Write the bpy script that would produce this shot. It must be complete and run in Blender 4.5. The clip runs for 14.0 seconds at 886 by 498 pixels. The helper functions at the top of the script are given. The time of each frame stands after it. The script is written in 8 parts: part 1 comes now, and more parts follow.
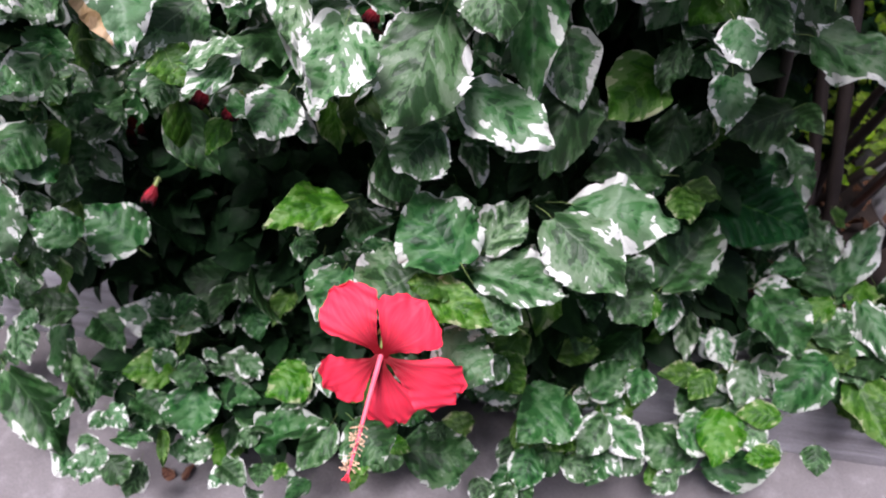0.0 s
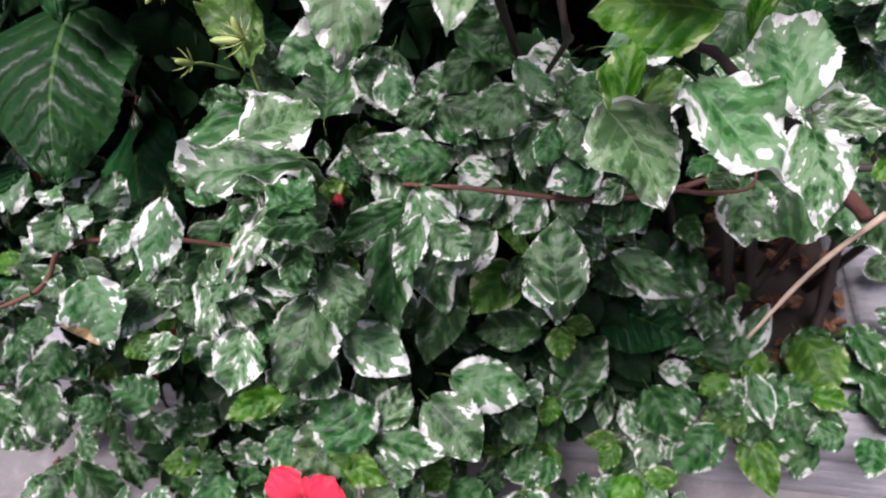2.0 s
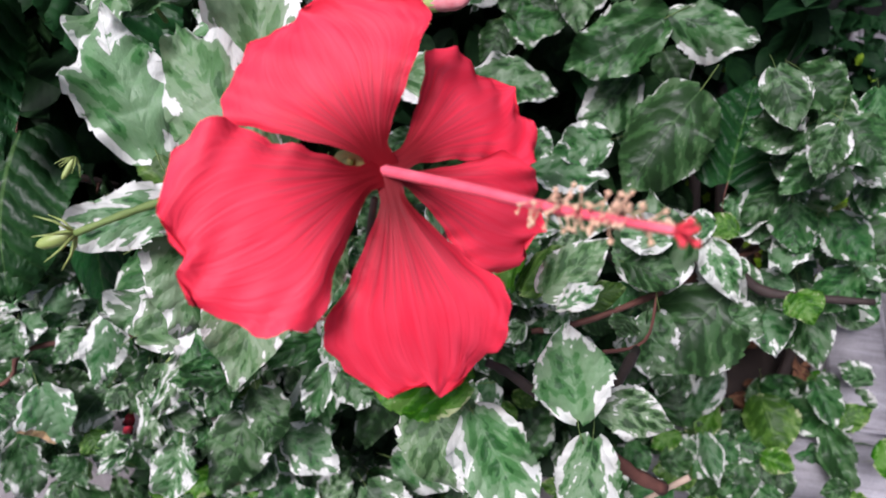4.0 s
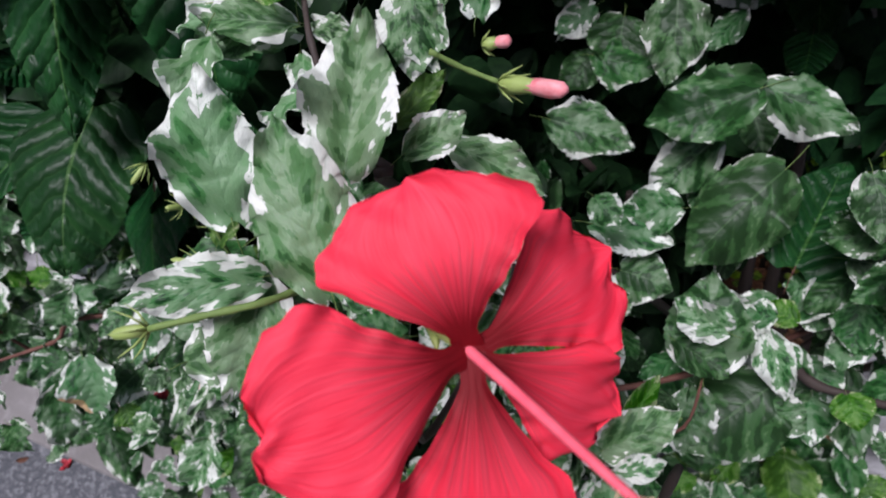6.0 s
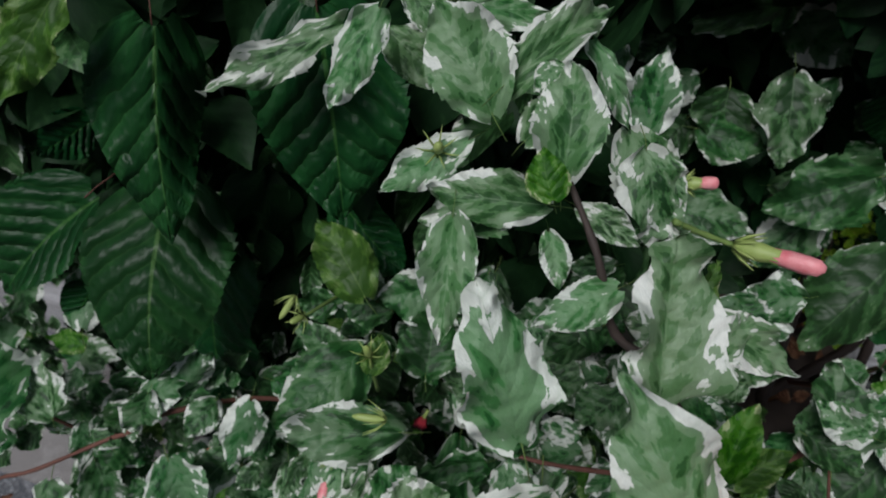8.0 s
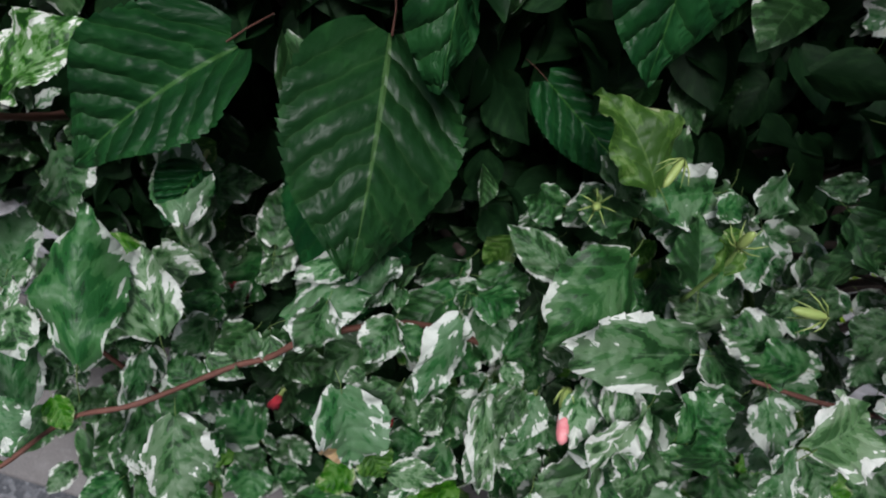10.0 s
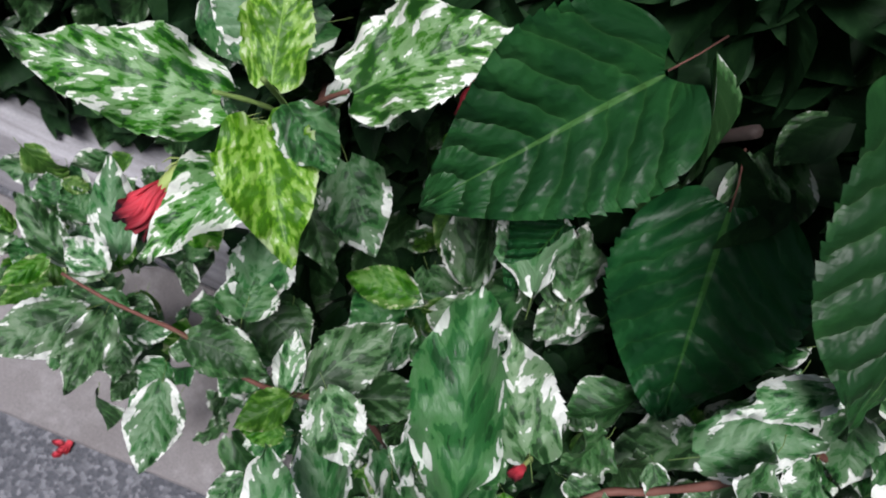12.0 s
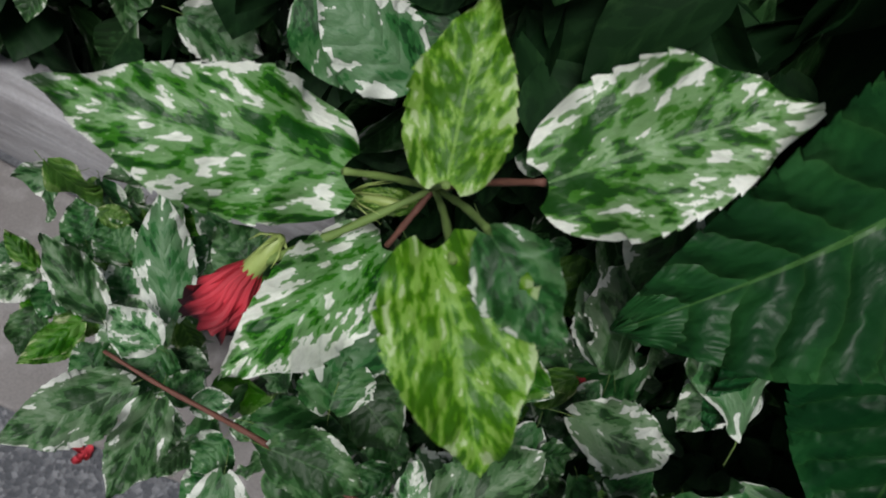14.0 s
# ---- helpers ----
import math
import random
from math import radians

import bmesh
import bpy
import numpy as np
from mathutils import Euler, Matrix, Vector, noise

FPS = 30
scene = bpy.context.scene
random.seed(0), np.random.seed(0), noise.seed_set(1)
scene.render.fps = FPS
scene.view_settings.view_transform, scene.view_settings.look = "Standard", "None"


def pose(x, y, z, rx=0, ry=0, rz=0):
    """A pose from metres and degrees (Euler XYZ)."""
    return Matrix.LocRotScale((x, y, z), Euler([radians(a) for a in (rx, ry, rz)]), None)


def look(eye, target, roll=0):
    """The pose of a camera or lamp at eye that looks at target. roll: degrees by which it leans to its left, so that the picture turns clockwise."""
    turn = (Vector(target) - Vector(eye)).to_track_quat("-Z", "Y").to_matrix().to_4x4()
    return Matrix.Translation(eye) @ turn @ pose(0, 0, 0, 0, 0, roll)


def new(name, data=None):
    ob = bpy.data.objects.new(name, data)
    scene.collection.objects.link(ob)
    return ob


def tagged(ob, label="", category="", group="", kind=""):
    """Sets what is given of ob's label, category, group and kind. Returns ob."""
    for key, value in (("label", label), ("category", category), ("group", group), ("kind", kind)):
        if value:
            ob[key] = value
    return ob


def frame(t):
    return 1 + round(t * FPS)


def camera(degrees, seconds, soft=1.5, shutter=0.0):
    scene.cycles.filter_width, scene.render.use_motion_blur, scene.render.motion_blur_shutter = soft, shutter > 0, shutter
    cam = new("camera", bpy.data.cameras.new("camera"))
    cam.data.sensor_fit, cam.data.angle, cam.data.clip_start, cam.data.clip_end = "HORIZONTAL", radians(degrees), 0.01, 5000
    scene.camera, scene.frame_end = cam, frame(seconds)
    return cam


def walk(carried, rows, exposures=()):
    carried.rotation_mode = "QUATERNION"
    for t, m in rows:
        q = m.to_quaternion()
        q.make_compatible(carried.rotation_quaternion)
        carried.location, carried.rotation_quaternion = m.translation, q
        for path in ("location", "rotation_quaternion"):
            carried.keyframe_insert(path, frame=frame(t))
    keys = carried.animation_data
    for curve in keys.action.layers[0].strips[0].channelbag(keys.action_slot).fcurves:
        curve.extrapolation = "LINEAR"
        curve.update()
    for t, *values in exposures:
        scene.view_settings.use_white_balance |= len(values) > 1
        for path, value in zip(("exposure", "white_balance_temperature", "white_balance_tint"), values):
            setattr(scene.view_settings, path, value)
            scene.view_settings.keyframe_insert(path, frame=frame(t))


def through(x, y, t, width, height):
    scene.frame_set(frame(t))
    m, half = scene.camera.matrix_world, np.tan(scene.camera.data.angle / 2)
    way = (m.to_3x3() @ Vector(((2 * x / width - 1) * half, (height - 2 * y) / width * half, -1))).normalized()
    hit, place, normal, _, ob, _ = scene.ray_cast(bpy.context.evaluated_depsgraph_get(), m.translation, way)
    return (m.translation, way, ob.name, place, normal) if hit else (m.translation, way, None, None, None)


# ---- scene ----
cam = camera(67.8, 14.0, soft=1.9)
cam.data.dof.use_dof, cam.data.dof.focus_distance, cam.data.dof.aperture_fstop = True, 0.34, 15.0
PATH = [
    (0, (-0.33, 0.282, 0.838), (-0.597, 1.654, -0.592), -0.9),
    (0.5, (-0.297, 0.282, 0.919), (-0.593, 1.62, -0.537), -2.7),
    (1, (-0.263, 0.29, 0.987), (-0.61, 1.588, -0.496), -5.9),
    (1.5, (-0.228, 0.32, 1.043), (-0.623, 1.56, -0.475), -9.3),
    (2, (-0.177, 0.366, 1.097), (-0.61, 1.566, -0.443), -12.1),
    (2.5, (-0.135, 0.418, 1.128), (-0.575, 1.579, -0.441), -13.7),
    (3, (-0.107, 0.453, 1.157), (-0.582, 1.561, -0.437), -15.7),
    (3.2, (-0.097, 0.464, 1.17), (-0.582, 1.565, -0.428), -16.0),
    (5.3, (-0.085, 0.521, 1.209), (-0.659, 1.469, -0.456), -14.8),
    (5.5, (-0.098, 0.528, 1.215), (-0.681, 1.468, -0.451), -14.2),
    (6, (-0.118, 0.549, 1.231), (-0.707, 1.459, -0.45), -13.3),
    (6.5, (-0.128, 0.571, 1.245), (-0.716, 1.476, -0.44), -11.9),
    (7, (-0.165, 0.602, 1.269), (-0.725, 1.462, -0.448), -11.8),
    (7.5, (-0.223, 0.635, 1.291), (-0.663, 1.471, -0.471), -10.3),
    (8, (-0.312, 0.604, 1.284), (-0.643, 1.468, -0.489), -4.1),
    (8.2, (-0.345, 0.585, 1.269), (-0.638, 1.446, -0.512), -1.8),
    (10.3, (-0.616, 0.495, 1.109), (-0.465, 1.469, -0.631), 27.0),
    (10.5, (-0.637, 0.486, 1.089), (-0.473, 1.458, -0.651), 28.1),
    (11, (-0.716, 0.48, 1.072), (-0.502, 1.47, -0.653), 31.5),
    (11.5, (-0.796, 0.524, 1.043), (-0.6, 1.441, -0.723), 34.6),
    (12, (-0.846, 0.56, 1.009), (-0.629, 1.387, -0.799), 38.8),
    (12.5, (-0.88, 0.577, 0.977), (-0.652, 1.346, -0.855), 41.8),
    (13, (-0.909, 0.597, 0.953), (-0.66, 1.322, -0.895), 45.1),
    (13.5, (-0.932, 0.614, 0.934), (-0.658, 1.313, -0.92), 47.7),
    (14, (-0.938, 0.637, 0.919), (-0.645, 1.309, -0.942), 49.5),
]
walk(cam, [(t, look(eye, target, roll)) for t, eye, target, roll in PATH],
     exposures=[(0, 0.80, 6150, 28), (1.5, 0.72, 6250, 28), (2.5, 0.38, 6300, 28), (3.0, 0.33, 6250, 27), (5.5, 0.12, 6050, 23), (6.5, -0.08, 6100, 17), (7.2, -0.30, 6200, 13), (8.0, -0.72, 6150, 9),
                (9.0, -0.50, 6200, 11), (10.5, -0.08, 6120, 11), (11.5, 0.22, 6150, 15), (12.5, 0.26, 6200, 16), (14.0, -0.40, 6400, 9)])

# ---- world and sun: open shade under a bright overcast sky ----
world = bpy.data.worlds.new("overcast_sky")
world.use_nodes = True
scene.world = world
wn, wl = world.node_tree.nodes, world.node_tree.links
sky = wn.new("ShaderNodeTexSky")
sky.sky_type = 'NISHITA'
sky.sun_disc = False
sky.sun_elevation, sky.sun_rotation = radians(71), radians(204)
sky.air_density, sky.dust_density, sky.ozone_density = 1.0, 4.0, 1.0
wl.new(sky.outputs[0], wn["Background"].inputs[0])
wn["Background"].inputs[1].default_value = 0.09
sun = new("sun", bpy.data.lights.new("sun", 'SUN'))
sun.data.energy, sun.data.angle, sun.data.color = 3.75, radians(22), (1.0, 0.98, 0.96)
sun.matrix_world = look((-0.5, -1.1, 3.6), (0, 0, 0))


# ---- materials ----
class Nodes:
    """Short hand for building a node material."""

    def __init__(self, name):
        self.mat = bpy.data.materials.new(name)
        self.mat.use_nodes = True
        self.n, self.l = self.mat.node_tree.nodes, self.mat.node_tree.links
        self.bsdf = self.n["Principled BSDF"]

    def put(self, kind, **inputs):
        node = self.n.new("ShaderNode" + kind)
        for key, value in inputs.items():
            self.feed(node, key.replace("_", " "), value)
        return node

    def feed(self, node, key, value):
        socket = node.inputs[int(key)] if key.isdigit() else node.inputs[key]
        if isinstance(value, bpy.types.NodeSocket):
            self.l.new(value, socket)
        else:
            socket.default_value = (*value, 1) if socket.type == 'RGBA' and len(value) == 3 else value

    def math(self, op, a, b=0.0, c=0.0):
        node = self.n.new("ShaderNodeMath")
        node.operation = op
        for k, v in enumerate((a, b, c)):
            self.feed(node, str(k), v)
        return node.outputs[0]

    def mix(self, fac, a, b):
        node = self.n.new("ShaderNodeMix")
        node.data_type = 'RGBA'
        self.feed(node, "0", fac)
        self.feed(node, "6", a)
        self.feed(node, "7", b)
        return node.outputs[2]

    def ramp(self, fac, stops, sharp=False):
        node = self.n.new("ShaderNodeValToRGB")
        node.color_ramp.interpolation = 'CONSTANT' if sharp else 'LINEAR'
        el = node.color_ramp.elements
        while len(el) < len(stops):
            el.new(0.5)
        for e, (p, c) in zip(el, stops):
            e.position = p
            e.color = (*c, 1) if len(c) == 3 else c
        self.feed(node, "Fac", fac)
        return node.outputs[0]

    def noise(self, vec, scale, detail=3.0, rough=0.55):
        node = self.put("TexNoise", Scale=scale, Detail=detail, Roughness=rough)
        if vec is not None:
            self.feed(node, "Vector", vec)
        return node.outputs["Fac"]

    def bump(self, height, strength, distance):
        node = self.put("Bump", Height=height, Strength=strength, Distance=distance)
        self.feed(self.bsdf, "Normal", node.outputs[0])

    def base(self, colour, rough):
        self.feed(self.bsdf, "Base Color", colour)
        self.feed(self.bsdf, "Roughness", rough)
        return self.mat


def leaf_material(name, tones, edge, spread, gloss=0.38, through=0.22, blotch=2.1, speck=0.42, shine=0.34, quilt=0.38, core=0.35, scorch=False, grain=1.0):
    """A hibiscus leaf: tones from the darkest to the palest, in ragged patches that run out along the side veins;
    edge: how far the pale tones gather at the margin; spread: how pale the blade is."""
    m = Nodes(name)
    sep = m.put("SeparateXYZ", Vector=m.put("UVMap").outputs[0])
    rnd = m.put("ObjectInfo").outputs["Random"]
    isl = m.put("NewGeometry").outputs["Random Per Island"]
    key = m.math('ADD', m.math('MULTIPLY', rnd, 37.0), m.math('MULTIPLY', isl, 53.0))
    u = m.math('MULTIPLY_ADD', sep.outputs[0], 2.0, -1.0)
    v = sep.outputs[1]
    au = m.math('ABSOLUTE', u)
    flat = m.put("UVMap")
    flat.uv_map = "flat"
    across = m.math('SUBTRACT', m.put("SeparateXYZ", Vector=flat.outputs[0]).outputs[0], 0.5)
    side = m.math('ABSOLUTE', across)
    halves = m.math('MULTIPLY', across, 2.0)
    wob = m.noise(m.put("CombineXYZ", X=u, Y=m.math('MULTIPLY', v, 2.0), Z=key).outputs[0], 2.5, 2.0)
    along = m.math('MULTIPLY_ADD', wob, 0.07 if quilt < 0.5 else 0.11, m.math('MULTIPLY_ADD', side, -0.7, v))
    sweep = m.math('MULTIPLY_ADD', side, -0.62, v)
    run = m.put("CombineXYZ", X=m.math('MULTIPLY', halves, 1.5), Y=m.math('MULTIPLY', sweep, 2.7), Z=key).outputs[0]
    patch = m.noise(run, 1.8 * grain, 2.0, 0.5)
    fine = m.noise(m.put("CombineXYZ", X=m.math('MULTIPLY', halves, 2.0), Y=m.math('MULTIPLY', sweep, 3.8), Z=key).outputs[0], 6.0, 2.0, 0.55)
    big = m.noise(m.put("CombineXYZ", X=m.math('MULTIPLY', u, 0.6), Y=m.math('MULTIPLY', v, 0.9), Z=key).outputs[0], 1.5, 1.0)
    rim = m.math('POWER', m.math('MAXIMUM', au, m.math('MULTIPLY_ADD', v, 1.5, -0.6)), 2.4)
    val = m.math('ADD', m.math('MULTIPLY_ADD', patch, blotch, -0.5 * blotch), m.math('MULTIPLY_ADD', fine, speck, -0.5 * speck))
    val = m.math('MULTIPLY', val, m.math('MULTIPLY_ADD', rim, 1.15 - core, core))
    uneven = m.noise(m.put("CombineXYZ", X=m.math('MULTIPLY', u, 0.8), Y=m.math('MULTIPLY', v, 1.4), Z=m.math('ADD', key, 5.0)).outputs[0], 2.0, 2.0)
    val = m.math('MULTIPLY_ADD', m.math('MULTIPLY', rim, m.math('MULTIPLY_ADD', uneven, 4.4, -1.25)), edge, val)
    val = m.math('ADD', val, m.math('MULTIPLY_ADD', big, 0.7, -0.35))
    val = m.math('ADD', val, m.math('MULTIPLY_ADD', rnd, 0.26, 0.2 + spread))
    dome = m.math('ABSOLUTE', m.math('SINE', m.math('MULTIPLY', along, 17.0 if quilt < 0.5 else 22.0)))
    val = m.math('MULTIPLY_ADD', m.math('MULTIPLY', m.math('SUBTRACT', 0.55, dome), m.math('SUBTRACT', 1.0, rim)), 0.11, val)
    stops = [(0.0, tones[0]), (0.24, tones[1]), (0.38, tones[2]), (0.66, tones[3])]
    col = m.mix(0.06, m.ramp(val, stops, True), m.ramp(val, stops))
    if scorch:
        burn = m.math('MULTIPLY', m.math('GREATER_THAN', m.math('MULTIPLY_ADD', patch, 0.9, m.math('SUBTRACT', u, m.math('MULTIPLY', m.math('ABSOLUTE', m.math('SUBTRACT', v, 0.66)), 2.2))), 0.98), 1.0)
        col = m.mix(m.math('MULTIPLY', burn, 0.9), col, (0.48, 0.30, 0.17, 1))
    # side veins in shallow grooves, a paler midrib, fine mottling
    groove = m.math('POWER', m.math('SUBTRACT', 1.0, dome), 5.0)
    mid = m.math('LESS_THAN', au, m.math('MULTIPLY_ADD', v, -0.03, 0.04))
    vein = m.math('MAXIMUM', m.math('MULTIPLY', groove, 0.2 if quilt < 0.5 else 0.1), m.math('MULTIPLY', mid, 0.7 if quilt == 0.49 else 0.45))
    col = m.mix(vein, col, tones[2] if quilt < 0.5 else (0.075, 0.19, 0.045))
    mot = m.noise(run, 22.0, 3.0)
    hsv = m.put("HueSaturation", Color=col, Value=m.math('MULTIPLY_ADD', mot, 0.4, 0.8))
    m.feed(hsv, "Saturation", m.math('MULTIPLY_ADD', rnd, 0.2, 0.92))
    m.feed(hsv, "Hue", m.math('MULTIPLY_ADD', rnd, 0.03, 0.485))
    col = hsv.outputs[0]
    height = m.math('ADD', m.math('MULTIPLY', mot, 0.2 if quilt < 0.5 else 0.03), m.math('MULTIPLY', m.math('ADD', wob, 0.1 if quilt < 0.5 else 0.5), dome))
    crease = m.noise(m.put("CombineXYZ", X=m.math('MULTIPLY', halves, 1.4), Y=m.math('MULTIPLY', sweep, 2.6), Z=key).outputs[0], 5.0, 2.0, 0.6)
    height = m.math('MULTIPLY_ADD', crease, 0.7 if quilt < 0.5 else 0.3, height)
    m.bump(height, quilt if quilt < 0.5 else 0.8, 0.003 if quilt < 0.5 else 0.0045)
    m.base(col, m.math('MULTIPLY_ADD', mot, 0.22 if quilt < 0.5 else 0.1, gloss - 0.04))
    m.bsdf.inputs["Specular IOR Level"].default_value = shine
    thin = m.put("BsdfTranslucent", Color=col)
    mixer = m.put("MixShader", **{"0": through, "1": m.bsdf.outputs[0], "2": thin.outputs[0]})
    m.l.new(mixer.outputs[0], m.n["Material Output"].inputs[0])
    return m.mat


DEEP, MIDG, GREY, PALE = (0.010, 0.048, 0.011), (0.042, 0.134, 0.039), (0.098, 0.190, 0.088), (0.70, 0.73, 0.67)
leaf_edged = leaf_material("variegated_leaf_skin", (DEEP, MIDG, GREY, PALE), 0.43, 0.00, blotch=2.0, speck=0.5, core=0.45)
leaf_scorched = leaf_material("scorched_variegated_leaf_skin", (DEEP, MIDG, GREY, PALE), 0.38, 0.02, blotch=2.0, speck=0.5, core=0.45, scorch=True)
leaf_white = leaf_material("white_variegated_leaf_skin", (DEEP, (0.050, 0.148, 0.044), (0.135, 0.245, 0.118), (0.64, 0.67, 0.61)), 0.40, 0.10, core=0.8)
leaf_green = leaf_material("faintly_variegated_leaf_skin", ((0.010, 0.046, 0.010), (0.024, 0.098, 0.023), (0.062, 0.156, 0.052), (0.57, 0.61, 0.54)), 0.28, -0.06)
leaf_light = leaf_material("light_green_white_edged_leaf_skin", ((0.024, 0.090, 0.022), (0.078, 0.190, 0.066), (0.160, 0.275, 0.138), (0.72, 0.75, 0.69)), 0.45, 0.0, blotch=1.9, speck=0.4, core=0.4)
leaf_dark = leaf_material("plain_green_leaf_skin", ((0.006, 0.036, 0.010), (0.008, 0.046, 0.012), (0.011, 0.058, 0.015), (0.017, 0.074, 0.021)), 0.05, -0.02, 0.40, 0.08, shine=0.17, quilt=0.52)
# Greens set darker than the plain leaf's, painting in the hedge's inner shade.
leaf_inner = leaf_material("shade_darkened_leaf_skin", ((0.005, 0.022, 0.007), (0.007, 0.029, 0.009), (0.010, 0.038, 0.011), (0.014, 0.050, 0.015)), 0.05, -0.02, 0.5, 0.06, shine=0.12, quilt=0.12)
leaf_lime = leaf_material("young_lime_leaf_skin", ((0.026, 0.098, 0.008), (0.053, 0.163, 0.013), (0.111, 0.234, 0.046), (0.416, 0.481, 0.260)), 0.25, -0.08, 0.4, 0.32)
leaf_marbled = leaf_material("marbled_white_and_green_leaf_skin", ((0.011, 0.062, 0.007), (0.046, 0.172, 0.016), (0.150, 0.295, 0.105), (0.78, 0.81, 0.73)), 0.42, -0.02, 0.33, 0.25, 2.6, 1.1, shine=0.45, quilt=0.49, core=0.6, grain=1.7)
leaf_lemon = leaf_material("marbled_lime_leaf_skin", ((0.045, 0.155, 0.006), (0.095, 0.26, 0.010), (0.21, 0.40, 0.06), (0.46, 0.60, 0.30)), 0.25, -0.03, 0.35, 0.32, 2.4, 0.8, shine=0.45, quilt=0.49, core=0.8, grain=1.8)
leaf_gold = leaf_material("golden_leaf_skin", ((0.086, 0.200, 0.010), (0.173, 0.320, 0.016), (0.259, 0.416, 0.032), (0.400, 0.480, 0.080)), 0.1, 0.0, 0.45, 0.3)
leaf_dry = leaf_material("dry_leaf_skin", ((0.06, 0.022, 0.010), (0.12, 0.05, 0.022), (0.19, 0.095, 0.045), (0.30, 0.19, 0.11)), 0.1, 0.05, 0.7, 0.1)


def bark_material(name, dark, light, scale):
    m = Nodes(name)
    co = m.put("TexCoord").outputs["Object"]
    n = m.noise(co, scale, 5.0, 0.65)
    big = m.noise(co, scale / 9, 2.0)
    col = m.mix(m.math('MULTIPLY_ADD', n, 0.8, m.math('MULTIPLY', big, 0.3)), (*dark, 1), (*light, 1))
    m.bump(n, 0.5, 0.002)
    return m.base(col, 0.72)


bark_red = bark_material("reddish_young_bark", (0.06, 0.020, 0.014), (0.18, 0.075, 0.052), 160)
bark_brown = bark_material("dark_brown_bark", (0.012, 0.008, 0.007), (0.055, 0.038, 0.031), 110)
twig_dry = bark_material("dry_pale_twig", (0.25, 0.17, 0.11), (0.52, 0.42, 0.32), 150)
stalk_green = bark_material("green_stalk", (0.07, 0.13, 0.025), (0.18, 0.27, 0.07), 120)


def petal_material(name, red, pale, dark_end=0.0):
    m = Nodes(name)
    sep = m.put("SeparateXYZ", Vector=m.put("UVMap").outputs[0])
    u = m.math('MULTIPLY_ADD', sep.outputs[0], 2.0, -1.0)
    v = sep.outputs[1]
    fan = m.put("CombineXYZ", X=m.math('MULTIPLY', u, 5.0), Y=m.math('MULTIPLY', v, 0.9), Z=m.math('MULTIPLY', m.put("ObjectInfo").outputs["Random"], 9.0)).outputs[0]
    rays = m.noise(fan, 2.2, 3.0)
    blot = m.noise(m.put("TexCoord").outputs["Object"], 45.0, 3.0)
    col = m.mix(m.math('MULTIPLY_ADD', blot, 0.35, m.math('MULTIPLY_ADD', rays, 0.9, -0.32)), (*red, 1), (*pale, 1))
    lines = m.noise(m.put("CombineXYZ", X=m.math('MULTIPLY', u, 14.0), Y=m.math('MULTIPLY', v, 0.5), Z=0.0).outputs[0], 1.6, 1.0)
    streak = m.math('MULTIPLY', m.math('MAXIMUM', m.math('MULTIPLY_ADD', lines, 3.2, -1.5), 0.0), m.math('MULTIPLY', v, m.math('MAXIMUM', m.math('MULTIPLY_ADD', v, -1.9, 1.3), 0.0)))
    col = m.mix(m.math('MINIMUM', m.math('MULTIPLY', streak, 1.0), 0.4), col, (0.98, 0.30, 0.36, 1))
    throat = m.math('SUBTRACT', 1.0, m.math('MAXIMUM', m.math('MINIMUM', m.math('MULTIPLY_ADD', v, 2.5, m.math('MULTIPLY_ADD', lines, -0.9, -0.02)), 1.0), 0.0))
    col = m.mix(m.math('MULTIPLY', throat, 0.95), col, (0.15, 0.001, 0.003, 1))
    if dark_end:
        end = m.math('MULTIPLY', m.math('MAXIMUM', m.math('MULTIPLY_ADD', v, 3.0, -1.9), 0.0), m.math('MULTIPLY', blot, 2.6 * dark_end))
        col = m.mix(m.math('MINIMUM', end, 1.0), col, (0.025, 0.008, 0.012, 1))
    m.bump(m.math('MULTIPLY_ADD', blot, 0.5, m.math('ADD', rays, m.math('MULTIPLY', lines, 0.5))), 0.28, 0.002)
    m.base(col, 0.55)
    m.bsdf.inputs["Specular IOR Level"].default_value = 0.25
    thin = m.put("BsdfTranslucent", Color=col)
    mixer = m.put("MixShader", **{"0": 0.30, "1": m.bsdf.outputs[0], "2": thin.outputs[0]})
    m.l.new(mixer.outputs[0], m.n["Material Output"].inputs[0])
    return m.mat


petal_red = petal_material("coral_red_petal", (0.98, 0.024, 0.060), (0.98, 0.10, 0.16))
petal_wilted = petal_material("wilted_dark_red_petal", (0.58, 0.012, 0.035), (0.82, 0.14, 0.17), 0.8)


def plain(name, a, b, scale, rough, relief=0.3, depth=0.002):
    m = Nodes(name)
    co = m.put("TexCoord").outputs["Object"]
    n = m.noise(co, scale, 4.0, 0.6)
    col = m.mix(n, (*a, 1), (*b, 1))
    m.bump(n, relief, depth)
    return m.base(col, rough)


column_pink = plain("pink_stamen_column", (0.80, 0.05, 0.10), (0.92, 0.20, 0.25), 90, 0.5)
stigma_red = plain("red_stigma", (0.62, 0.02, 0.04), (0.80, 0.06, 0.08), 90, 0.6)
pollen_cream = plain("cream_pollen", (0.62, 0.34, 0.20), (0.82, 0.62, 0.42), 300, 0.8)
bud_green = plain("yellow_green_calyx", (0.20, 0.29, 0.06), (0.36, 0.44, 0.15), 130, 0.5)
bud_pink = plain("pink_rolled_bud", (0.62, 0.05, 0.09), (0.82, 0.46, 0.46), 150, 0.5)


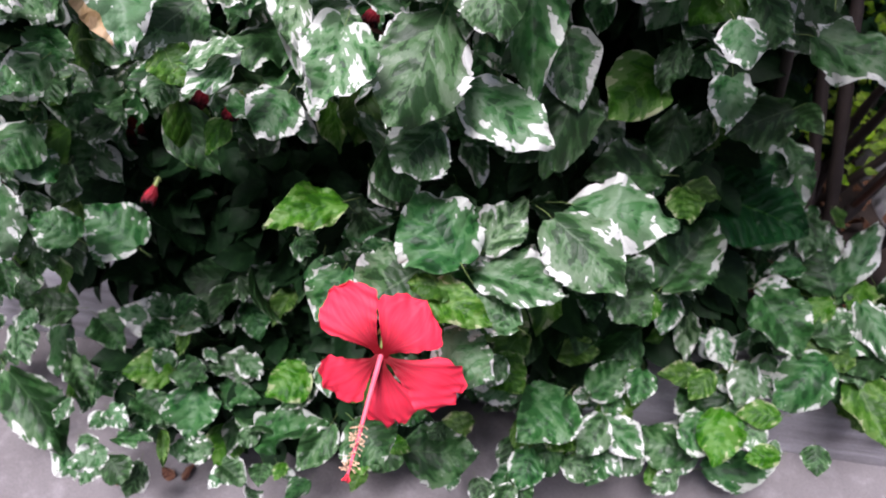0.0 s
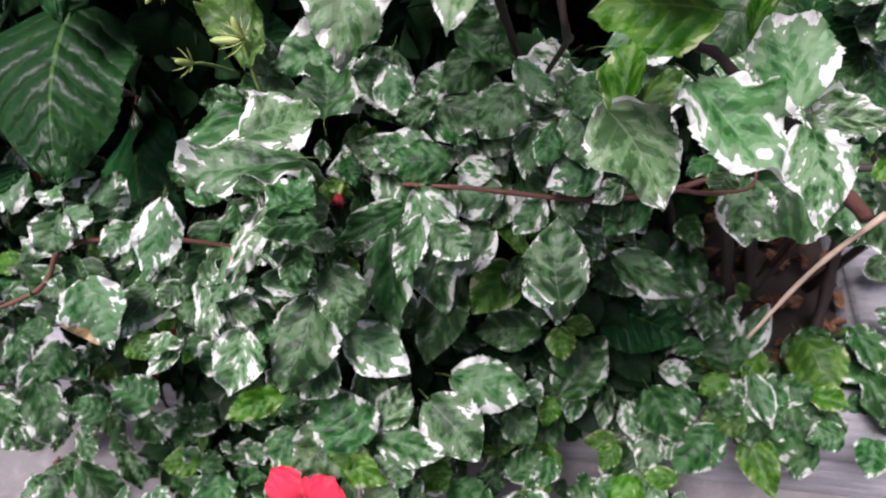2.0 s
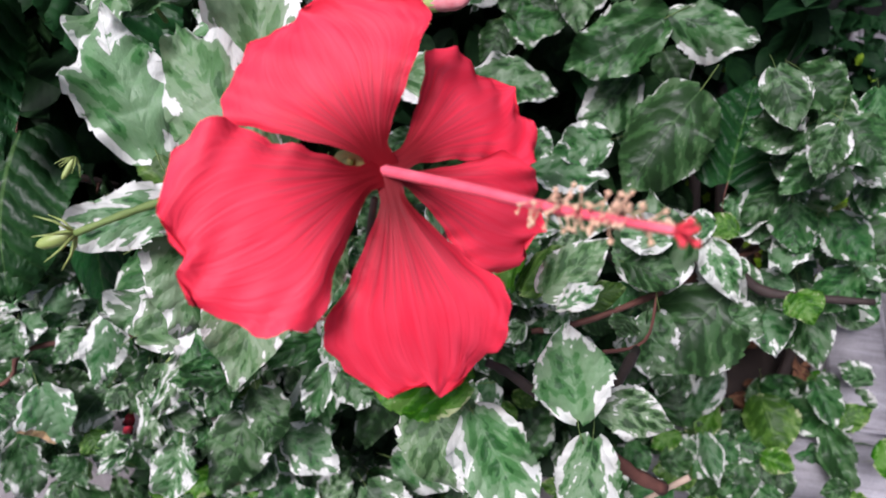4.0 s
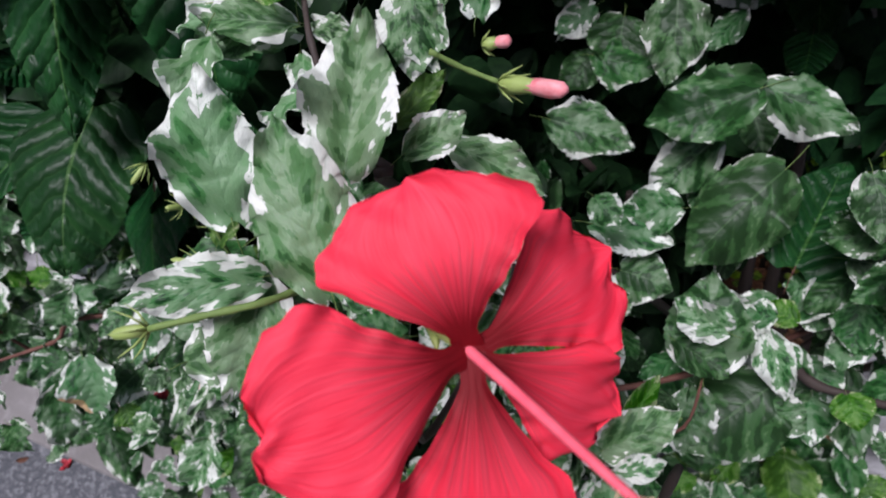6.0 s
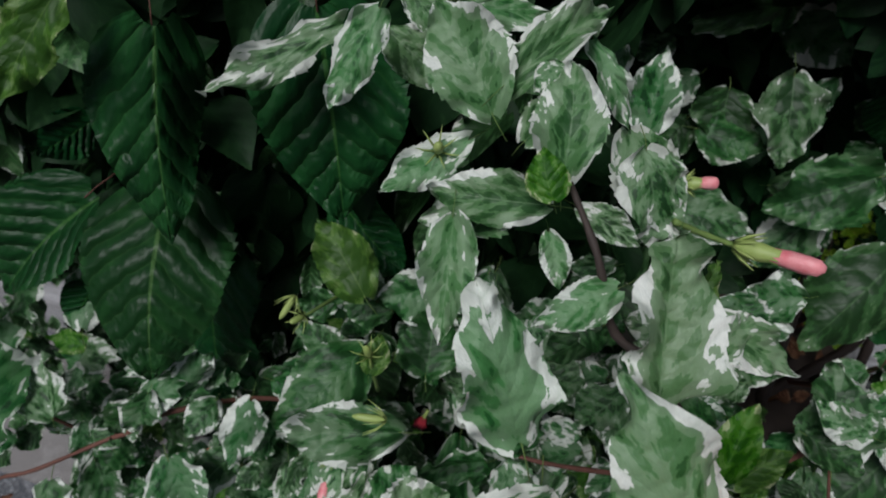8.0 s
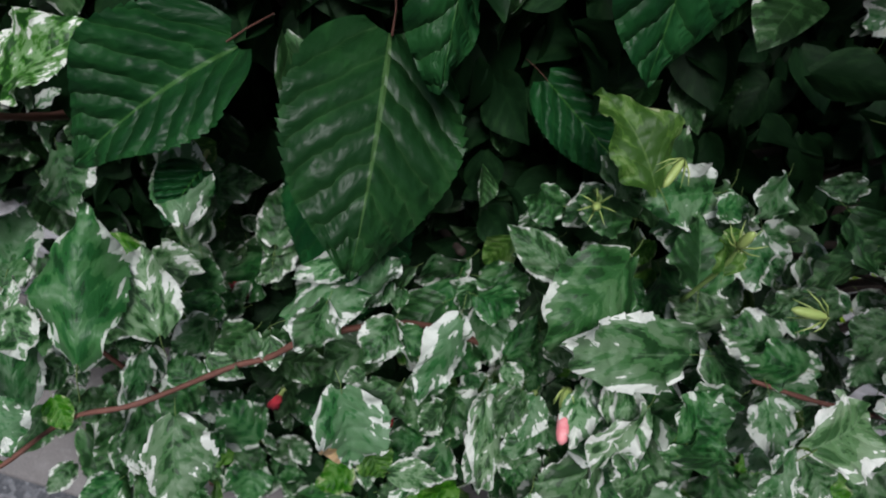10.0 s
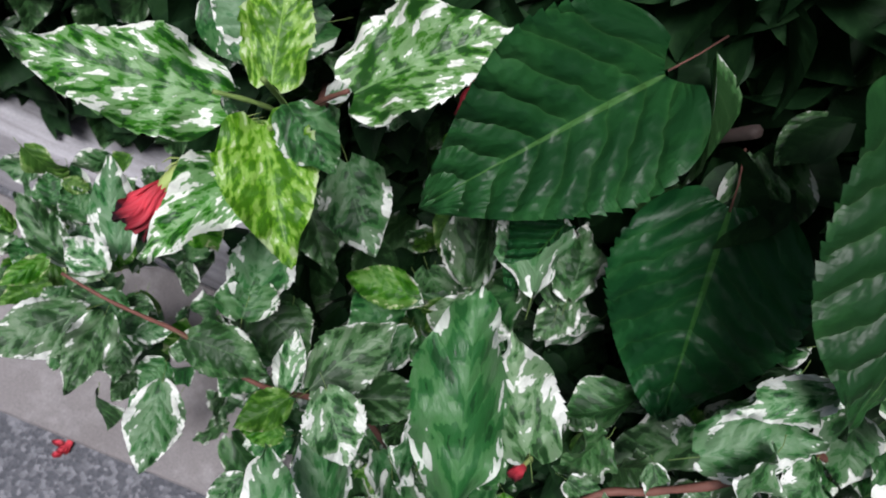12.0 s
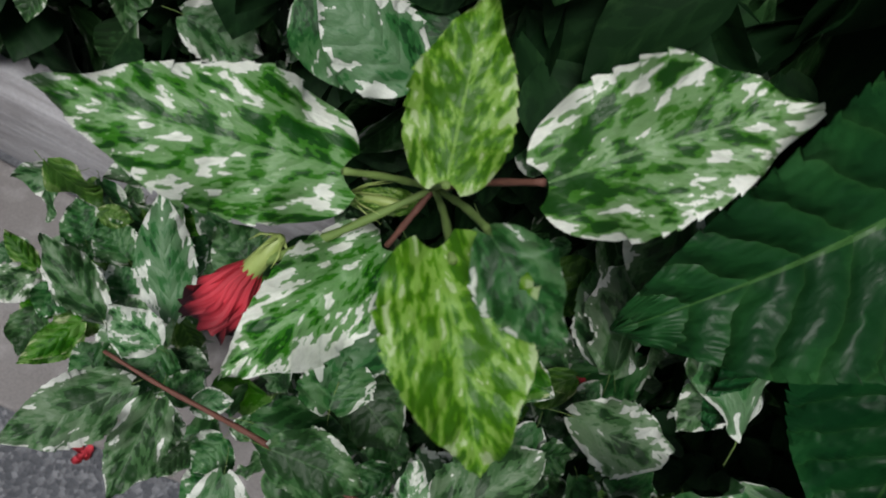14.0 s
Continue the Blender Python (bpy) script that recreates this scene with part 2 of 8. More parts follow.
def asphalt_material():
    m = Nodes("worn_asphalt")
    co = m.put("TexCoord").outputs["Object"]
    grit = m.put("TexVoronoi", Vector=co, Scale=170.0)
    n = m.noise(co, 420.0, 3.0, 0.7)
    patch = m.noise(co, 6.0, 4.0)
    shade = m.put("SeparateColor", Color=grit.outputs["Color"]).outputs[0]
    f = m.math('MULTIPLY_ADD', m.math('POWER', shade, 3.0), 0.75, m.math('MULTIPLY', patch, 0.35))
    col = m.mix(f, (0.032, 0.036, 0.044, 1), (0.19, 0.195, 0.21, 1))
    m.bump(m.math('MULTIPLY_ADD', n, 0.3, grit.outputs["Distance"]), 0.8, 0.003)
    return m.base(col, 0.82)


def concrete_material(name, a, b, c):
    m = Nodes(name)
    co = m.put("TexCoord").outputs["Object"]
    big = m.noise(co, 3.5, 5.0, 0.6)
    mid = m.noise(co, 24.0, 5.0, 0.65)
    fine = m.noise(co, 330.0, 3.0, 0.7)
    col = m.mix(m.ramp(big, [(0.3, (0, 0, 0)), (0.7, (1, 1, 1))]), (*a, 1), (*b, 1))
    col = m.mix(m.ramp(mid, [(0.50, (0, 0, 0)), (0.72, (0.8, 0.8, 0.8))]), col, (*c, 1))
    hsv = m.put("HueSaturation", Color=col, Value=m.math('MULTIPLY_ADD', fine, 0.9, 0.55))
    m.bump(m.math('MULTIPLY_ADD', mid, 0.5, fine), 0.45, 0.0025)
    return m.base(hsv.outputs[0], 0.8)


concrete = concrete_material("stained_grey_concrete", (0.135, 0.125, 0.122), (0.195, 0.185, 0.183), (0.26, 0.252, 0.25))


def sleeper_material():
    """Weathered concrete cast to look like old timber: long grain, pale ridges."""
    m = Nodes("weathered_timber_look_kerb")
    co = m.put("TexCoord").outputs["Object"]
    mp = m.put("Mapping", Vector=co, Scale=(1.6, 20.0, 20.0))
    grain = m.noise(mp.outputs[0], 2.6, 6.0, 0.65)
    patch = m.noise(co, 5.0, 4.0)
    fine = m.noise(co, 260.0, 3.0)
    col = m.ramp(m.math('MULTIPLY_ADD', patch, 0.35, m.math('MULTIPLY', grain, 0.75)),
                 [(0.30, (0.05, 0.047, 0.05)), (0.42, (0.17, 0.165, 0.172)), (0.70, (0.36, 0.36, 0.38))])
    hsv = m.put("HueSaturation", Color=col, Value=m.math('MULTIPLY_ADD', fine, 0.5, 0.75))
    m.bump(grain, 0.8, 0.006)
    return m.base(hsv.outputs[0], 0.6)


sleeper = sleeper_material()
asphalt = asphalt_material()
soil_mat = concrete_material("dark_soil", (0.018, 0.012, 0.009), (0.035, 0.024, 0.018), (0.05, 0.032, 0.022))
wall_mat = concrete_material("grey_render_wall", (0.10, 0.10, 0.10), (0.16, 0.16, 0.16), (0.2, 0.2, 0.2))


# ---- builders ----
def mesh_of(bm, name, *mats):
    me = bpy.data.meshes.new(name)
    bm.to_mesh(me)
    bm.free()
    for mt in mats:
        me.materials.append(mt)
    for p in me.polygons:
        p.use_smooth = True
    return me


def part(name, me, parent, label="", m=None):
    ob = new(name, me)
    if m is not None:
        ob.matrix_basis = m
    ob.parent = parent
    ob.matrix_parent_inverse = parent_world(parent).inverted()
    return tagged(ob, label)


def parent_world(ob):
    m = ob.matrix_basis.copy()
    if ob.parent is not None:
        m = parent_world(ob.parent) @ ob.matrix_parent_inverse @ m
    return m


def thing(name, place, label, category, group="", kind=""):
    ob = new(name)
    ob.empty_display_size = 0.05
    ob.matrix_basis = Matrix.Translation(place)
    return tagged(ob, label, category, group, kind)


def box(bm, x0, y0, z0, x1, y1, z1):
    vs = [bm.verts.new(p) for p in ((x0, y0, z0), (x1, y0, z0), (x1, y1, z0), (x0, y1, z0), (x0, y0, z1), (x1, y0, z1), (x1, y1, z1), (x0, y1, z1))]
    for f in ((0, 3, 2, 1), (4, 5, 6, 7), (0, 1, 5, 4), (1, 2, 6, 5), (2, 3, 7, 6), (3, 0, 4, 7)):
        bm.faces.new([vs[k] for k in f])


def tube(bm, pts, radii, sides=6, slot=0):
    """A tapered tube along the points."""
    pts = [Vector(p) for p in pts]
    rings = []
    for k, p in enumerate(pts):
        d = (pts[min(k + 1, len(pts) - 1)] - pts[max(k - 1, 0)]).normalized()
        a = d.orthogonal().normalized()
        if rings:
            a = (last - d * last.dot(d)).normalized()
        last = a
        b = d.cross(a)
        r = radii[k] if not isinstance(radii, (int, float)) else radii
        rings.append([bm.verts.new(p + r * (math.cos(t) * a + math.sin(t) * b)) for t in (2 * math.pi * j / sides for j in range(sides))])
    for r0, r1 in zip(rings, rings[1:]):
        for j in range(sides):
            f = bm.faces.new((r0[j], r0[(j + 1) % sides], r1[(j + 1) % sides], r1[j]))
            f.material_index = slot
    for ring, flip in ((rings[0], True), (rings[-1], False)):
        f = bm.faces.new(ring[::-1] if flip else ring)
        f.material_index = slot
    return rings


def smooth_line(pts, steps=5):
    """A Catmull-Rom line through the points."""
    p = [Vector(q) for q in pts]
    p = [2 * p[0] - p[1]] + p + [2 * p[-1] - p[-2]]
    out = []
    for k in range(1, len(p) - 2):
        for s in range(steps):
            t = s / steps
            out.append(0.5 * (2 * p[k] + (p[k + 1] - p[k - 1]) * t + (2 * p[k - 1] - 5 * p[k] + 4 * p[k + 1] - p[k + 2]) * t * t
                              + (3 * p[k] - p[k - 1] - 3 * p[k + 1] + p[k + 2]) * t ** 3))
    return out + [p[-2]]


def leaf_shape(bm, rng, rows, cols, fold, bend, ripple, tooth, slim, petiole=0.0, m=None, slot=0, veins=17, teeth=14, crimp=0.0):
    """An ovate, toothed, pointed blade of length 1 and width 1 with its base in the origin, the tip along +y, facing +z."""
    uv = bm.loops.layers.uv.verify()
    flat = bm.loops.layers.uv.get("flat") or bm.loops.layers.uv.new("flat")
    grid = []
    ph, side, twist = rng.uniform(0, 6.28), rng.uniform(-0.07, 0.07), rng.uniform(-0.25, 0.25)
    p, q = (0.44, 0.92) if slim < 0 else (0.54 + 0.2 * slim, 1.04 - 0.04 * slim)
    peak = (p / (p + q)) ** p * (q / (p + q)) ** q
    for i in range(rows + 1):
        v = i / rows
        w = 0.5 * (v + 0.008) ** p * (1.0 - v) ** q / peak + 0.004
        w *= 1 + 0.06 * math.sin(4.1 * v + ph)
        w *= 1 - 0.30 * max(0.0, (v - 0.72) / 0.28) ** 1.5 * (1 - v) / 0.28
        line = []
        for j in range(cols + 1):
            u = 2 * j / cols - 1
            au = abs(u)
            x = u * w
            y = v - 0.06 * max(0.0, 1 - 6 * v) * au * au
            if tooth and j in (0, cols) and 0.15 < v < 0.97:
                s = (v * teeth + (0.4 if j else 0)) % 1.0
                x *= 1 + tooth * (0.5 - s) * (1 + 0.6 * math.sin(7 * v * teeth + ph + j))
                y += tooth * 0.25 * s
            x += side * math.sin(math.pi * v)
            z = fold * (au * w - 0.15) + bend * (v * (1 - v) * 1.2 - 0.15) + twist * u * w * v
            z += ripple * au * au * math.sin(9 * v + ph + (1.7 if u > 0 else 0)) * 0.7
            z += crimp * ripple * au ** 3 * math.sin((21 if u > 0 else 25) * v + 2.3 * ph + 1.5 * math.sin(6 * v))
            z += 0.3 * ripple * abs(math.sin(veins * (v - 0.7 * abs(u) * w))) * (1 - au * au) * min(1.0, 4 * au)
            line.append((bm.verts.new((m @ Vector((x, y, z))) if m else (x, y, z)), (u * 0.5 + 0.5, v), (u * w + 0.5, v)))
        grid.append(line)
    for i in range(rows):
        for j in range(cols):
            c = (grid[i][j], grid[i][j + 1], grid[i + 1][j + 1], grid[i + 1][j])
            f = bm.faces.new([q[0] for q in c])
            f.material_index = slot
            for lp, q in zip(f.loops, c):
                lp[uv].uv = q[1]
                lp[flat].uv = q[2]
    if petiole:
        pts = [(0, 0.02, -0.004), (0, -0.4 * petiole, -0.05 * petiole), (0.02, -petiole, -0.3 * petiole)]
        tube(bm, [m @ Vector(p) for p in pts] if m else pts, [0.008, 0.006, 0.008], 4, 1 - slot if slot < 2 else slot)


SKINS = {"v": leaf_edged, "s": leaf_scorched, "w": leaf_white, "g": leaf_green, "p": leaf_light, "d": leaf_dark, "l": leaf_lime, "y": leaf_gold, "b": leaf_dry, "m": leaf_marbled, "k": leaf_lemon}
STALKS = {"v": stalk_green, "s": stalk_green, "w": stalk_green, "g": stalk_green, "p": stalk_green, "d": bark_red, "l": stalk_green, "y": stalk_green, "b": twig_dry, "m": stalk_green, "k": stalk_green}
BLADES = {}


def blade(kind, variant, fine=True):
    """The shared mesh of a leaf kind and variant."""
    key = (kind, variant, fine)
    if key not in BLADES:
        rng = random.Random(100 + variant * 7 + ord(kind))
        bm = bmesh.new()
        big = kind == "d"
        leaf_shape(bm, rng, 80 if big else 60 if fine else 13, 12 if big else 8 if fine else 4, rng.uniform(-0.35, 0.45), rng.uniform(-0.15, 0.5), rng.uniform(0.06, 0.09) if big else rng.uniform(0.08, 0.18),
                   0.06 if big else 0.08, -0.05 if big or kind in "mk" else rng.uniform(0, 1), 0.0 if kind in "mk" else 0.24, veins=22 if big else 17, teeth=20 if big else 12, crimp=0.15 if big else 0.5 if fine else 0.0)
        BLADES[key] = mesh_of(bm, "leaf_" + kind, SKINS[kind], STALKS[kind])
    return BLADES[key]


def leaf_pose(base, tip, width, face):
    """base and tip in the world, the blade's width in metres, and the way that its upper side faces."""
    b, t = Vector(base), Vector(tip)
    y = t - b
    n = y.length
    y /= n
    z = Vector(face)
    z = (z - y * z.dot(y)).normalized()
    x = y.cross(z)
    m = Matrix((x * width, y * n, z * n)).transposed().to_4x4()
    m.translation = b
    return m


LEAF_WORDS = {"p": "light green young leaf edged with white", "s": "white-edged green leaf with a scorched tan margin", "v": "green leaf edged with irregular white", "w": "mostly cream white leaf flecked with green", "g": "green leaf faintly marbled with grey",
              "d": "large plain dark green toothed leaf", "l": "young lime green leaf", "y": "", "b": "dry brown leaf", "m": "large leaf marbled white and bright green", "k": "young lime leaf marbled with pale green"}
count = [0]


def leaf(parent, kind, base, tip, width, face, fine=True):
    count[0] += 1
    return part("leaf", blade(kind, count[0] % 11, fine), parent, LEAF_WORDS[kind], leaf_pose(base, tip, width, face))


def twig(parent, name, pts, r0, r1, mat, label="", sides=7):
    bm = bmesh.new()
    line = smooth_line(pts)
    n = len(line) - 1
    tube(bm, line, [(r0 + (r1 - r0) * k / n) * (1 + 0.13 * math.sin(2.1 * k + 0.6 * math.sin(1.3 * k))) for k in range(n + 1)], sides)
    return part(name, mesh_of(bm, name, mat), parent, label)


# ---- the setting: road, gutter, planter kerb, soil ----
def slab(name, x0, y0, z0, x1, y1, z1, mat, label, category, cuts=0, bevel=0.0, wear=0.0):
    bm = bmesh.new()
    box(bm, x0, y0, z0, x1, y1, z1)
    if bevel:
        bmesh.ops.bevel(bm, geom=bm.edges[:], offset=bevel, segments=3, affect='EDGES', profile=0.6)
    if cuts:
        bmesh.ops.subdivide_edges(bm, edges=[e for e in bm.edges if e.calc_length() > 0.2], cuts=cuts, use_grid_fill=True)
    if wear:
        for v in bm.verts:
            v.co += wear * noise.noise_vector(v.co * 9) + 0.5 * wear * noise.noise_vector(v.co * 31)
    return tagged(new(name, mesh_of(bm, name, mat)), label, category, kind="structure")


bm = bmesh.new()
for ring in (((-60, -60), (60, -60), (60, 60), (-60, 60)),):
    bm.faces.new([bm.verts.new((x, y, -0.012)) for x, y in ring])
tagged(new("ground", mesh_of(bm, "ground", asphalt)), "dark grey worn asphalt road surface", "road", kind="structure")
slab("gutter", -6, 0.535, -0.2, 6, 0.80, 0.0, concrete, "stained grey concrete gutter along the planter kerb", "gutter", bevel=0.008)


def kerb_piece(x0, x1, label):
    """One length of the front kerb: a face that leans back, rounded arrises."""
    bm = bmesh.new()
    n = max(2, int((x1 - x0) / 0.04))
    prof = [(0.838, -0.05), (0.842, 0.02), (0.846, 0.03), (0.862, 0.085), (0.872, 0.106), (0.886, 0.115), (0.955, 0.118), (0.966, 0.112), (0.972, 0.095), (0.972, -0.05)]
    rings = []
    for k in range(n + 1):
        x = x0 + (x1 - x0) * k / n
        ring = []
        for y, z in prof:
            d = noise.noise_vector(Vector((x * 3, y * 30, z * 30))) * 0.004
            ring.append(bm.verts.new((x, y + d.y - 0.055 + 0.022 * max(0.0, -0.2 - x), z + (d.z if z > 0 else 0))))
        rings.append(ring)
    for a, b in zip(rings, rings[1:]):
        for j in range(len(prof) - 1):
            bm.faces.new((a[j], a[j + 1], b[j + 1], b[j]))
    bm.faces.new(rings[0][::-1])
    bm.faces.new(rings[-1])
    return part("kerb_stone", mesh_of(bm, "kerb_stone", sleeper), kerb, label)


kerb = thing("kerb", (-1, 0.9, 0), "low planter kerb of weathered grey timber-look concrete", "kerb", kind="structure")
for x0, x1 in ((-4.2, -3.003), (-2.997, -1.803), (-1.797, -0.603), (-0.597, 0.345)):
    kerb_piece(x0, x1, "")
for x0, y0, y1 in ((0.245, 0.928, 1.9), (0.372, 0.82, 1.9)):
    bm = bmesh.new()
    box(bm, x0, y0, -0.05, x0 + 0.105, y1, 0.117)
    bmesh.ops.bevel(bm, geom=bm.edges[:], offset=0.012, segments=3, affect='EDGES')
    part("kerb_stone", mesh_of(bm, "kerb_stone", sleeper), kerb)

bm = bmesh.new()
nx, ny = 120, 30
grid = [[bm.verts.new((-4.2 + 4.45 * i / nx, 0.915 + 1.04 * j / ny, 0.06 + 0.03 * noise.noise((i * 0.21, j * 0.35, 2)))) for i in range(nx + 1)] for j in range(ny + 1)]
for j in range(ny):
    for i in range(nx):
        bm.faces.new((grid[j][i], grid[j][i + 1], grid[j + 1][i + 1], grid[j + 1][i]))
tagged(new("soil", mesh_of(bm, "soil", soil_mat)), "dark planter soil under the hedge", "soil", kind="structure")
# Assumed closing wall; its height also keeps low sky light out.
slab("wall_back", -6, 1.95, -0.2, 6, 2.1, 3.2, wall_mat, "plain grey closing wall added behind the planter", "wall")
# Three unseen walls, added so that light reaches the hedge mainly from above.
slab("wall_opposite", -7, -5.2, -0.2, 7, -5.0, 5.6, wall_mat, "unseen plain grey wall added across the road to block low sky", "wall")
slab("wall_west", -7.2, -5.2, -0.2, -7.0, 2.1, 4.0, wall_mat, "unseen plain grey wall added at the far end to block low sky", "wall")
slab("wall_east", 7.0, -5.2, -0.2, 7.2, 2.1, 4.0, wall_mat, "unseen plain grey wall added at the near end to block low sky", "wall")
slab("far_paving", 0.48, 0.80, -0.2, 6, 1.95, 0.0, concrete, "grey paving beside the planter", "paving")


# ---- the hedge: shrubs in a row, their stems and inner foliage ----
SHRUBS = []
for n, x in enumerate((-1.75, -1.2, -0.72, -0.28, 0.08)):
    SHRUBS.append(thing("hibiscus_shrub", (x, 1.12, 0.06), "variegated hibiscus shrub with white-edged leaves in the planter", "shrub", "hedge shrubs"))
STEMS = {}
green_shrub = thing("green_hibiscus_shrub", (-0.66, 1.15, 0.06), "hibiscus shrub with large plain dark green leaves in the hedge", "shrub", "hedge shrubs")
GREEN_STEMS = [twig(green_shrub, "branch", ((-0.66 + 0.05 * k, 1.15, 0.05), (-0.70 + 0.11 * k, 1.06, 0.42), (-0.78 + 0.16 * k, 0.93, 0.74)), 0.009, 0.004, bark_brown, "dark brown upright stem") for k in range(4)]
rng = random.Random(5)
for n, sh in enumerate(SHRUBS):
    x = sh.matrix_basis.translation.x
    STEMS[n] = []
    for k in range(6):
        a = (x + rng.uniform(-0.14, 0.14), 1.12 + rng.uniform(-0.08, 0.12), 0.05)
        b = (a[0] + rng.uniform(-0.12, 0.12), a[1] - rng.uniform(0.0, 0.10), 0.36)
        c = (b[0] + rng.uniform(-0.15, 0.15), b[1] - rng.uniform(0.02, 0.20), 0.66 + rng.uniform(-0.08, 0.1))
        STEMS[n].append(twig(sh, "branch", (a, b, c), 0.009, 0.004, bark_brown, "dark brown upright stem"))


def nearest_shrub(x):
    return min(range(len(SHRUBS)), key=lambda n: abs(SHRUBS[n].matrix_basis.translation.x - x))


def front(x, z):
    """The hedge's front face: how far back it stands at a place along the kerb and a height."""
    y = 0.67 + 0.26 * max(0.0, min(1.0, (x + 0.28) / 0.4))
    y += 0.10 * math.sin(5.1 * x + 3 * z) * 0.4
    y += 0.25 * max(0.0, 0.26 - z) + 0.30 * max(0.0, z - 0.70)
    return y


HOLLOWS = [
    ((-0.55, 0.63, 0.52), (-0.73, 0.91, 0.26), 0.045),
    ((-0.65, 0.67, 0.40), (-0.82, 0.87, 0.17), 0.050),
    ((-0.67, 0.67, 0.49), (-0.91, 0.94, 0.25), 0.040),
    ((-0.27, 0.80, 0.55), (-0.24, 1.08, 0.40), 0.050),
    ((-0.24, 0.79, 0.47), (-0.20, 1.04, 0.28), 0.045),
    ((-0.17, 0.99, 0.76), (-0.15, 1.13, 0.54), 0.040),
    ((-0.57, 0.79, 0.74), (-0.72, 0.85, 0.50), 0.040),
    ((-0.12, 0.77, 0.79), (-0.06, 0.86, 0.45), 0.035),
    ((-0.18, 0.97, 0.77), (-0.22, 1.19, 0.55), 0.045),
    ((-0.09, 0.79, 0.70), (-0.09, 0.94, 0.42), 0.035),
    ((-0.63, 0.64, 0.54), (-0.55, 0.76, 0.10), 0.035),
    ((-0.76, 0.79, 0.62), (-0.61, 0.94, 0.35), 0.035),
]
LOW_HOLLOWS = [
    ((-0.65, 0.64, 0.46), (-0.81, 0.76, 0.24), 0.060),
    ((-0.12, 0.75, 0.38), (-0.09, 0.88, 0.17), 0.040),
    ((-0.65, 0.61, 0.58), (-0.67, 0.73, 0.07), 0.045),
    ((-0.81, 0.75, 0.64), (-0.91, 0.90, 0.38), 0.040),
    ((-0.70, 0.71, 0.60), (-0.59, 0.81, 0.35), 0.035),
    ((-0.85, 0.71, 0.49), (-0.84, 0.79, 0.20), 0.030),
    ((-0.31, 0.68, 0.60), (-0.43, 0.81, 0.26), 0.035),
    ((-0.15, 0.97, 0.76), (-0.17, 1.15, 0.56), 0.045),
    ((-0.54, 0.77, 0.78), (-0.66, 0.85, 0.51), 0.045),
    ((-0.75, 0.72, 0.72), (-0.98, 0.78, 0.42), 0.045),
    ((-0.60, 0.61, 0.50), (-0.83, 0.70, 0.19), 0.050),
    ((-0.17, 0.67, 0.43), (-0.18, 0.78, 0.13), 0.035),
]


def hollow(p, hollows):
    """Whether a place lies in one of the gaps between the shoots, where nothing grows."""
    for a, b, r in hollows:
        a, b = Vector(a), Vector(b)
        t = max(0.0, min(1.0, (p - a).dot(b - a) / (b - a).length_squared))
        if (p - a.lerp(b, t)).length < r:
            return True
    return False


# ---- builders for flowers, buds and litter ----
def petal_mesh(seed, width, length, mat):
    """An obovate petal along +y of that length and width in metres, facing +z: narrow claw, ruffled rim."""
    rng = random.Random(seed)
    bm = bmesh.new()
    uv = bm.loops.layers.uv.verify()
    rows, cols, grid = 34, 28, []
    p1, p2 = rng.uniform(0, 6), rng.uniform(0, 6)
    for i in range(rows + 1):
        v = 0.002 + 0.996 * i / rows
        w = 0.5 * width * max(0.15 * (1 - v), math.sin(math.pi * v ** 1.9) ** 0.60 * (0.66 + 0.34 * min(1.0, max(0.0, (v - 0.08) / 0.5)) ** 1.3))
        line = []
        for j in range(cols + 1):
            u = 2 * j / cols - 1
            e = 2 * u * w / width
            out = max(abs(u), (v - 0.55) / 0.45) ** 3 * min(1.0, 2 * v)
            x = u * w * (1 + 0.035 * out * math.sin(19 * v + p1) + 0.025 * out * math.sin(43 * v + p2))
            y = length * v * (1 + 0.035 * v ** 6 * math.sin(9 * e + p2) + 0.026 * v ** 8 * math.sin(25 * e + p1))
            z = -0.12 * length * v ** 2.2 + 0.09 * length * math.sin(v * math.pi)
            z += out * length * (0.028 * math.sin(11 * v + 4 * e + p1) + 0.030 * math.sin(24 * v + 15 * e + p2))
            z += 0.010 * length * math.cos(11 * u) * v * (1 - v) + 0.03 * width * u * v
            line.append((bm.verts.new((x, y, z)), (u * 0.5 + 0.5, v)))
        grid.append(line)
    for i in range(rows):
        for j in range(cols):
            c = (grid[i][j], grid[i][j + 1], grid[i + 1][j + 1], grid[i + 1][j])
            f = bm.faces.new([q[0] for q in c])
            for lp, q in zip(f.loops, c):
                lp[uv].uv = q[1]
    return mesh_of(bm, "petal", mat)


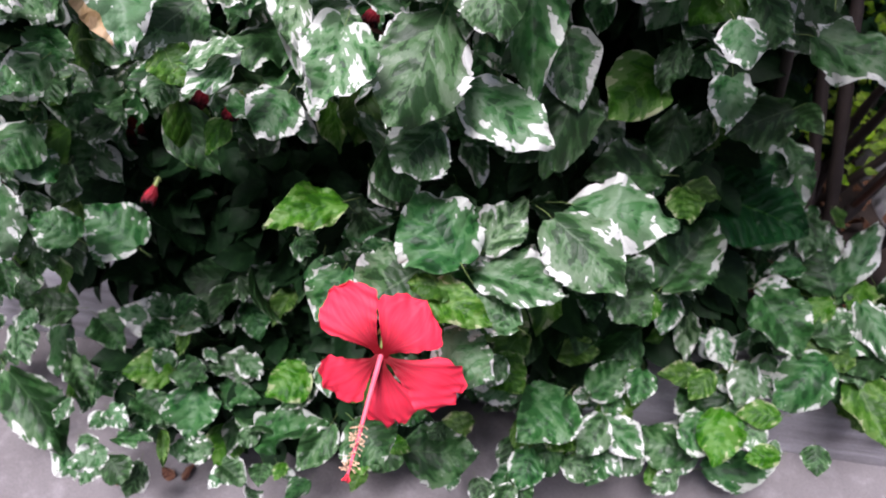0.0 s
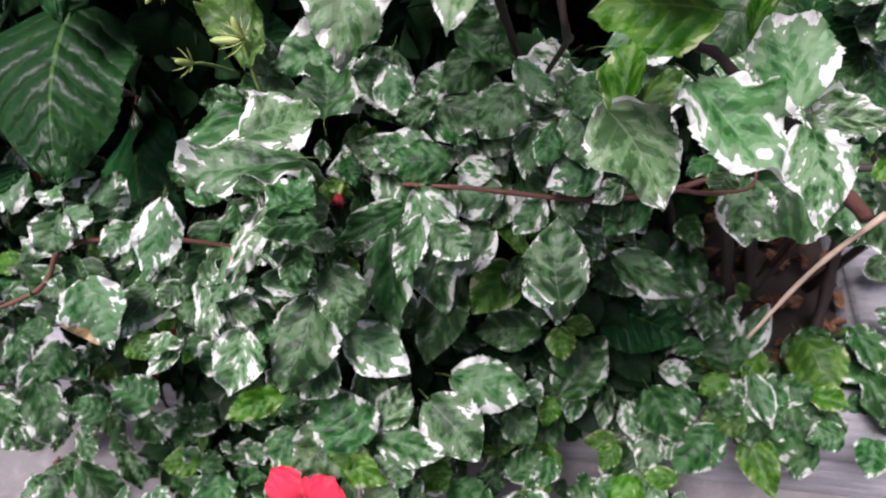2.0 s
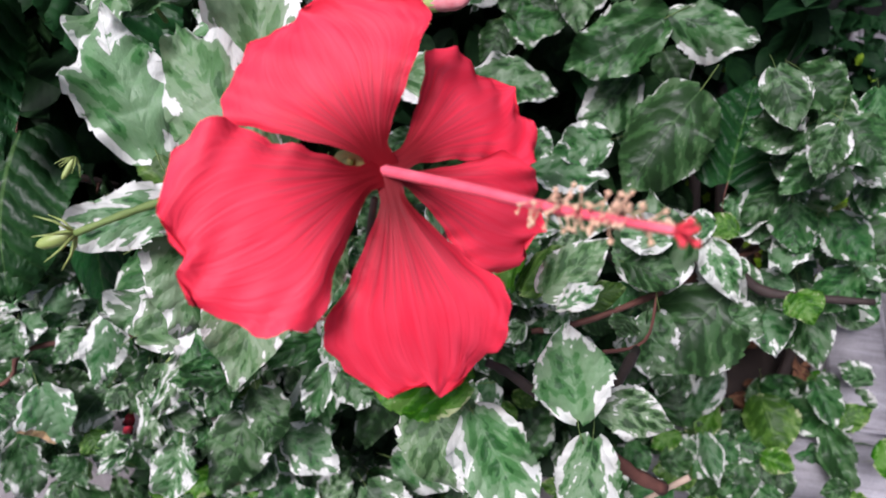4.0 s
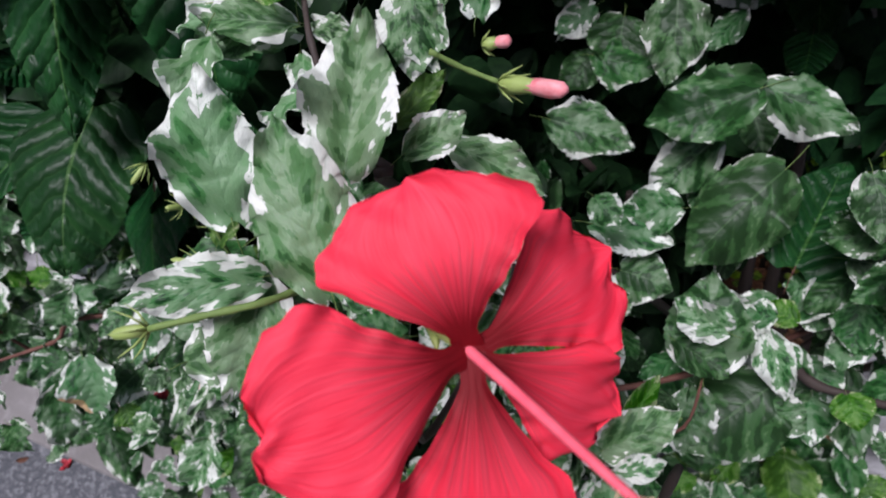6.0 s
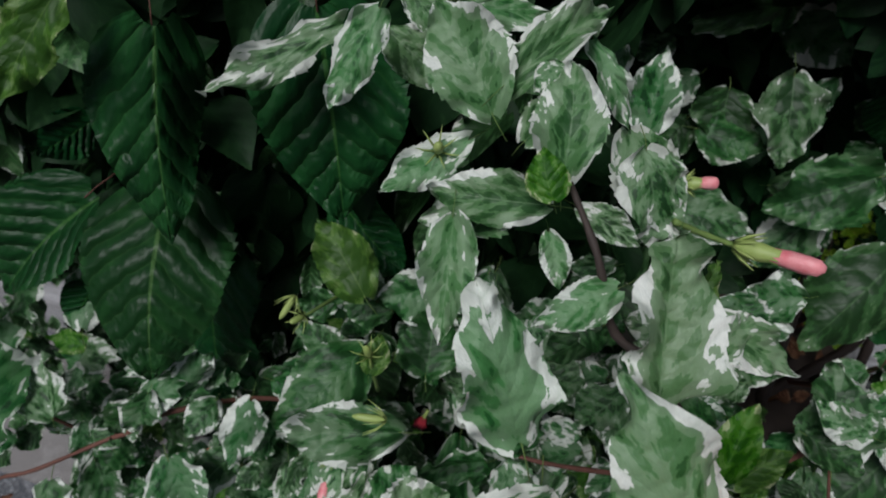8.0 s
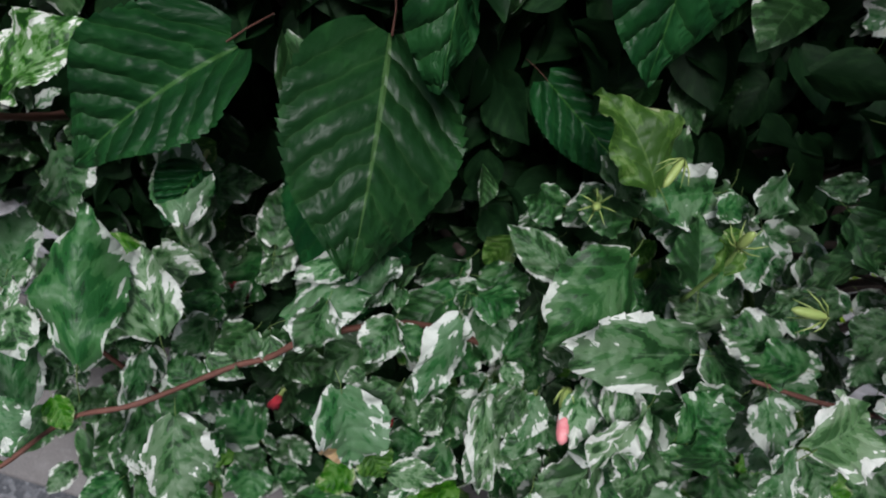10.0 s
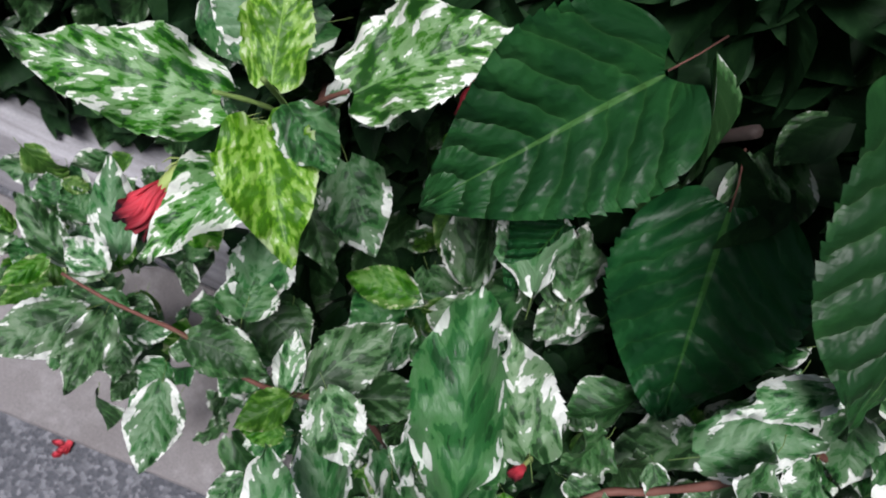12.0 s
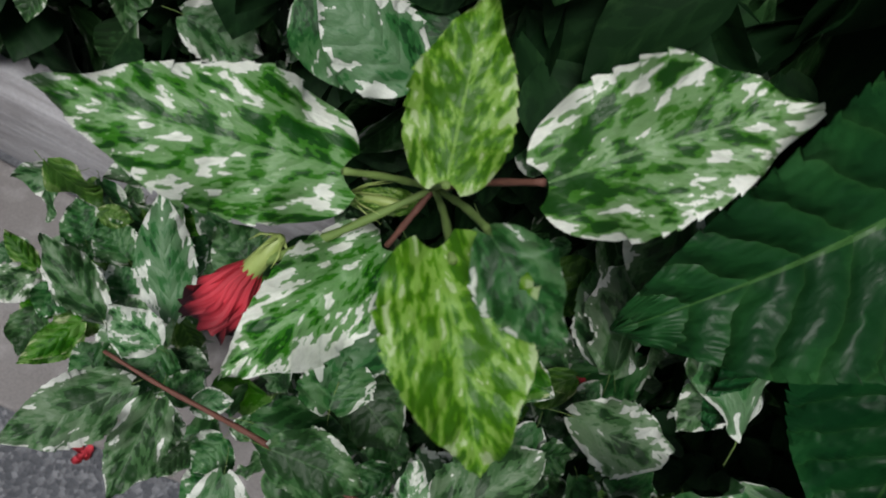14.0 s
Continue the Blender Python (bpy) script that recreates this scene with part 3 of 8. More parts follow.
def hibiscus_flower(shrub, centre, tips, end, face, width, mat, seed):
    """A five-petalled open flower; end is the tip of its stamen column, face the way that the petals spread open."""
    c, axis = Vector(centre), (Vector(end) - Vector(centre)).normalized()
    bm = bmesh.new()
    tube(bm, [c - axis * 0.036, c - axis * 0.031, c - axis * 0.022, c - axis * 0.004], [0.002, 0.0045, 0.0045, 0.0025], 10)
    for k in range(5):
        a = axis.orthogonal().normalized()
        a.rotate(Matrix.Rotation(2 * math.pi * k / 5, 3, axis))
        tube(bm, [c - axis * 0.022 + a * 0.003, c - axis * 0.016 + a * 0.005, c - axis * 0.012 + a * 0.007], [0.002, 0.0017, 0.0005], 5)
    flower = part("flower", mesh_of(bm, "flower", bud_green), shrub, "open coral red hibiscus flower with a long stamen column")
    for k, tip in enumerate(tips):
        d = Vector(tip) - c
        ln = d.length
        y = d / ln
        z = (Vector(face) - y * y.dot(Vector(face))).normalized()
        x = y.cross(z)
        m = Matrix((x, y, z)).transposed().to_4x4()
        m.translation = c + axis * 0.001 * (k % 2)
        part("petal", petal_mesh(seed + k, width[k], 1.03 * ln, mat), flower, "", m)
    bm = bmesh.new()
    e = Vector(end)
    line = smooth_line([c - axis * 0.01, c.lerp(e, 0.35), c.lerp(e, 0.7) + Vector((0, 0, -0.001)), e], 6)
    n = len(line) - 1
    tube(bm, line, [0.0020 - 0.0011 * k / n for k in range(n + 1)], 8)
    part("stamen_column", mesh_of(bm, "stamen_column", column_pink), flower, "pink stamen column")
    rng = random.Random(seed)
    bm = bmesh.new()
    side = axis.orthogonal().normalized()
    for k in range(5):
        a = side.copy()
        a.rotate(Matrix.Rotation(2 * math.pi * k / 5, 3, axis))
        q = e + a * 0.0022 + axis * rng.uniform(0.002, 0.004)
        tube(bm, [e - axis * 0.001, q], [0.0007, 0.0005], 4)
        bmesh.ops.create_icosphere(bm, subdivisions=1, radius=0.0009, matrix=Matrix.Translation(q))
    part("stigma", mesh_of(bm, "stigma", stigma_red), flower, "five-lobed red stigma")
    bm = bmesh.new()
    for k in range(60):
        t = rng.uniform(0.60, 0.95)
        a = side.copy()
        a.rotate(Matrix.Rotation(rng.uniform(0, 6.28), 3, axis))
        p = c.lerp(e, t)
        q = p + a * rng.uniform(0.003, 0.006) + axis * 0.002
        tube(bm, [p, q], [0.0003, 0.0002], 3)
        bmesh.ops.create_icosphere(bm, subdivisions=1, radius=rng.uniform(0.0005, 0.0008), matrix=Matrix.Translation(q))
    tagged(part("pollen_brush", mesh_of(bm, "pollen_brush", pollen_cream), flower, "cream pollen brush round the column"), kind="stuff")
    return flower


def bud(shrub, base, tip, width, kind):
    """A closed bud: a toothed green calyx and, when further on, a rolled pink tip."""
    b, t = Vector(base), Vector(tip)
    axis = (t - b).normalized()
    ln = (t - b).length
    width = width * (0.85 if kind == "pink" else 0.65)
    bm = bmesh.new()
    cut = 0.52 if kind == "pink" else 1.0
    prof = [(0.0, 0.22), (0.1, 0.38), (0.3, 0.50), (0.6, 0.50), (0.85, 0.40), (1.0, 0.12 if cut == 1.0 else 0.42)]
    tube(bm, [b + axis * ln * cut * s for s, r in prof], [width * r for s, r in prof], 10)
    side = axis.orthogonal().normalized()
    for k in range(7):
        a = side.copy()
        a.rotate(Matrix.Rotation(2 * math.pi * k / 7, 3, axis))
        out = 1.0 if kind == "pink" else 2.1
        tube(bm, [b + a * width * 0.2, b + a * width * 0.6 * out + axis * ln * 0.12 * out, b + a * width * out + axis * ln * 0.3 * out], [width * 0.12, width * 0.10, width * 0.02], 4)
    calyx = part("bud", mesh_of(bm, "bud", bud_green), shrub, "closed hibiscus bud with a rolled pink tip" if kind == "pink" else "closed green hibiscus bud")
    if kind == "pink":
        bm = bmesh.new()
        prof = [(0.42, 0.36), (0.6, 0.46), (0.8, 0.48), (0.93, 0.40), (1.0, 0.15)]
        rings = tube(bm, [b + axis * ln * s for s, r in prof], [width * r for s, r in prof], 12)
        for k, ring in enumerate(rings):
            mid = b + axis * ln * prof[k][0]
            for j, v in enumerate(ring):
                v.co = mid + (v.co - mid) * (1 + 0.10 * math.cos(math.pi * (j + k) / 2))
        part("rolled_petals", mesh_of(bm, "rolled_petals", bud_pink), calyx, "pink rolled petals")
    return calyx


def wilted_flower(shrub, base, tip, width):
    """A spent flower: a calyx and a limp, pleated bundle of dark red petals."""
    b, t = Vector(base), Vector(tip)
    axis = (t - b).normalized()
    ln = (t - b).length
    bm = bmesh.new()
    tube(bm, [b - axis * 0.85 * width, b - axis * 0.75 * width, b - axis * 0.4 * width, b + axis * 0.12 * width, b + axis * 0.3 * width], [width * 0.07, width * 0.15, width * 0.19, width * 0.23, width * 0.21], 10)
    for k in range(6):
        a = axis.orthogonal().normalized()
        a.rotate(Matrix.Rotation(k * 1.05, 3, axis))
        tube(bm, [b - axis * 0.78 * width + a * width * 0.1, b - axis * 0.6 * width + a * width * 0.34, b - axis * 0.35 * width + a * width * 0.42], [width * 0.03, width * 0.025, width * 0.006], 4)
    calyx = part("wilted_flower", mesh_of(bm, "wilted_flower", bud_green), shrub, "spent hibiscus flower, limp and dark red")
    bm = bmesh.new()
    uv = bm.loops.layers.uv.verify()
    rng = random.Random(int(1000 * abs(base[0])))
    side = axis.orthogonal().normalized()
    rows, cols = 14, 10
    for k in range(6):
        a = side.copy()
        a.rotate(Matrix.Rotation(2 * math.pi * k / 6 + rng.uniform(-0.2, 0.2), 3, axis))
        c = axis.cross(a)
        reach, ph = rng.uniform(0.85, 1.12), rng.uniform(0, 6)
        grid = []
        for i in range(rows + 1):
            v = i / rows
            line = []
            for j in range(cols + 1):
                u = 2 * j / cols - 1
                r = width * (0.17 + 0.36 * math.sin(math.pi * 0.56 * min(1.0, v / 0.9)) + (0.03 + 0.09 * v) * math.sin(8 * u + 2 * v + ph))
                r *= 1 + 0.16 * math.sin(9 * v + 3 * u + 2 * ph) * v
                turn = u * (0.75 - 0.15 * v) + 0.5 * v + 0.18 * math.sin(7 * v + ph)
                p = b + axis * ln * reach * v * (1 - 0.08 * u * u) + (a * math.cos(turn) + c * math.sin(turn)) * r
                line.append((bm.verts.new(p), (u * 0.5 + 0.5, 0.3 + 0.7 * v)))
            grid.append(line)
        for i in range(rows):
            for j in range(cols):
                q = (grid[i][j], grid[i][j + 1], grid[i + 1][j + 1], grid[i + 1][j])
                f = bm.faces.new([e[0] for e in q])
                for lp, e in zip(f.loops, q):
                    lp[uv].uv = e[1]
    part("limp_petals", mesh_of(bm, "limp_petals", petal_wilted), calyx, "limp dark red petals")
    return calyx


# ---- the outer shoots: every leaf that stands out ----
SHOOTS = []


def shoot_leaf(kind, base, tip, width, face):
    """A leaf of the outer shoots; the plain dark ones grow on the green shrub."""
    n = nearest_shrub(base[0])
    count[0] += 1
    stem = GREEN_STEMS[count[0] % len(GREEN_STEMS)] if kind == "d" else STEMS[n][count[0] % len(STEMS[n])]
    mid = (Vector(base) + Vector(tip)) / 2
    SHOOTS.append((mid.x, mid.y * 0.47 + mid.z * 0.88, mid.y * 0.88 - mid.z * 0.47))
    return leaf(stem, kind, base, tip, width * (1.05 if kind == "d" else 1.0), face)


shoot_leaf("v", (-0.532, 0.689, 0.724), (-0.540, 0.634, 0.684), 0.038, (0.314, -0.585, 0.748))
shoot_leaf("s", (-0.592, 0.624, 0.692), (-0.567, 0.583, 0.652), 0.054, (0.420, -0.486, 0.767))
shoot_leaf("g", (-0.361, 0.636, 0.772), (-0.404, 0.626, 0.772), 0.027, (0.165, -0.674, 0.720))
shoot_leaf("v", (-0.399, 0.644, 0.657), (-0.419, 0.577, 0.620), 0.060, (0.211, -0.522, 0.827))
shoot_leaf("w", (-0.444, 0.602, 0.669), (-0.450, 0.557, 0.644), 0.040, (0.280, -0.496, 0.822))
shoot_leaf("w", (-0.492, 0.654, 0.683), (-0.472, 0.595, 0.639), 0.029, (0.215, -0.545, 0.811))
shoot_leaf("v", (-0.455, 0.646, 0.700), (-0.474, 0.618, 0.684), 0.030, (0.193, -0.583, 0.789))
shoot_leaf("w", (-0.408, 0.654, 0.760), (-0.433, 0.606, 0.729), 0.022, (0.300, -0.619, 0.726))
shoot_leaf("v", (-0.380, 0.656, 0.690), (-0.362, 0.615, 0.658), 0.046, (0.099, -0.586, 0.805))
shoot_leaf("g", (-0.354, 0.724, 0.655), (-0.341, 0.650, 0.601), 0.043, (0.045, -0.586, 0.809))
shoot_leaf("g", (-0.308, 0.744, 0.569), (-0.329, 0.666, 0.523), 0.051, (0.137, -0.534, 0.834))
shoot_leaf("v", (-0.385, 0.646, 0.607), (-0.324, 0.623, 0.586), 0.049, (0.099, -0.521, 0.848))
shoot_leaf("g", (-0.229, 0.746, 0.478), (-0.295, 0.737, 0.477), 0.046, (0.045, -0.520, 0.853))
shoot_leaf("v", (-0.305, 0.667, 0.503), (-0.225, 0.657, 0.499), 0.056, (-0.018, -0.480, 0.877))
shoot_leaf("v", (-0.318, 0.630, 0.519), (-0.265, 0.587, 0.495), 0.059, (0.042, -0.439, 0.897))
shoot_leaf("v", (-0.369, 0.600, 0.489), (-0.301, 0.591, 0.485), 0.043, (0.006, -0.416, 0.909))
shoot_leaf("g", (-0.376, 0.582, 0.513), (-0.414, 0.623, 0.541), 0.061, (0.168, -0.438, 0.883))
shoot_leaf("w", (-0.363, 0.606, 0.505), (-0.340, 0.646, 0.522), 0.037, (0.153, -0.453, 0.878))
shoot_leaf("v", (-0.409, 0.601, 0.482), (-0.454, 0.563, 0.475), 0.059, (0.181, -0.390, 0.903))
shoot_leaf("g", (-0.201, 0.738, 0.347), (-0.151, 0.802, 0.384), 0.066, (-0.045, -0.477, 0.878))
shoot_leaf("d", (-0.153, 0.853, 0.377), (-0.055, 0.817, 0.369), 0.085, (-0.114, -0.512, 0.852))
shoot_leaf("v", (-0.152, 0.747, 0.610), (-0.086, 0.713, 0.607), 0.038, (-0.265, -0.574, 0.775))
shoot_leaf("v", (-0.221, 0.705, 0.638), (-0.210, 0.679, 0.619), 0.032, (-0.033, -0.591, 0.806))
shoot_leaf("v", (-0.202, 0.738, 0.581), (-0.203, 0.703, 0.557), 0.035, (-0.070, -0.564, 0.823))
shoot_leaf("g", (-0.120, 0.823, 0.505), (-0.171, 0.805, 0.482), 0.050, (-0.162, -0.561, 0.812))
shoot_leaf("l", (-0.250, 0.753, 0.678), (-0.229, 0.711, 0.646), 0.025, (-0.135, -0.637, 0.759))
shoot_leaf("v", (-0.296, 0.664, 0.749), (-0.310, 0.627, 0.719), 0.025, (0.112, -0.653, 0.749))
shoot_leaf("v", (-0.287, 0.662, 0.744), (-0.260, 0.645, 0.729), 0.030, (-0.010, -0.665, 0.747))
shoot_leaf("v", (-0.259, 0.717, 0.677), (-0.307, 0.684, 0.653), 0.041, (0.049, -0.627, 0.778))
shoot_leaf("v", (-0.217, 0.730, 0.704), (-0.238, 0.707, 0.684), 0.028, (0.002, -0.662, 0.750))
shoot_leaf("v", (-0.196, 0.640, 0.694), (-0.199, 0.687, 0.733), 0.050, (-0.083, -0.644, 0.761))
shoot_leaf("w", (-0.074, 0.828, 0.269), (-0.034, 0.826, 0.272), 0.035, (-0.092, -0.463, 0.882))
shoot_leaf("g", (0.001, 0.762, 0.238), (-0.055, 0.711, 0.203), 0.057, (-0.203, -0.386, 0.900))
shoot_leaf("l", (0.050, 0.776, 0.194), (0.079, 0.706, 0.171), 0.050, (-0.187, -0.374, 0.908))
shoot_leaf("g", (0.050, 0.794, 0.187), (0.132, 0.794, 0.212), 0.082, (-0.262, -0.401, 0.878))
shoot_leaf("v", (0.033, 0.864, 0.261), (0.065, 0.925, 0.303), 0.040, (-0.155, -0.493, 0.856))
shoot_leaf("g", (0.019, 0.849, 0.251), (0.005, 0.904, 0.279), 0.071, (-0.140, -0.480, 0.866))
shoot_leaf("v", (0.138, 0.814, 0.123), (0.129, 0.763, 0.099), 0.050, (-0.324, -0.363, 0.874))
shoot_leaf("l", (0.121, 0.905, 0.252), (0.146, 0.829, 0.222), 0.071, (-0.337, -0.437, 0.834))
shoot_leaf("v", (0.045, 0.838, 0.253), (0.069, 0.775, 0.230), 0.036, (-0.286, -0.420, 0.861))
shoot_leaf("w", (-0.115, 0.785, 0.240), (-0.103, 0.742, 0.222), 0.031, (-0.045, -0.415, 0.909))
shoot_leaf("v", (-0.081, 0.749, 0.231), (-0.096, 0.704, 0.210), 0.040, (-0.153, -0.385, 0.910))
shoot_leaf("w", (-0.067, 0.761, 0.202), (-0.042, 0.733, 0.194), 0.029, (-0.140, -0.389, 0.911))
shoot_leaf("l", (-0.050, 0.702, 0.210), (-0.093, 0.702, 0.201), 0.030, (-0.188, -0.363, 0.913))
shoot_leaf("w", (-0.085, 0.703, 0.187), (-0.061, 0.669, 0.178), 0.034, (-0.149, -0.348, 0.926))
shoot_leaf("l", (-0.106, 0.696, 0.213), (-0.119, 0.640, 0.190), 0.047, (-0.145, -0.343, 0.928))
shoot_leaf("g", (-0.095, 0.697, 0.081), (-0.015, 0.706, 0.099), 0.051, (-0.174, -0.329, 0.928))
shoot_leaf("g", (-0.124, 0.680, 0.145), (-0.189, 0.691, 0.144), 0.057, (-0.072, -0.340, 0.938))
shoot_leaf("v", (-0.240, 0.646, 0.239), (-0.196, 0.617, 0.231), 0.040, (-0.033, -0.334, 0.942))
shoot_leaf("v", (-0.241, 0.639, 0.260), (-0.264, 0.599, 0.247), 0.036, (0.050, -0.332, 0.942))
shoot_leaf("g", (-0.256, 0.653, 0.272), (-0.220, 0.690, 0.286), 0.040, (-0.001, -0.378, 0.926))
shoot_leaf("l", (-0.292, 0.679, 0.295), (-0.250, 0.689, 0.296), 0.029, (0.070, -0.392, 0.917))
shoot_leaf("l", (-0.349, 0.637, 0.336), (-0.323, 0.610, 0.322), 0.039, (0.116, -0.360, 0.926))
shoot_leaf("g", (-0.283, 0.626, 0.305), (-0.322, 0.579, 0.293), 0.059, (0.108, -0.334, 0.936))
shoot_leaf("v", (-0.388, 0.573, 0.440), (-0.346, 0.551, 0.426), 0.049, (0.129, -0.354, 0.926))
shoot_leaf("l", (-0.397, 0.574, 0.491), (-0.350, 0.558, 0.482), 0.032, (0.056, -0.388, 0.920))
shoot_leaf("l", (-0.380, 0.577, 0.491), (-0.413, 0.573, 0.497), 0.024, (0.204, -0.392, 0.897))
shoot_leaf("g", (-0.420, 0.554, 0.290), (-0.355, 0.566, 0.282), 0.054, (0.178, -0.293, 0.939))
shoot_leaf("g", (-0.440, 0.506, 0.418), (-0.414, 0.485, 0.405), 0.047, (0.231, -0.276, 0.933))
shoot_leaf("g", (-0.887, 0.603, 0.224), (-0.806, 0.540, 0.172), 0.060, (0.464, -0.126, 0.877))
shoot_leaf("g", (-0.900, 0.618, 0.227), (-0.922, 0.585, 0.223), 0.021, (0.589, -0.128, 0.798))
shoot_leaf("v", (-0.878, 0.635, 0.266), (-0.846, 0.600, 0.249), 0.032, (0.205, -0.237, 0.950))
shoot_leaf("v", (-0.914, 0.642, 0.279), (-0.904, 0.604, 0.265), 0.027, (0.657, -0.165, 0.735))
shoot_leaf("g", (-0.837, 0.678, 0.255), (-0.884, 0.661, 0.272), 0.047, (0.447, -0.338, 0.828))
shoot_leaf("g", (-0.818, 0.680, 0.240), (-0.774, 0.651, 0.226), 0.043, (0.481, -0.415, 0.773))
shoot_leaf("v", (-0.869, 0.656, 0.270), (-0.873, 0.626, 0.264), 0.023, (0.357, -0.162, 0.920))
shoot_leaf("v", (-0.721, 0.676, 0.258), (-0.770, 0.665, 0.280), 0.042, (0.273, -0.304, 0.913))
shoot_leaf("g", (-0.718, 0.673, 0.261), (-0.729, 0.638, 0.253), 0.037, (0.500, -0.429, 0.752))
shoot_leaf("v", (-0.721, 0.678, 0.260), (-0.734, 0.687, 0.292), 0.032, (0.577, -0.380, 0.723))
shoot_leaf("g", (-0.717, 0.680, 0.261), (-0.681, 0.691, 0.285), 0.032, (0.612, -0.233, 0.756))
shoot_leaf("v", (-0.714, 0.673, 0.260), (-0.670, 0.669, 0.270), 0.032, (0.527, -0.263, 0.808))
shoot_leaf("v", (-0.757, 0.605, 0.516), (-0.726, 0.550, 0.478), 0.049, (0.401, -0.349, 0.847))
shoot_leaf("g", (-0.719, 0.636, 0.548), (-0.729, 0.595, 0.533), 0.040, (0.424, -0.397, 0.814))
shoot_leaf("v", (-0.764, 0.637, 0.565), (-0.755, 0.596, 0.539), 0.026, (0.521, -0.377, 0.766))
shoot_leaf("v", (-0.720, 0.678, 0.580), (-0.737, 0.639, 0.570), 0.041, (0.515, -0.422, 0.746))
shoot_leaf("g", (-0.670, 0.660, 0.648), (-0.689, 0.631, 0.640), 0.041, (0.395, -0.491, 0.777))
shoot_leaf("v", (-0.555, 0.646, 0.653), (-0.580, 0.601, 0.637), 0.042, (0.396, -0.489, 0.777))
shoot_leaf("l", (-0.559, 0.604, 0.643), (-0.543, 0.589, 0.629), 0.028, (0.291, -0.483, 0.826))
shoot_leaf("w", (-0.514, 0.605, 0.643), (-0.536, 0.571, 0.634), 0.019, (0.378, -0.465, 0.801))
shoot_leaf("v", (-0.499, 0.631, 0.603), (-0.511, 0.598, 0.588), 0.040, (0.264, -0.477, 0.838))
shoot_leaf("l", (-0.468, 0.618, 0.524), (-0.516, 0.584, 0.525), 0.032, (0.316, -0.415, 0.854))
shoot_leaf("l", (-0.693, 0.672, 0.262), (-0.692, 0.637, 0.251), 0.016, (0.201, -0.199, 0.959))
shoot_leaf("v", (-0.620, 0.668, 0.727), (-0.630, 0.636, 0.709), 0.036, (0.459, -0.538, 0.706))
shoot_leaf("v", (-0.473, 0.629, 0.664), (-0.442, 0.628, 0.650), 0.028, (0.340, -0.528, 0.778))
shoot_leaf("g", (-0.324, 0.700, 0.718), (-0.379, 0.674, 0.701), 0.027, (0.076, -0.655, 0.751))
shoot_leaf("v", (-0.428, 0.636, 0.696), (-0.384, 0.638, 0.691), 0.027, (0.121, -0.601, 0.790))
shoot_leaf("v", (-0.398, 0.627, 0.588), (-0.421, 0.594, 0.575), 0.045, (0.193, -0.480, 0.856))
shoot_leaf("v", (-0.240, 0.755, 0.593), (-0.250, 0.724, 0.569), 0.025, (-0.122, -0.582, 0.804))
shoot_leaf("v", (-0.300, 0.805, 0.500), (-0.261, 0.775, 0.482), 0.039, (-0.051, -0.556, 0.830))
shoot_leaf("g", (-0.051, 0.977, 0.357), (-0.045, 0.893, 0.304), 0.061, (-0.185, -0.532, 0.826))
shoot_leaf("g", (-0.220, 0.797, 0.508), (-0.228, 0.747, 0.475), 0.038, (-0.034, -0.546, 0.837))
shoot_leaf("v", (-0.245, 0.716, 0.396), (-0.219, 0.701, 0.392), 0.034, (-0.103, -0.451, 0.887))
shoot_leaf("v", (-0.179, 0.765, 0.308), (-0.190, 0.727, 0.288), 0.032, (-0.155, -0.428, 0.890))
shoot_leaf("l", (-0.213, 0.732, 0.344), (-0.220, 0.700, 0.329), 0.029, (0.012, -0.431, 0.902))
shoot_leaf("w", (-0.143, 0.816, 0.232), (-0.144, 0.757, 0.205), 0.030, (-0.131, -0.421, 0.898))
shoot_leaf("w", (0.019, 0.835, 0.242), (0.039, 0.807, 0.231), 0.027, (-0.138, -0.441, 0.887))
shoot_leaf("d", (-0.634, 0.816, 0.829), (-0.608, 0.675, 0.756), 0.119, (0.265, -0.404, 0.875))
shoot_leaf("w", (-0.333, 0.786, 0.998), (-0.380, 0.752, 1.003), 0.033, (0.407, -0.453, 0.793))
shoot_leaf("p", (-0.305, 0.665, 0.989), (-0.341, 0.719, 1.030), 0.047, (0.423, -0.355, 0.834))
shoot_leaf("p", (-0.232, 0.638, 1.006), (-0.276, 0.691, 1.044), 0.040, (0.344, -0.342, 0.875))
shoot_leaf("p", (-0.254, 0.694, 1.007), (-0.265, 0.756, 1.046), 0.043, (0.345, -0.451, 0.823))
shoot_leaf("w", (-0.286, 0.649, 0.972), (-0.336, 0.610, 0.986), 0.029, (0.419, -0.220, 0.881))
shoot_leaf("l", (-0.252, 0.741, 0.991), (-0.236, 0.772, 1.003), 0.017, (0.268, -0.477, 0.837))
shoot_leaf("p", (-0.241, 0.725, 0.989), (-0.218, 0.752, 0.997), 0.022, (0.255, -0.450, 0.856))
shoot_leaf("w", (-0.281, 0.825, 1.004), (-0.264, 0.787, 0.972), 0.036, (0.351, -0.507, 0.787))
shoot_leaf("p", (-0.233, 0.760, 0.960), (-0.177, 0.751, 0.945), 0.029, (0.165, -0.443, 0.881))
shoot_leaf("v", (-0.233, 0.946, 0.785), (-0.155, 0.941, 0.775), 0.049, (0.072, -0.497, 0.865))
shoot_leaf("g", (-0.068, 1.004, 0.809), (-0.153, 0.961, 0.784), 0.060, (0.031, -0.537, 0.843))
shoot_leaf("v", (-0.068, 1.013, 0.805), (0.009, 0.983, 0.799), 0.045, (-0.145, -0.543, 0.828))
shoot_leaf("g", (-0.033, 0.956, 0.772), (-0.089, 0.870, 0.722), 0.074, (-0.098, -0.454, 0.885))
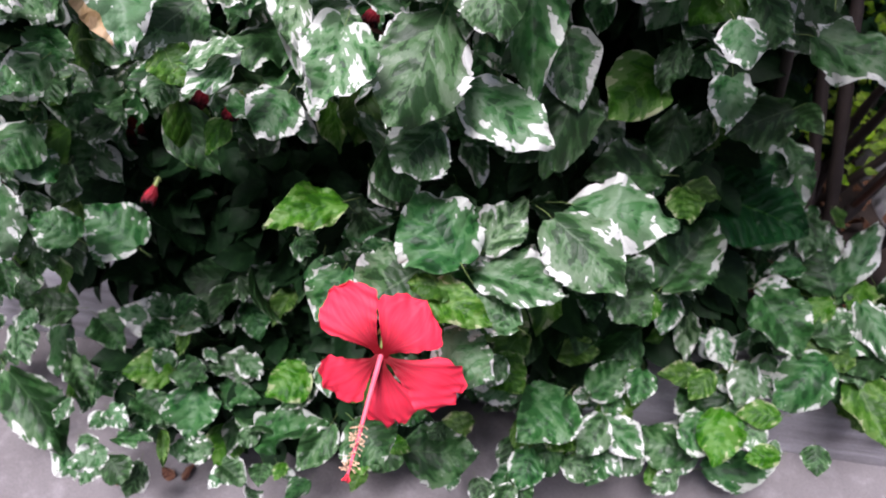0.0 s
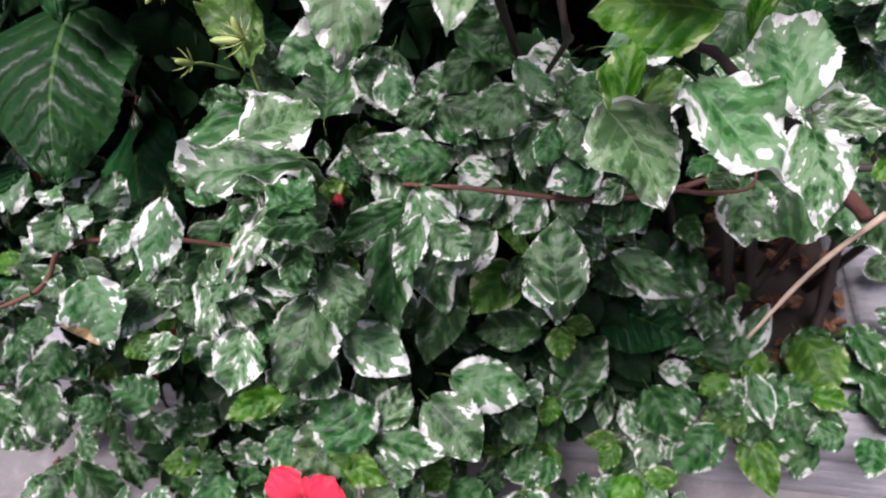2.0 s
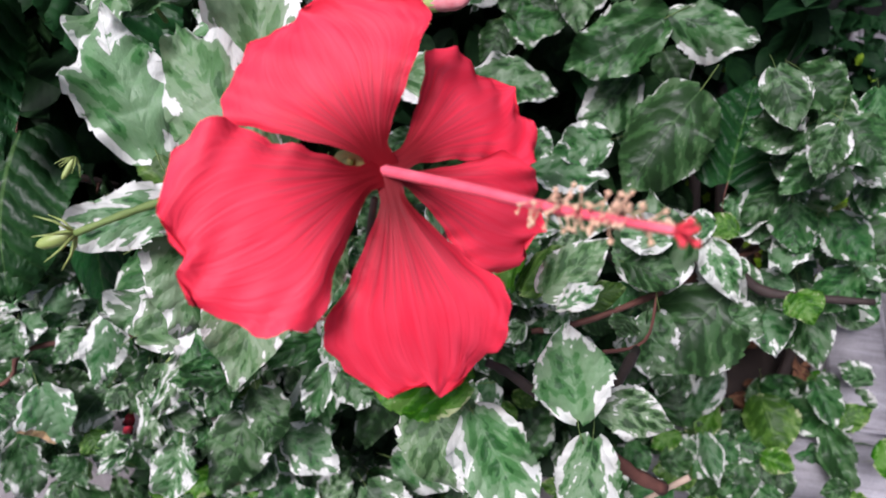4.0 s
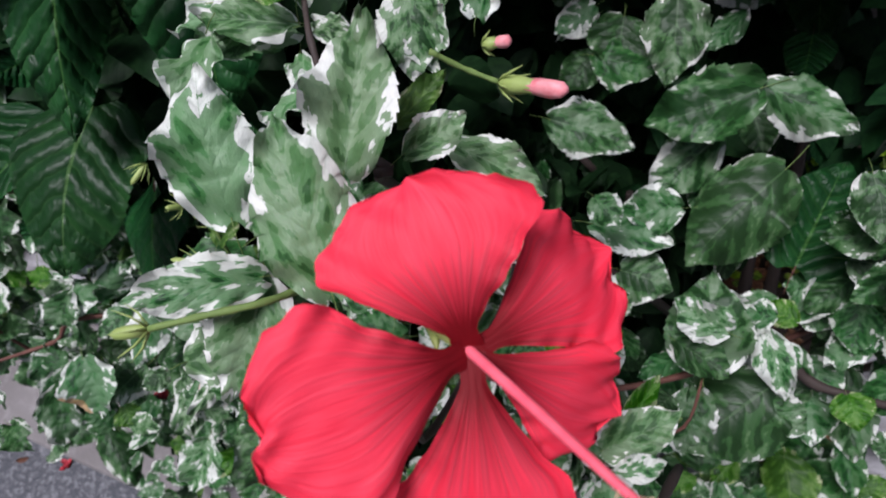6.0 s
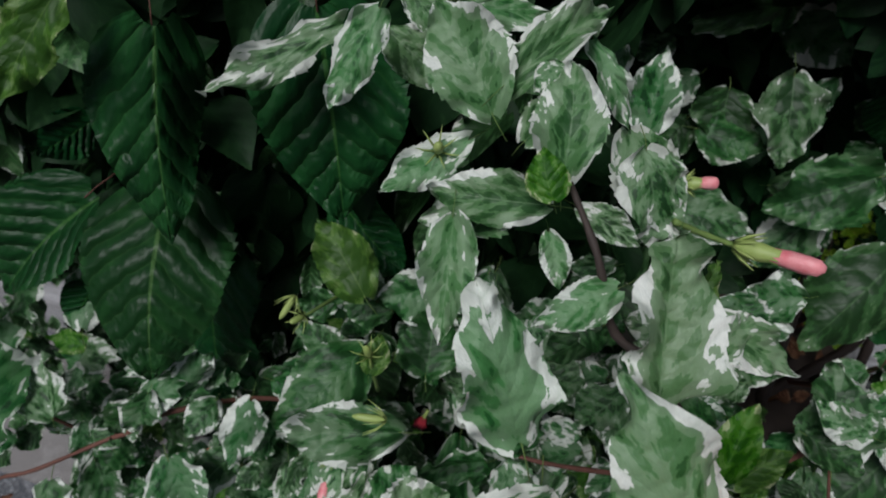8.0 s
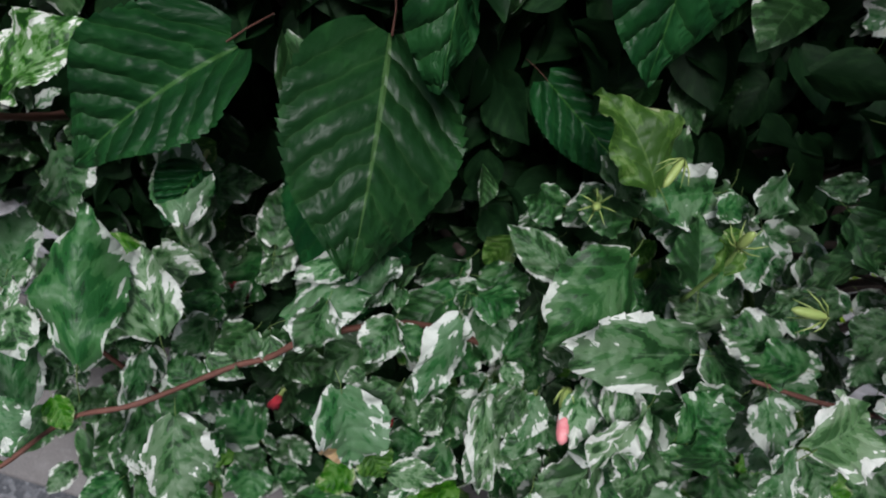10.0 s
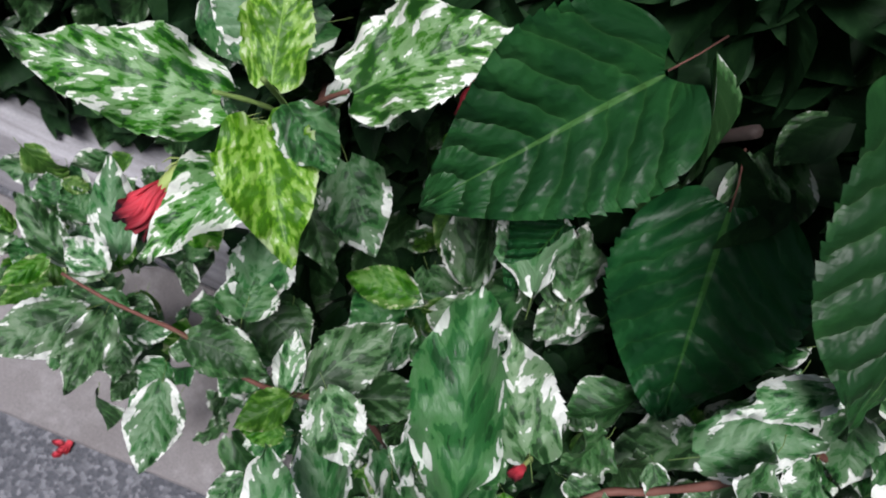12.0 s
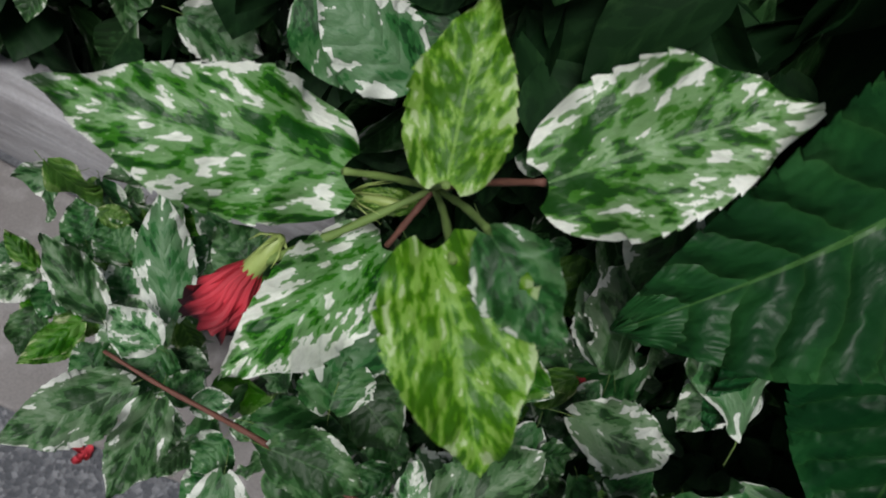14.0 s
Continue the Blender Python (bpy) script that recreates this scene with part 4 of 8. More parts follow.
shoot_leaf("d", (-0.001, 0.907, 0.705), (0.016, 0.994, 0.753), 0.082, (-0.045, -0.472, 0.881))
shoot_leaf("v", (-0.058, 0.780, 0.724), (-0.070, 0.854, 0.753), 0.067, (-0.060, -0.367, 0.928))
shoot_leaf("g", (0.002, 0.806, 0.684), (-0.050, 0.735, 0.657), 0.078, (-0.093, -0.291, 0.952))
shoot_leaf("w", (-0.013, 0.849, 0.672), (0.019, 0.795, 0.660), 0.036, (-0.208, -0.329, 0.921))
shoot_leaf("v", (0.008, 0.876, 0.674), (0.043, 0.916, 0.699), 0.033, (-0.159, -0.403, 0.901))
shoot_leaf("v", (-0.173, 0.875, 0.745), (-0.103, 0.875, 0.743), 0.043, (0.036, -0.423, 0.905))
shoot_leaf("v", (-0.140, 0.854, 0.716), (-0.094, 0.847, 0.717), 0.048, (-0.085, -0.386, 0.918))
shoot_leaf("v", (-0.154, 1.068, 0.839), (-0.144, 1.003, 0.792), 0.055, (0.054, -0.580, 0.813))
shoot_leaf("g", (-0.198, 1.068, 0.807), (-0.197, 1.026, 0.778), 0.059, (0.106, -0.568, 0.816))
shoot_leaf("v", (-0.228, 1.077, 0.806), (-0.259, 1.050, 0.788), 0.036, (0.047, -0.581, 0.813))
shoot_leaf("g", (0.148, 0.949, 0.120), (0.235, 0.983, 0.144), 0.078, (-0.147, -0.280, 0.949))
shoot_leaf("l", (0.136, 0.948, 0.148), (0.173, 0.898, 0.141), 0.049, (-0.158, -0.260, 0.953))
shoot_leaf("v", (0.047, 0.843, 0.614), (0.057, 0.794, 0.600), 0.046, (-0.130, -0.308, 0.942))
shoot_leaf("l", (0.058, 0.819, 0.673), (0.071, 0.793, 0.668), 0.031, (-0.213, -0.316, 0.924))
shoot_leaf("g", (0.301, 1.002, -0.030), (0.335, 1.063, -0.006), 0.056, (-0.170, -0.282, 0.944))
shoot_leaf("v", (-0.051, 1.018, 0.760), (-0.035, 1.030, 0.769), 0.024, (-0.034, -0.541, 0.840))
shoot_leaf("v", (-0.089, 1.000, 0.749), (-0.136, 0.947, 0.714), 0.052, (-0.091, -0.489, 0.867))
shoot_leaf("l", (0.007, 0.855, 0.704), (-0.020, 0.865, 0.703), 0.024, (-0.194, -0.380, 0.904))
shoot_leaf("l", (-0.108, 0.657, 0.902), (-0.099, 0.687, 0.911), 0.013, (0.002, -0.284, 0.959))
shoot_leaf("l", (-0.106, 0.666, 0.893), (-0.083, 0.674, 0.894), 0.016, (0.037, -0.273, 0.961))
shoot_leaf("w", (-0.110, 0.619, 0.965), (-0.093, 0.628, 0.969), 0.011, (-0.082, -0.229, 0.970))
shoot_leaf("l", (-0.139, 0.584, 0.961), (-0.182, 0.579, 0.964), 0.032, (0.112, -0.461, 0.880))
shoot_leaf("p", (-0.172, 0.600, 0.904), (-0.147, 0.560, 0.885), 0.039, (0.110, -0.373, 0.921))
shoot_leaf("p", (-0.141, 0.583, 0.932), (-0.111, 0.545, 0.917), 0.034, (-0.012, -0.377, 0.926))
shoot_leaf("w", (-0.092, 0.589, 0.905), (-0.092, 0.548, 0.890), 0.027, (-0.085, -0.355, 0.931))
shoot_leaf("p", (-0.099, 0.593, 0.913), (-0.109, 0.630, 0.931), 0.033, (-0.067, -0.462, 0.884))
shoot_leaf("w", (-0.089, 0.610, 0.893), (-0.057, 0.603, 0.894), 0.022, (-0.122, -0.418, 0.900))
shoot_leaf("p", (-0.225, 0.614, 0.996), (-0.229, 0.563, 0.968), 0.034, (0.321, -0.471, 0.821))
shoot_leaf("p", (-0.292, 0.653, 0.963), (-0.292, 0.597, 0.930), 0.044, (0.346, -0.466, 0.814))
shoot_leaf("p", (-0.207, 0.634, 0.988), (-0.202, 0.604, 0.967), 0.018, (0.208, -0.536, 0.818))
shoot_leaf("p", (-0.117, 0.626, 0.961), (-0.092, 0.647, 0.975), 0.020, (0.014, -0.568, 0.823))
shoot_leaf("v", (0.088, 0.891, 0.577), (0.109, 0.813, 0.546), 0.049, (-0.275, -0.417, 0.866))
shoot_leaf("d", (-0.610, 0.866, 0.967), (-0.598, 0.766, 0.844), 0.073, (0.736, -0.491, 0.466))
shoot_leaf("d", (-0.500, 0.898, 0.980), (-0.472, 0.817, 0.851), 0.106, (0.533, -0.659, 0.530))
shoot_leaf("w", (-0.466, 0.868, 1.001), (-0.534, 0.806, 0.988), 0.027, (0.259, -0.464, 0.847))
shoot_leaf("p", (-0.419, 0.823, 1.065), (-0.431, 0.777, 1.040), 0.023, (0.160, -0.499, 0.852))
shoot_leaf("p", (-0.359, 0.808, 1.026), (-0.399, 0.845, 1.057), 0.042, (0.157, -0.526, 0.836))
shoot_leaf("p", (-0.318, 0.779, 1.026), (-0.327, 0.828, 1.053), 0.034, (-0.060, -0.500, 0.864))
shoot_leaf("l", (-0.319, 0.762, 1.035), (-0.329, 0.782, 1.045), 0.019, (-0.065, -0.454, 0.889))
shoot_leaf("p", (-0.322, 0.771, 1.016), (-0.380, 0.765, 1.015), 0.028, (0.035, -0.421, 0.906))
shoot_leaf("p", (-0.371, 0.806, 1.003), (-0.409, 0.769, 0.992), 0.024, (0.153, -0.426, 0.892))
shoot_leaf("w", (-0.291, 0.843, 0.994), (-0.253, 0.793, 0.976), 0.035, (-0.172, -0.453, 0.875))
shoot_leaf("p", (-0.363, 0.753, 1.016), (-0.354, 0.696, 0.995), 0.027, (0.035, -0.336, 0.941))
shoot_leaf("p", (-0.282, 0.739, 1.013), (-0.314, 0.716, 1.001), 0.023, (-0.096, -0.343, 0.935))
shoot_leaf("w", (-0.307, 0.771, 1.020), (-0.276, 0.761, 1.016), 0.017, (-0.020, -0.421, 0.907))
shoot_leaf("v", (-0.275, 0.903, 0.924), (-0.276, 0.951, 0.954), 0.036, (-0.087, -0.530, 0.843))
shoot_leaf("g", (-0.215, 1.034, 0.785), (-0.154, 1.026, 0.786), 0.046, (-0.083, -0.498, 0.863))
shoot_leaf("l", (-0.444, 0.773, 0.822), (-0.498, 0.817, 0.844), 0.045, (0.129, -0.317, 0.940))
shoot_leaf("g", (-0.440, 0.745, 0.782), (-0.486, 0.666, 0.773), 0.062, (0.140, -0.190, 0.972))
shoot_leaf("v", (-0.390, 0.692, 0.778), (-0.479, 0.664, 0.789), 0.047, (0.162, -0.159, 0.974))
shoot_leaf("p", (-0.318, 0.766, 1.000), (-0.306, 0.742, 0.989), 0.016, (0.034, -0.378, 0.925))
shoot_leaf("g", (-0.387, 0.741, 0.774), (-0.399, 0.794, 0.790), 0.050, (0.072, -0.267, 0.961))
shoot_leaf("g", (-0.389, 0.635, 0.778), (-0.371, 0.671, 0.782), 0.036, (0.020, -0.127, 0.992))
shoot_leaf("w", (-0.436, 0.671, 0.722), (-0.436, 0.628, 0.717), 0.026, (0.059, -0.115, 0.992))
shoot_leaf("w", (-0.423, 0.672, 0.740), (-0.411, 0.634, 0.734), 0.026, (0.110, -0.120, 0.987))
shoot_leaf("v", (-0.748, 0.715, 0.671), (-0.770, 0.779, 0.693), 0.045, (0.343, -0.196, 0.919))
shoot_leaf("l", (-0.413, 0.711, 0.848), (-0.413, 0.738, 0.855), 0.020, (0.174, -0.238, 0.955))
shoot_leaf("v", (-0.573, 0.684, 0.699), (-0.584, 0.646, 0.697), 0.032, (0.316, -0.124, 0.941))
shoot_leaf("g", (-0.757, 0.590, 0.691), (-0.789, 0.683, 0.724), 0.053, (0.063, -0.305, 0.950))
shoot_leaf("w", (-0.723, 0.627, 0.677), (-0.758, 0.679, 0.695), 0.043, (0.024, -0.317, 0.948))
shoot_leaf("v", (-0.812, 0.526, 0.675), (-0.848, 0.581, 0.694), 0.029, (0.255, -0.163, 0.953))
shoot_leaf("v", (-0.801, 0.559, 0.628), (-0.833, 0.620, 0.648), 0.032, (0.188, -0.204, 0.961))
shoot_leaf("v", (-0.795, 0.554, 0.687), (-0.769, 0.528, 0.678), 0.031, (0.183, -0.147, 0.972))
shoot_leaf("l", (-0.842, 0.595, 0.596), (-0.868, 0.590, 0.599), 0.018, (0.173, -0.196, 0.965))
shoot_leaf("v", (-0.688, 0.578, 0.684), (-0.662, 0.528, 0.678), 0.048, (-0.105, -0.167, 0.980))
shoot_leaf("w", (-0.541, 0.592, 0.642), (-0.504, 0.597, 0.654), 0.022, (-0.281, -0.208, 0.937))
shoot_leaf("w", (-0.484, 0.659, 0.675), (-0.478, 0.597, 0.659), 0.030, (-0.254, -0.259, 0.932))
shoot_leaf("w", (-0.477, 0.670, 0.676), (-0.493, 0.634, 0.659), 0.026, (-0.330, -0.283, 0.901))
shoot_leaf("v", (-0.474, 0.660, 0.705), (-0.480, 0.626, 0.692), 0.023, (-0.347, -0.285, 0.893))
shoot_leaf("v", (-0.464, 0.659, 0.706), (-0.466, 0.628, 0.695), 0.025, (-0.351, -0.285, 0.892))
shoot_leaf("w", (-0.418, 0.690, 0.714), (-0.421, 0.640, 0.695), 0.032, (-0.397, -0.304, 0.866))
shoot_leaf("w", (-0.416, 0.670, 0.746), (-0.401, 0.620, 0.737), 0.025, (-0.441, -0.292, 0.849))
shoot_leaf("v", (-0.467, 0.742, 0.737), (-0.518, 0.766, 0.737), 0.030, (-0.225, -0.452, 0.863))
shoot_leaf("w", (-0.604, 0.703, 0.746), (-0.647, 0.677, 0.726), 0.024, (-0.181, -0.392, 0.902))
shoot_leaf("v", (-0.644, 0.657, 0.701), (-0.592, 0.685, 0.724), 0.039, (-0.214, -0.349, 0.912))
shoot_leaf("v", (-0.766, 0.741, 0.577), (-0.792, 0.802, 0.609), 0.039, (0.168, -0.388, 0.906))
shoot_leaf("v", (-0.695, 0.764, 0.581), (-0.706, 0.815, 0.605), 0.044, (0.067, -0.410, 0.910))
shoot_leaf("g", (-0.899, 0.745, 0.589), (-0.861, 0.711, 0.565), 0.041, (0.285, -0.327, 0.901))
shoot_leaf("v", (-0.902, 0.672, 0.553), (-0.909, 0.733, 0.574), 0.045, (0.219, -0.301, 0.928))
shoot_leaf("d", (-0.521, 0.882, 0.769), (-0.437, 0.827, 0.754), 0.055, (-0.212, -0.559, 0.802))
shoot_leaf("v", (-0.762, 0.649, 0.547), (-0.749, 0.619, 0.538), 0.021, (0.138, -0.230, 0.964))
shoot_leaf("l", (-0.771, 0.570, 0.663), (-0.753, 0.554, 0.659), 0.019, (0.047, -0.176, 0.983))
shoot_leaf("g", (-0.704, 0.621, 0.587), (-0.732, 0.639, 0.593), 0.029, (0.065, -0.243, 0.968))
shoot_leaf("g", (-0.476, 0.707, 0.642), (-0.462, 0.742, 0.660), 0.021, (-0.232, -0.363, 0.902))
shoot_leaf("w", (-0.479, 0.693, 0.657), (-0.462, 0.679, 0.657), 0.020, (-0.271, -0.322, 0.907))
shoot_leaf("g", (-0.526, 0.686, 0.654), (-0.539, 0.648, 0.639), 0.028, (-0.222, -0.302, 0.927))
shoot_leaf("v", (-0.580, 0.695, 0.663), (-0.561, 0.677, 0.661), 0.023, (-0.215, -0.334, 0.918))
shoot_leaf("v", (-0.691, 0.627, 0.657), (-0.661, 0.622, 0.657), 0.018, (-0.063, -0.263, 0.963))
shoot_leaf("v", (-0.653, 0.650, 0.675), (-0.642, 0.629, 0.670), 0.017, (-0.126, -0.289, 0.949))
shoot_leaf("l", (-0.806, 0.518, 0.629), (-0.789, 0.526, 0.629), 0.012, (0.064, -0.111, 0.992))
shoot_leaf("m", (-0.948, 0.730, 0.688), (-1.046, 0.702, 0.699), 0.056, (0.183, -0.285, 0.941))
shoot_leaf("m", (-0.885, 0.744, 0.729), (-0.825, 0.791, 0.772), 0.056, (-0.264, -0.467, 0.844))
shoot_leaf("k", (-0.912, 0.701, 0.742), (-0.871, 0.647, 0.735), 0.041, (-0.100, -0.208, 0.973))
shoot_leaf("k", (-0.917, 0.722, 0.738), (-0.932, 0.773, 0.760), 0.035, (-0.109, -0.432, 0.895))
shoot_leaf("v", (-0.941, 0.797, 0.658), (-0.998, 0.809, 0.673), 0.044, (0.146, -0.426, 0.893))
shoot_leaf("m", (-0.919, 0.722, 0.654), (-0.954, 0.645, 0.641), 0.045, (0.040, -0.185, 0.982))
shoot_leaf("v", (-0.762, 0.747, 0.571), (-0.795, 0.804, 0.584), 0.042, (-0.180, -0.304, 0.935))
shoot_leaf("w", (-0.788, 0.704, 0.597), (-0.735, 0.707, 0.611), 0.039, (-0.243, -0.203, 0.949))
shoot_leaf("g", (-0.902, 0.706, 0.756), (-0.870, 0.687, 0.753), 0.026, (-0.096, -0.305, 0.948))
shoot_leaf("v", (-1.003, 0.628, 0.508), (-1.046, 0.576, 0.514), 0.041, (0.154, -0.018, 0.988))
shoot_leaf("d", (-0.745, 0.814, 0.771), (-0.831, 0.714, 0.705), 0.093, (-0.155, -0.446, 0.881))
shoot_leaf("d", (-0.648, 0.819, 0.689), (-0.610, 0.702, 0.597), 0.125, (-0.392, -0.647, 0.654))
shoot_leaf("v", (-0.839, 0.624, 0.608), (-0.808, 0.678, 0.623), 0.041, (-0.154, -0.180, 0.972))
shoot_leaf("v", (-0.822, 0.630, 0.581), (-0.764, 0.651, 0.595), 0.034, (-0.175, -0.153, 0.973))
shoot_leaf("g", (-0.921, 0.628, 0.573), (-0.867, 0.627, 0.571), 0.033, (0.051, -0.132, 0.990))
shoot_leaf("w", (-0.852, 0.616, 0.611), (-0.861, 0.652, 0.616), 0.019, (-0.037, -0.152, 0.988))
shoot_leaf("l", (-0.848, 0.613, 0.620), (-0.869, 0.587, 0.616), 0.023, (-0.054, -0.093, 0.994))
shoot_leaf("w", (-0.832, 0.620, 0.654), (-0.805, 0.589, 0.651), 0.032, (-0.046, -0.107, 0.993))
shoot_leaf("l", (-0.800, 0.715, 0.579), (-0.849, 0.709, 0.574), 0.030, (-0.066, -0.260, 0.963))
shoot_leaf("v", (-0.878, 0.757, 0.634), (-0.837, 0.712, 0.622), 0.047, (-0.066, -0.322, 0.945))
shoot_leaf("v", (-0.934, 0.604, 0.499), (-0.918, 0.544, 0.496), 0.039, (0.019, -0.047, 0.999))
shoot_leaf("v", (-0.984, 0.627, 0.529), (-0.980, 0.571, 0.523), 0.031, (0.205, -0.081, 0.975))
shoot_leaf("v", (-1.034, 0.653, 0.507), (-1.083, 0.680, 0.524), 0.026, (0.232, -0.170, 0.958))
shoot_leaf("v", (-0.999, 0.669, 0.526), (-1.035, 0.726, 0.548), 0.033, (0.237, -0.217, 0.947))
shoot_leaf("w", (-0.995, 0.651, 0.550), (-1.025, 0.659, 0.556), 0.024, (0.165, -0.167, 0.972))
shoot_leaf("l", (-1.040, 0.647, 0.522), (-1.057, 0.617, 0.521), 0.017, (0.177, -0.128, 0.976))
shoot_leaf("v", (-0.696, 0.761, 0.569), (-0.704, 0.819, 0.588), 0.040, (-0.243, -0.347, 0.906))
shoot_leaf("g", (-0.900, 0.658, 0.550), (-0.911, 0.693, 0.559), 0.040, (0.092, -0.198, 0.976))
shoot_leaf("g", (-0.964, 0.704, 0.567), (-0.997, 0.717, 0.574), 0.030, (0.094, -0.254, 0.963))
shoot_leaf("v", (-0.606, 0.678, 0.709), (-0.583, 0.720, 0.728), 0.032, (0.455, -0.573, 0.682))
shoot_leaf("d", (-0.749, 0.755, 0.688), (-0.761, 0.711, 0.664), 0.042, (0.558, -0.503, 0.660))
shoot_leaf("g", (-0.522, 0.712, 0.719), (-0.487, 0.717, 0.706), 0.032, (0.357, -0.618, 0.701))
shoot_leaf("v", (-0.140, 0.781, 0.688), (-0.123, 0.767, 0.678), 0.027, (-0.121, -0.670, 0.733))
shoot_leaf("g", (-0.076, 0.757, 0.713), (-0.083, 0.745, 0.698), 0.025, (-0.339, -0.637, 0.692))
shoot_leaf("l", (-0.704, 0.631, 0.227), (-0.750, 0.614, 0.243), 0.043, (0.613, -0.165, 0.772))
shoot_leaf("v", (-0.707, 0.636, 0.225), (-0.720, 0.640, 0.254), 0.028, (0.339, -0.408, 0.848))
shoot_leaf("g", (-0.682, 0.591, 0.477), (-0.719, 0.598, 0.495), 0.034, (0.346, -0.370, 0.862))
shoot_leaf("g", (-0.658, 0.619, 0.444), (-0.705, 0.635, 0.470), 0.054, (0.348, -0.384, 0.856))
shoot_leaf("g", (-0.472, 0.606, 0.463), (-0.483, 0.565, 0.448), 0.038, (0.178, -0.379, 0.908))
shoot_leaf("g", (-0.255, 0.681, 0.401), (-0.225, 0.653, 0.388), 0.042, (-0.031, -0.425, 0.905))
shoot_leaf("g", (-0.094, 0.767, 0.323), (-0.059, 0.710, 0.303), 0.058, (-0.179, -0.425, 0.887))
shoot_leaf("v", (-0.334, 0.569, 0.470), (-0.371, 0.585, 0.480), 0.031, (0.083, -0.391, 0.917))
shoot_leaf("d", (-0.025, 1.158, 0.745), (-0.023, 1.121, 0.719), 0.048, (-0.173, -0.574, 0.800))
shoot_leaf("v", (0.059, 0.929, 0.674), (0.087, 0.886, 0.662), 0.048, (-0.247, -0.394, 0.885))
shoot_leaf("v", (-0.170, 0.853, 0.814), (-0.145, 0.838, 0.807), 0.027, (-0.015, -0.437, 0.899))
shoot_leaf("p", (-0.372, 0.621, 0.864), (-0.337, 0.652, 0.859), 0.042, (0.288, -0.190, 0.939))
shoot_leaf("v", (-1.103, 0.859, 0.484), (-1.046, 0.867, 0.473), 0.049, (0.236, -0.351, 0.906))
shoot_leaf("g", (-0.900, 0.681, 0.500), (-0.846, 0.655, 0.503), 0.051, (-0.118, -0.119, 0.986))
shoot_leaf("g", (-0.932, 0.636, 0.507), (-0.869, 0.646, 0.510), 0.039, (-0.027, -0.079, 0.997))
shoot_leaf("k", (-0.916, 0.741, 0.665), (-0.946, 0.729, 0.661), 0.012, (0.008, -0.307, 0.952))
shoot_leaf("v", (-1.147, 0.686, 0.353), (-1.165, 0.665, 0.354), 0.025, (0.186, -0.110, 0.976))
shoot_leaf("d", (-0.695, 0.999, 0.642), (-0.771, 0.975, 0.596), 0.060, (-0.303, -0.544, 0.782))
shoot_leaf("w", (-0.906, 0.784, 0.647), (-0.894, 0.802, 0.656), 0.013, (-0.135, -0.396, 0.908))
shoot_leaf("g", (-0.731, 0.540, 0.576), (-0.752, 0.514, 0.575), 0.026, (0.064, -0.111, 0.992))
shoot_leaf("g", (-0.714, 0.547, 0.591), (-0.672, 0.534, 0.588), 0.033, (0.028, -0.130, 0.991))
shoot_leaf("d", (-0.730, 0.857, 0.833), (-0.754, 0.810, 0.836), 0.046, (0.820, -0.398, 0.411))
shoot_leaf("l", (-0.645, 0.834, 0.882), (-0.674, 0.825, 0.890), 0.023, (0.357, -0.352, 0.865))
shoot_leaf("v", (-0.137, 1.232, 0.763), (-0.068, 1.189, 0.751), 0.069, (-0.221, -0.569, 0.792))
shoot_leaf("l", (-1.093, 0.666, 0.470), (-1.118, 0.678, 0.478), 0.013, (0.249, -0.113, 0.962))
shoot_leaf("w", (-1.093, 0.664, 0.465), (-1.109, 0.637, 0.467), 0.025, (0.271, -0.082, 0.959))
shoot_leaf("g", (-1.073, 0.692, 0.485), (-1.089, 0.712, 0.492), 0.026, (0.186, -0.158, 0.970))
shoot_leaf("g", (-1.045, 0.692, 0.487), (-1.071, 0.707, 0.495), 0.025, (0.226, -0.154, 0.962))
shoot_leaf("l", (-1.072, 0.709, 0.497), (-1.053, 0.714, 0.493), 0.015, (0.203, -0.172, 0.964))
shoot_leaf("w", (-1.015, 0.658, 0.481), (-1.041, 0.671, 0.485), 0.030, (0.122, -0.105, 0.987))
shoot_leaf("l", (-1.052, 0.642, 0.463), (-1.074, 0.611, 0.464), 0.022, (0.154, -0.050, 0.987))
shoot_leaf("g", (-1.073, 0.665, 0.472), (-1.075, 0.640, 0.471), 0.022, (0.192, -0.087, 0.978))
shoot_leaf("g", (-1.027, 0.625, 0.467), (-1.049, 0.636, 0.471), 0.027, (0.178, -0.056, 0.982))
shoot_leaf("g", (-1.012, 0.647, 0.474), (-1.025, 0.627, 0.474), 0.031, (0.105, -0.065, 0.992))
shoot_leaf("g", (-1.001, 0.654, 0.478), (-1.003, 0.623, 0.476), 0.034, (0.129, -0.066, 0.989))
shoot_leaf("g", (-0.944, 0.621, 0.475), (-0.952, 0.596, 0.474), 0.029, (0.012, -0.023, 1.000))
shoot_leaf("g", (-0.934, 0.603, 0.468), (-0.946, 0.570, 0.468), 0.034, (-0.038, 0.007, 0.999))
shoot_leaf("v", (-0.943, 0.629, 0.485), (-0.924, 0.633, 0.485), 0.015, (0.003, -0.056, 0.998))
shoot_leaf("g", (-1.044, 0.665, 0.476), (-1.078, 0.677, 0.485), 0.022, (0.211, -0.113, 0.971))
shoot_leaf("g", (-1.012, 0.696, 0.500), (-1.011, 0.724, 0.505), 0.022, (0.040, -0.176, 0.984))
shoot_leaf("g", (-0.983, 0.628, 0.481), (-0.973, 0.652, 0.482), 0.022, (0.049, -0.069, 0.996))
shoot_leaf("v", (-0.970, 0.630, 0.483), (-0.949, 0.643, 0.483), 0.019, (0.023, -0.064, 0.998))
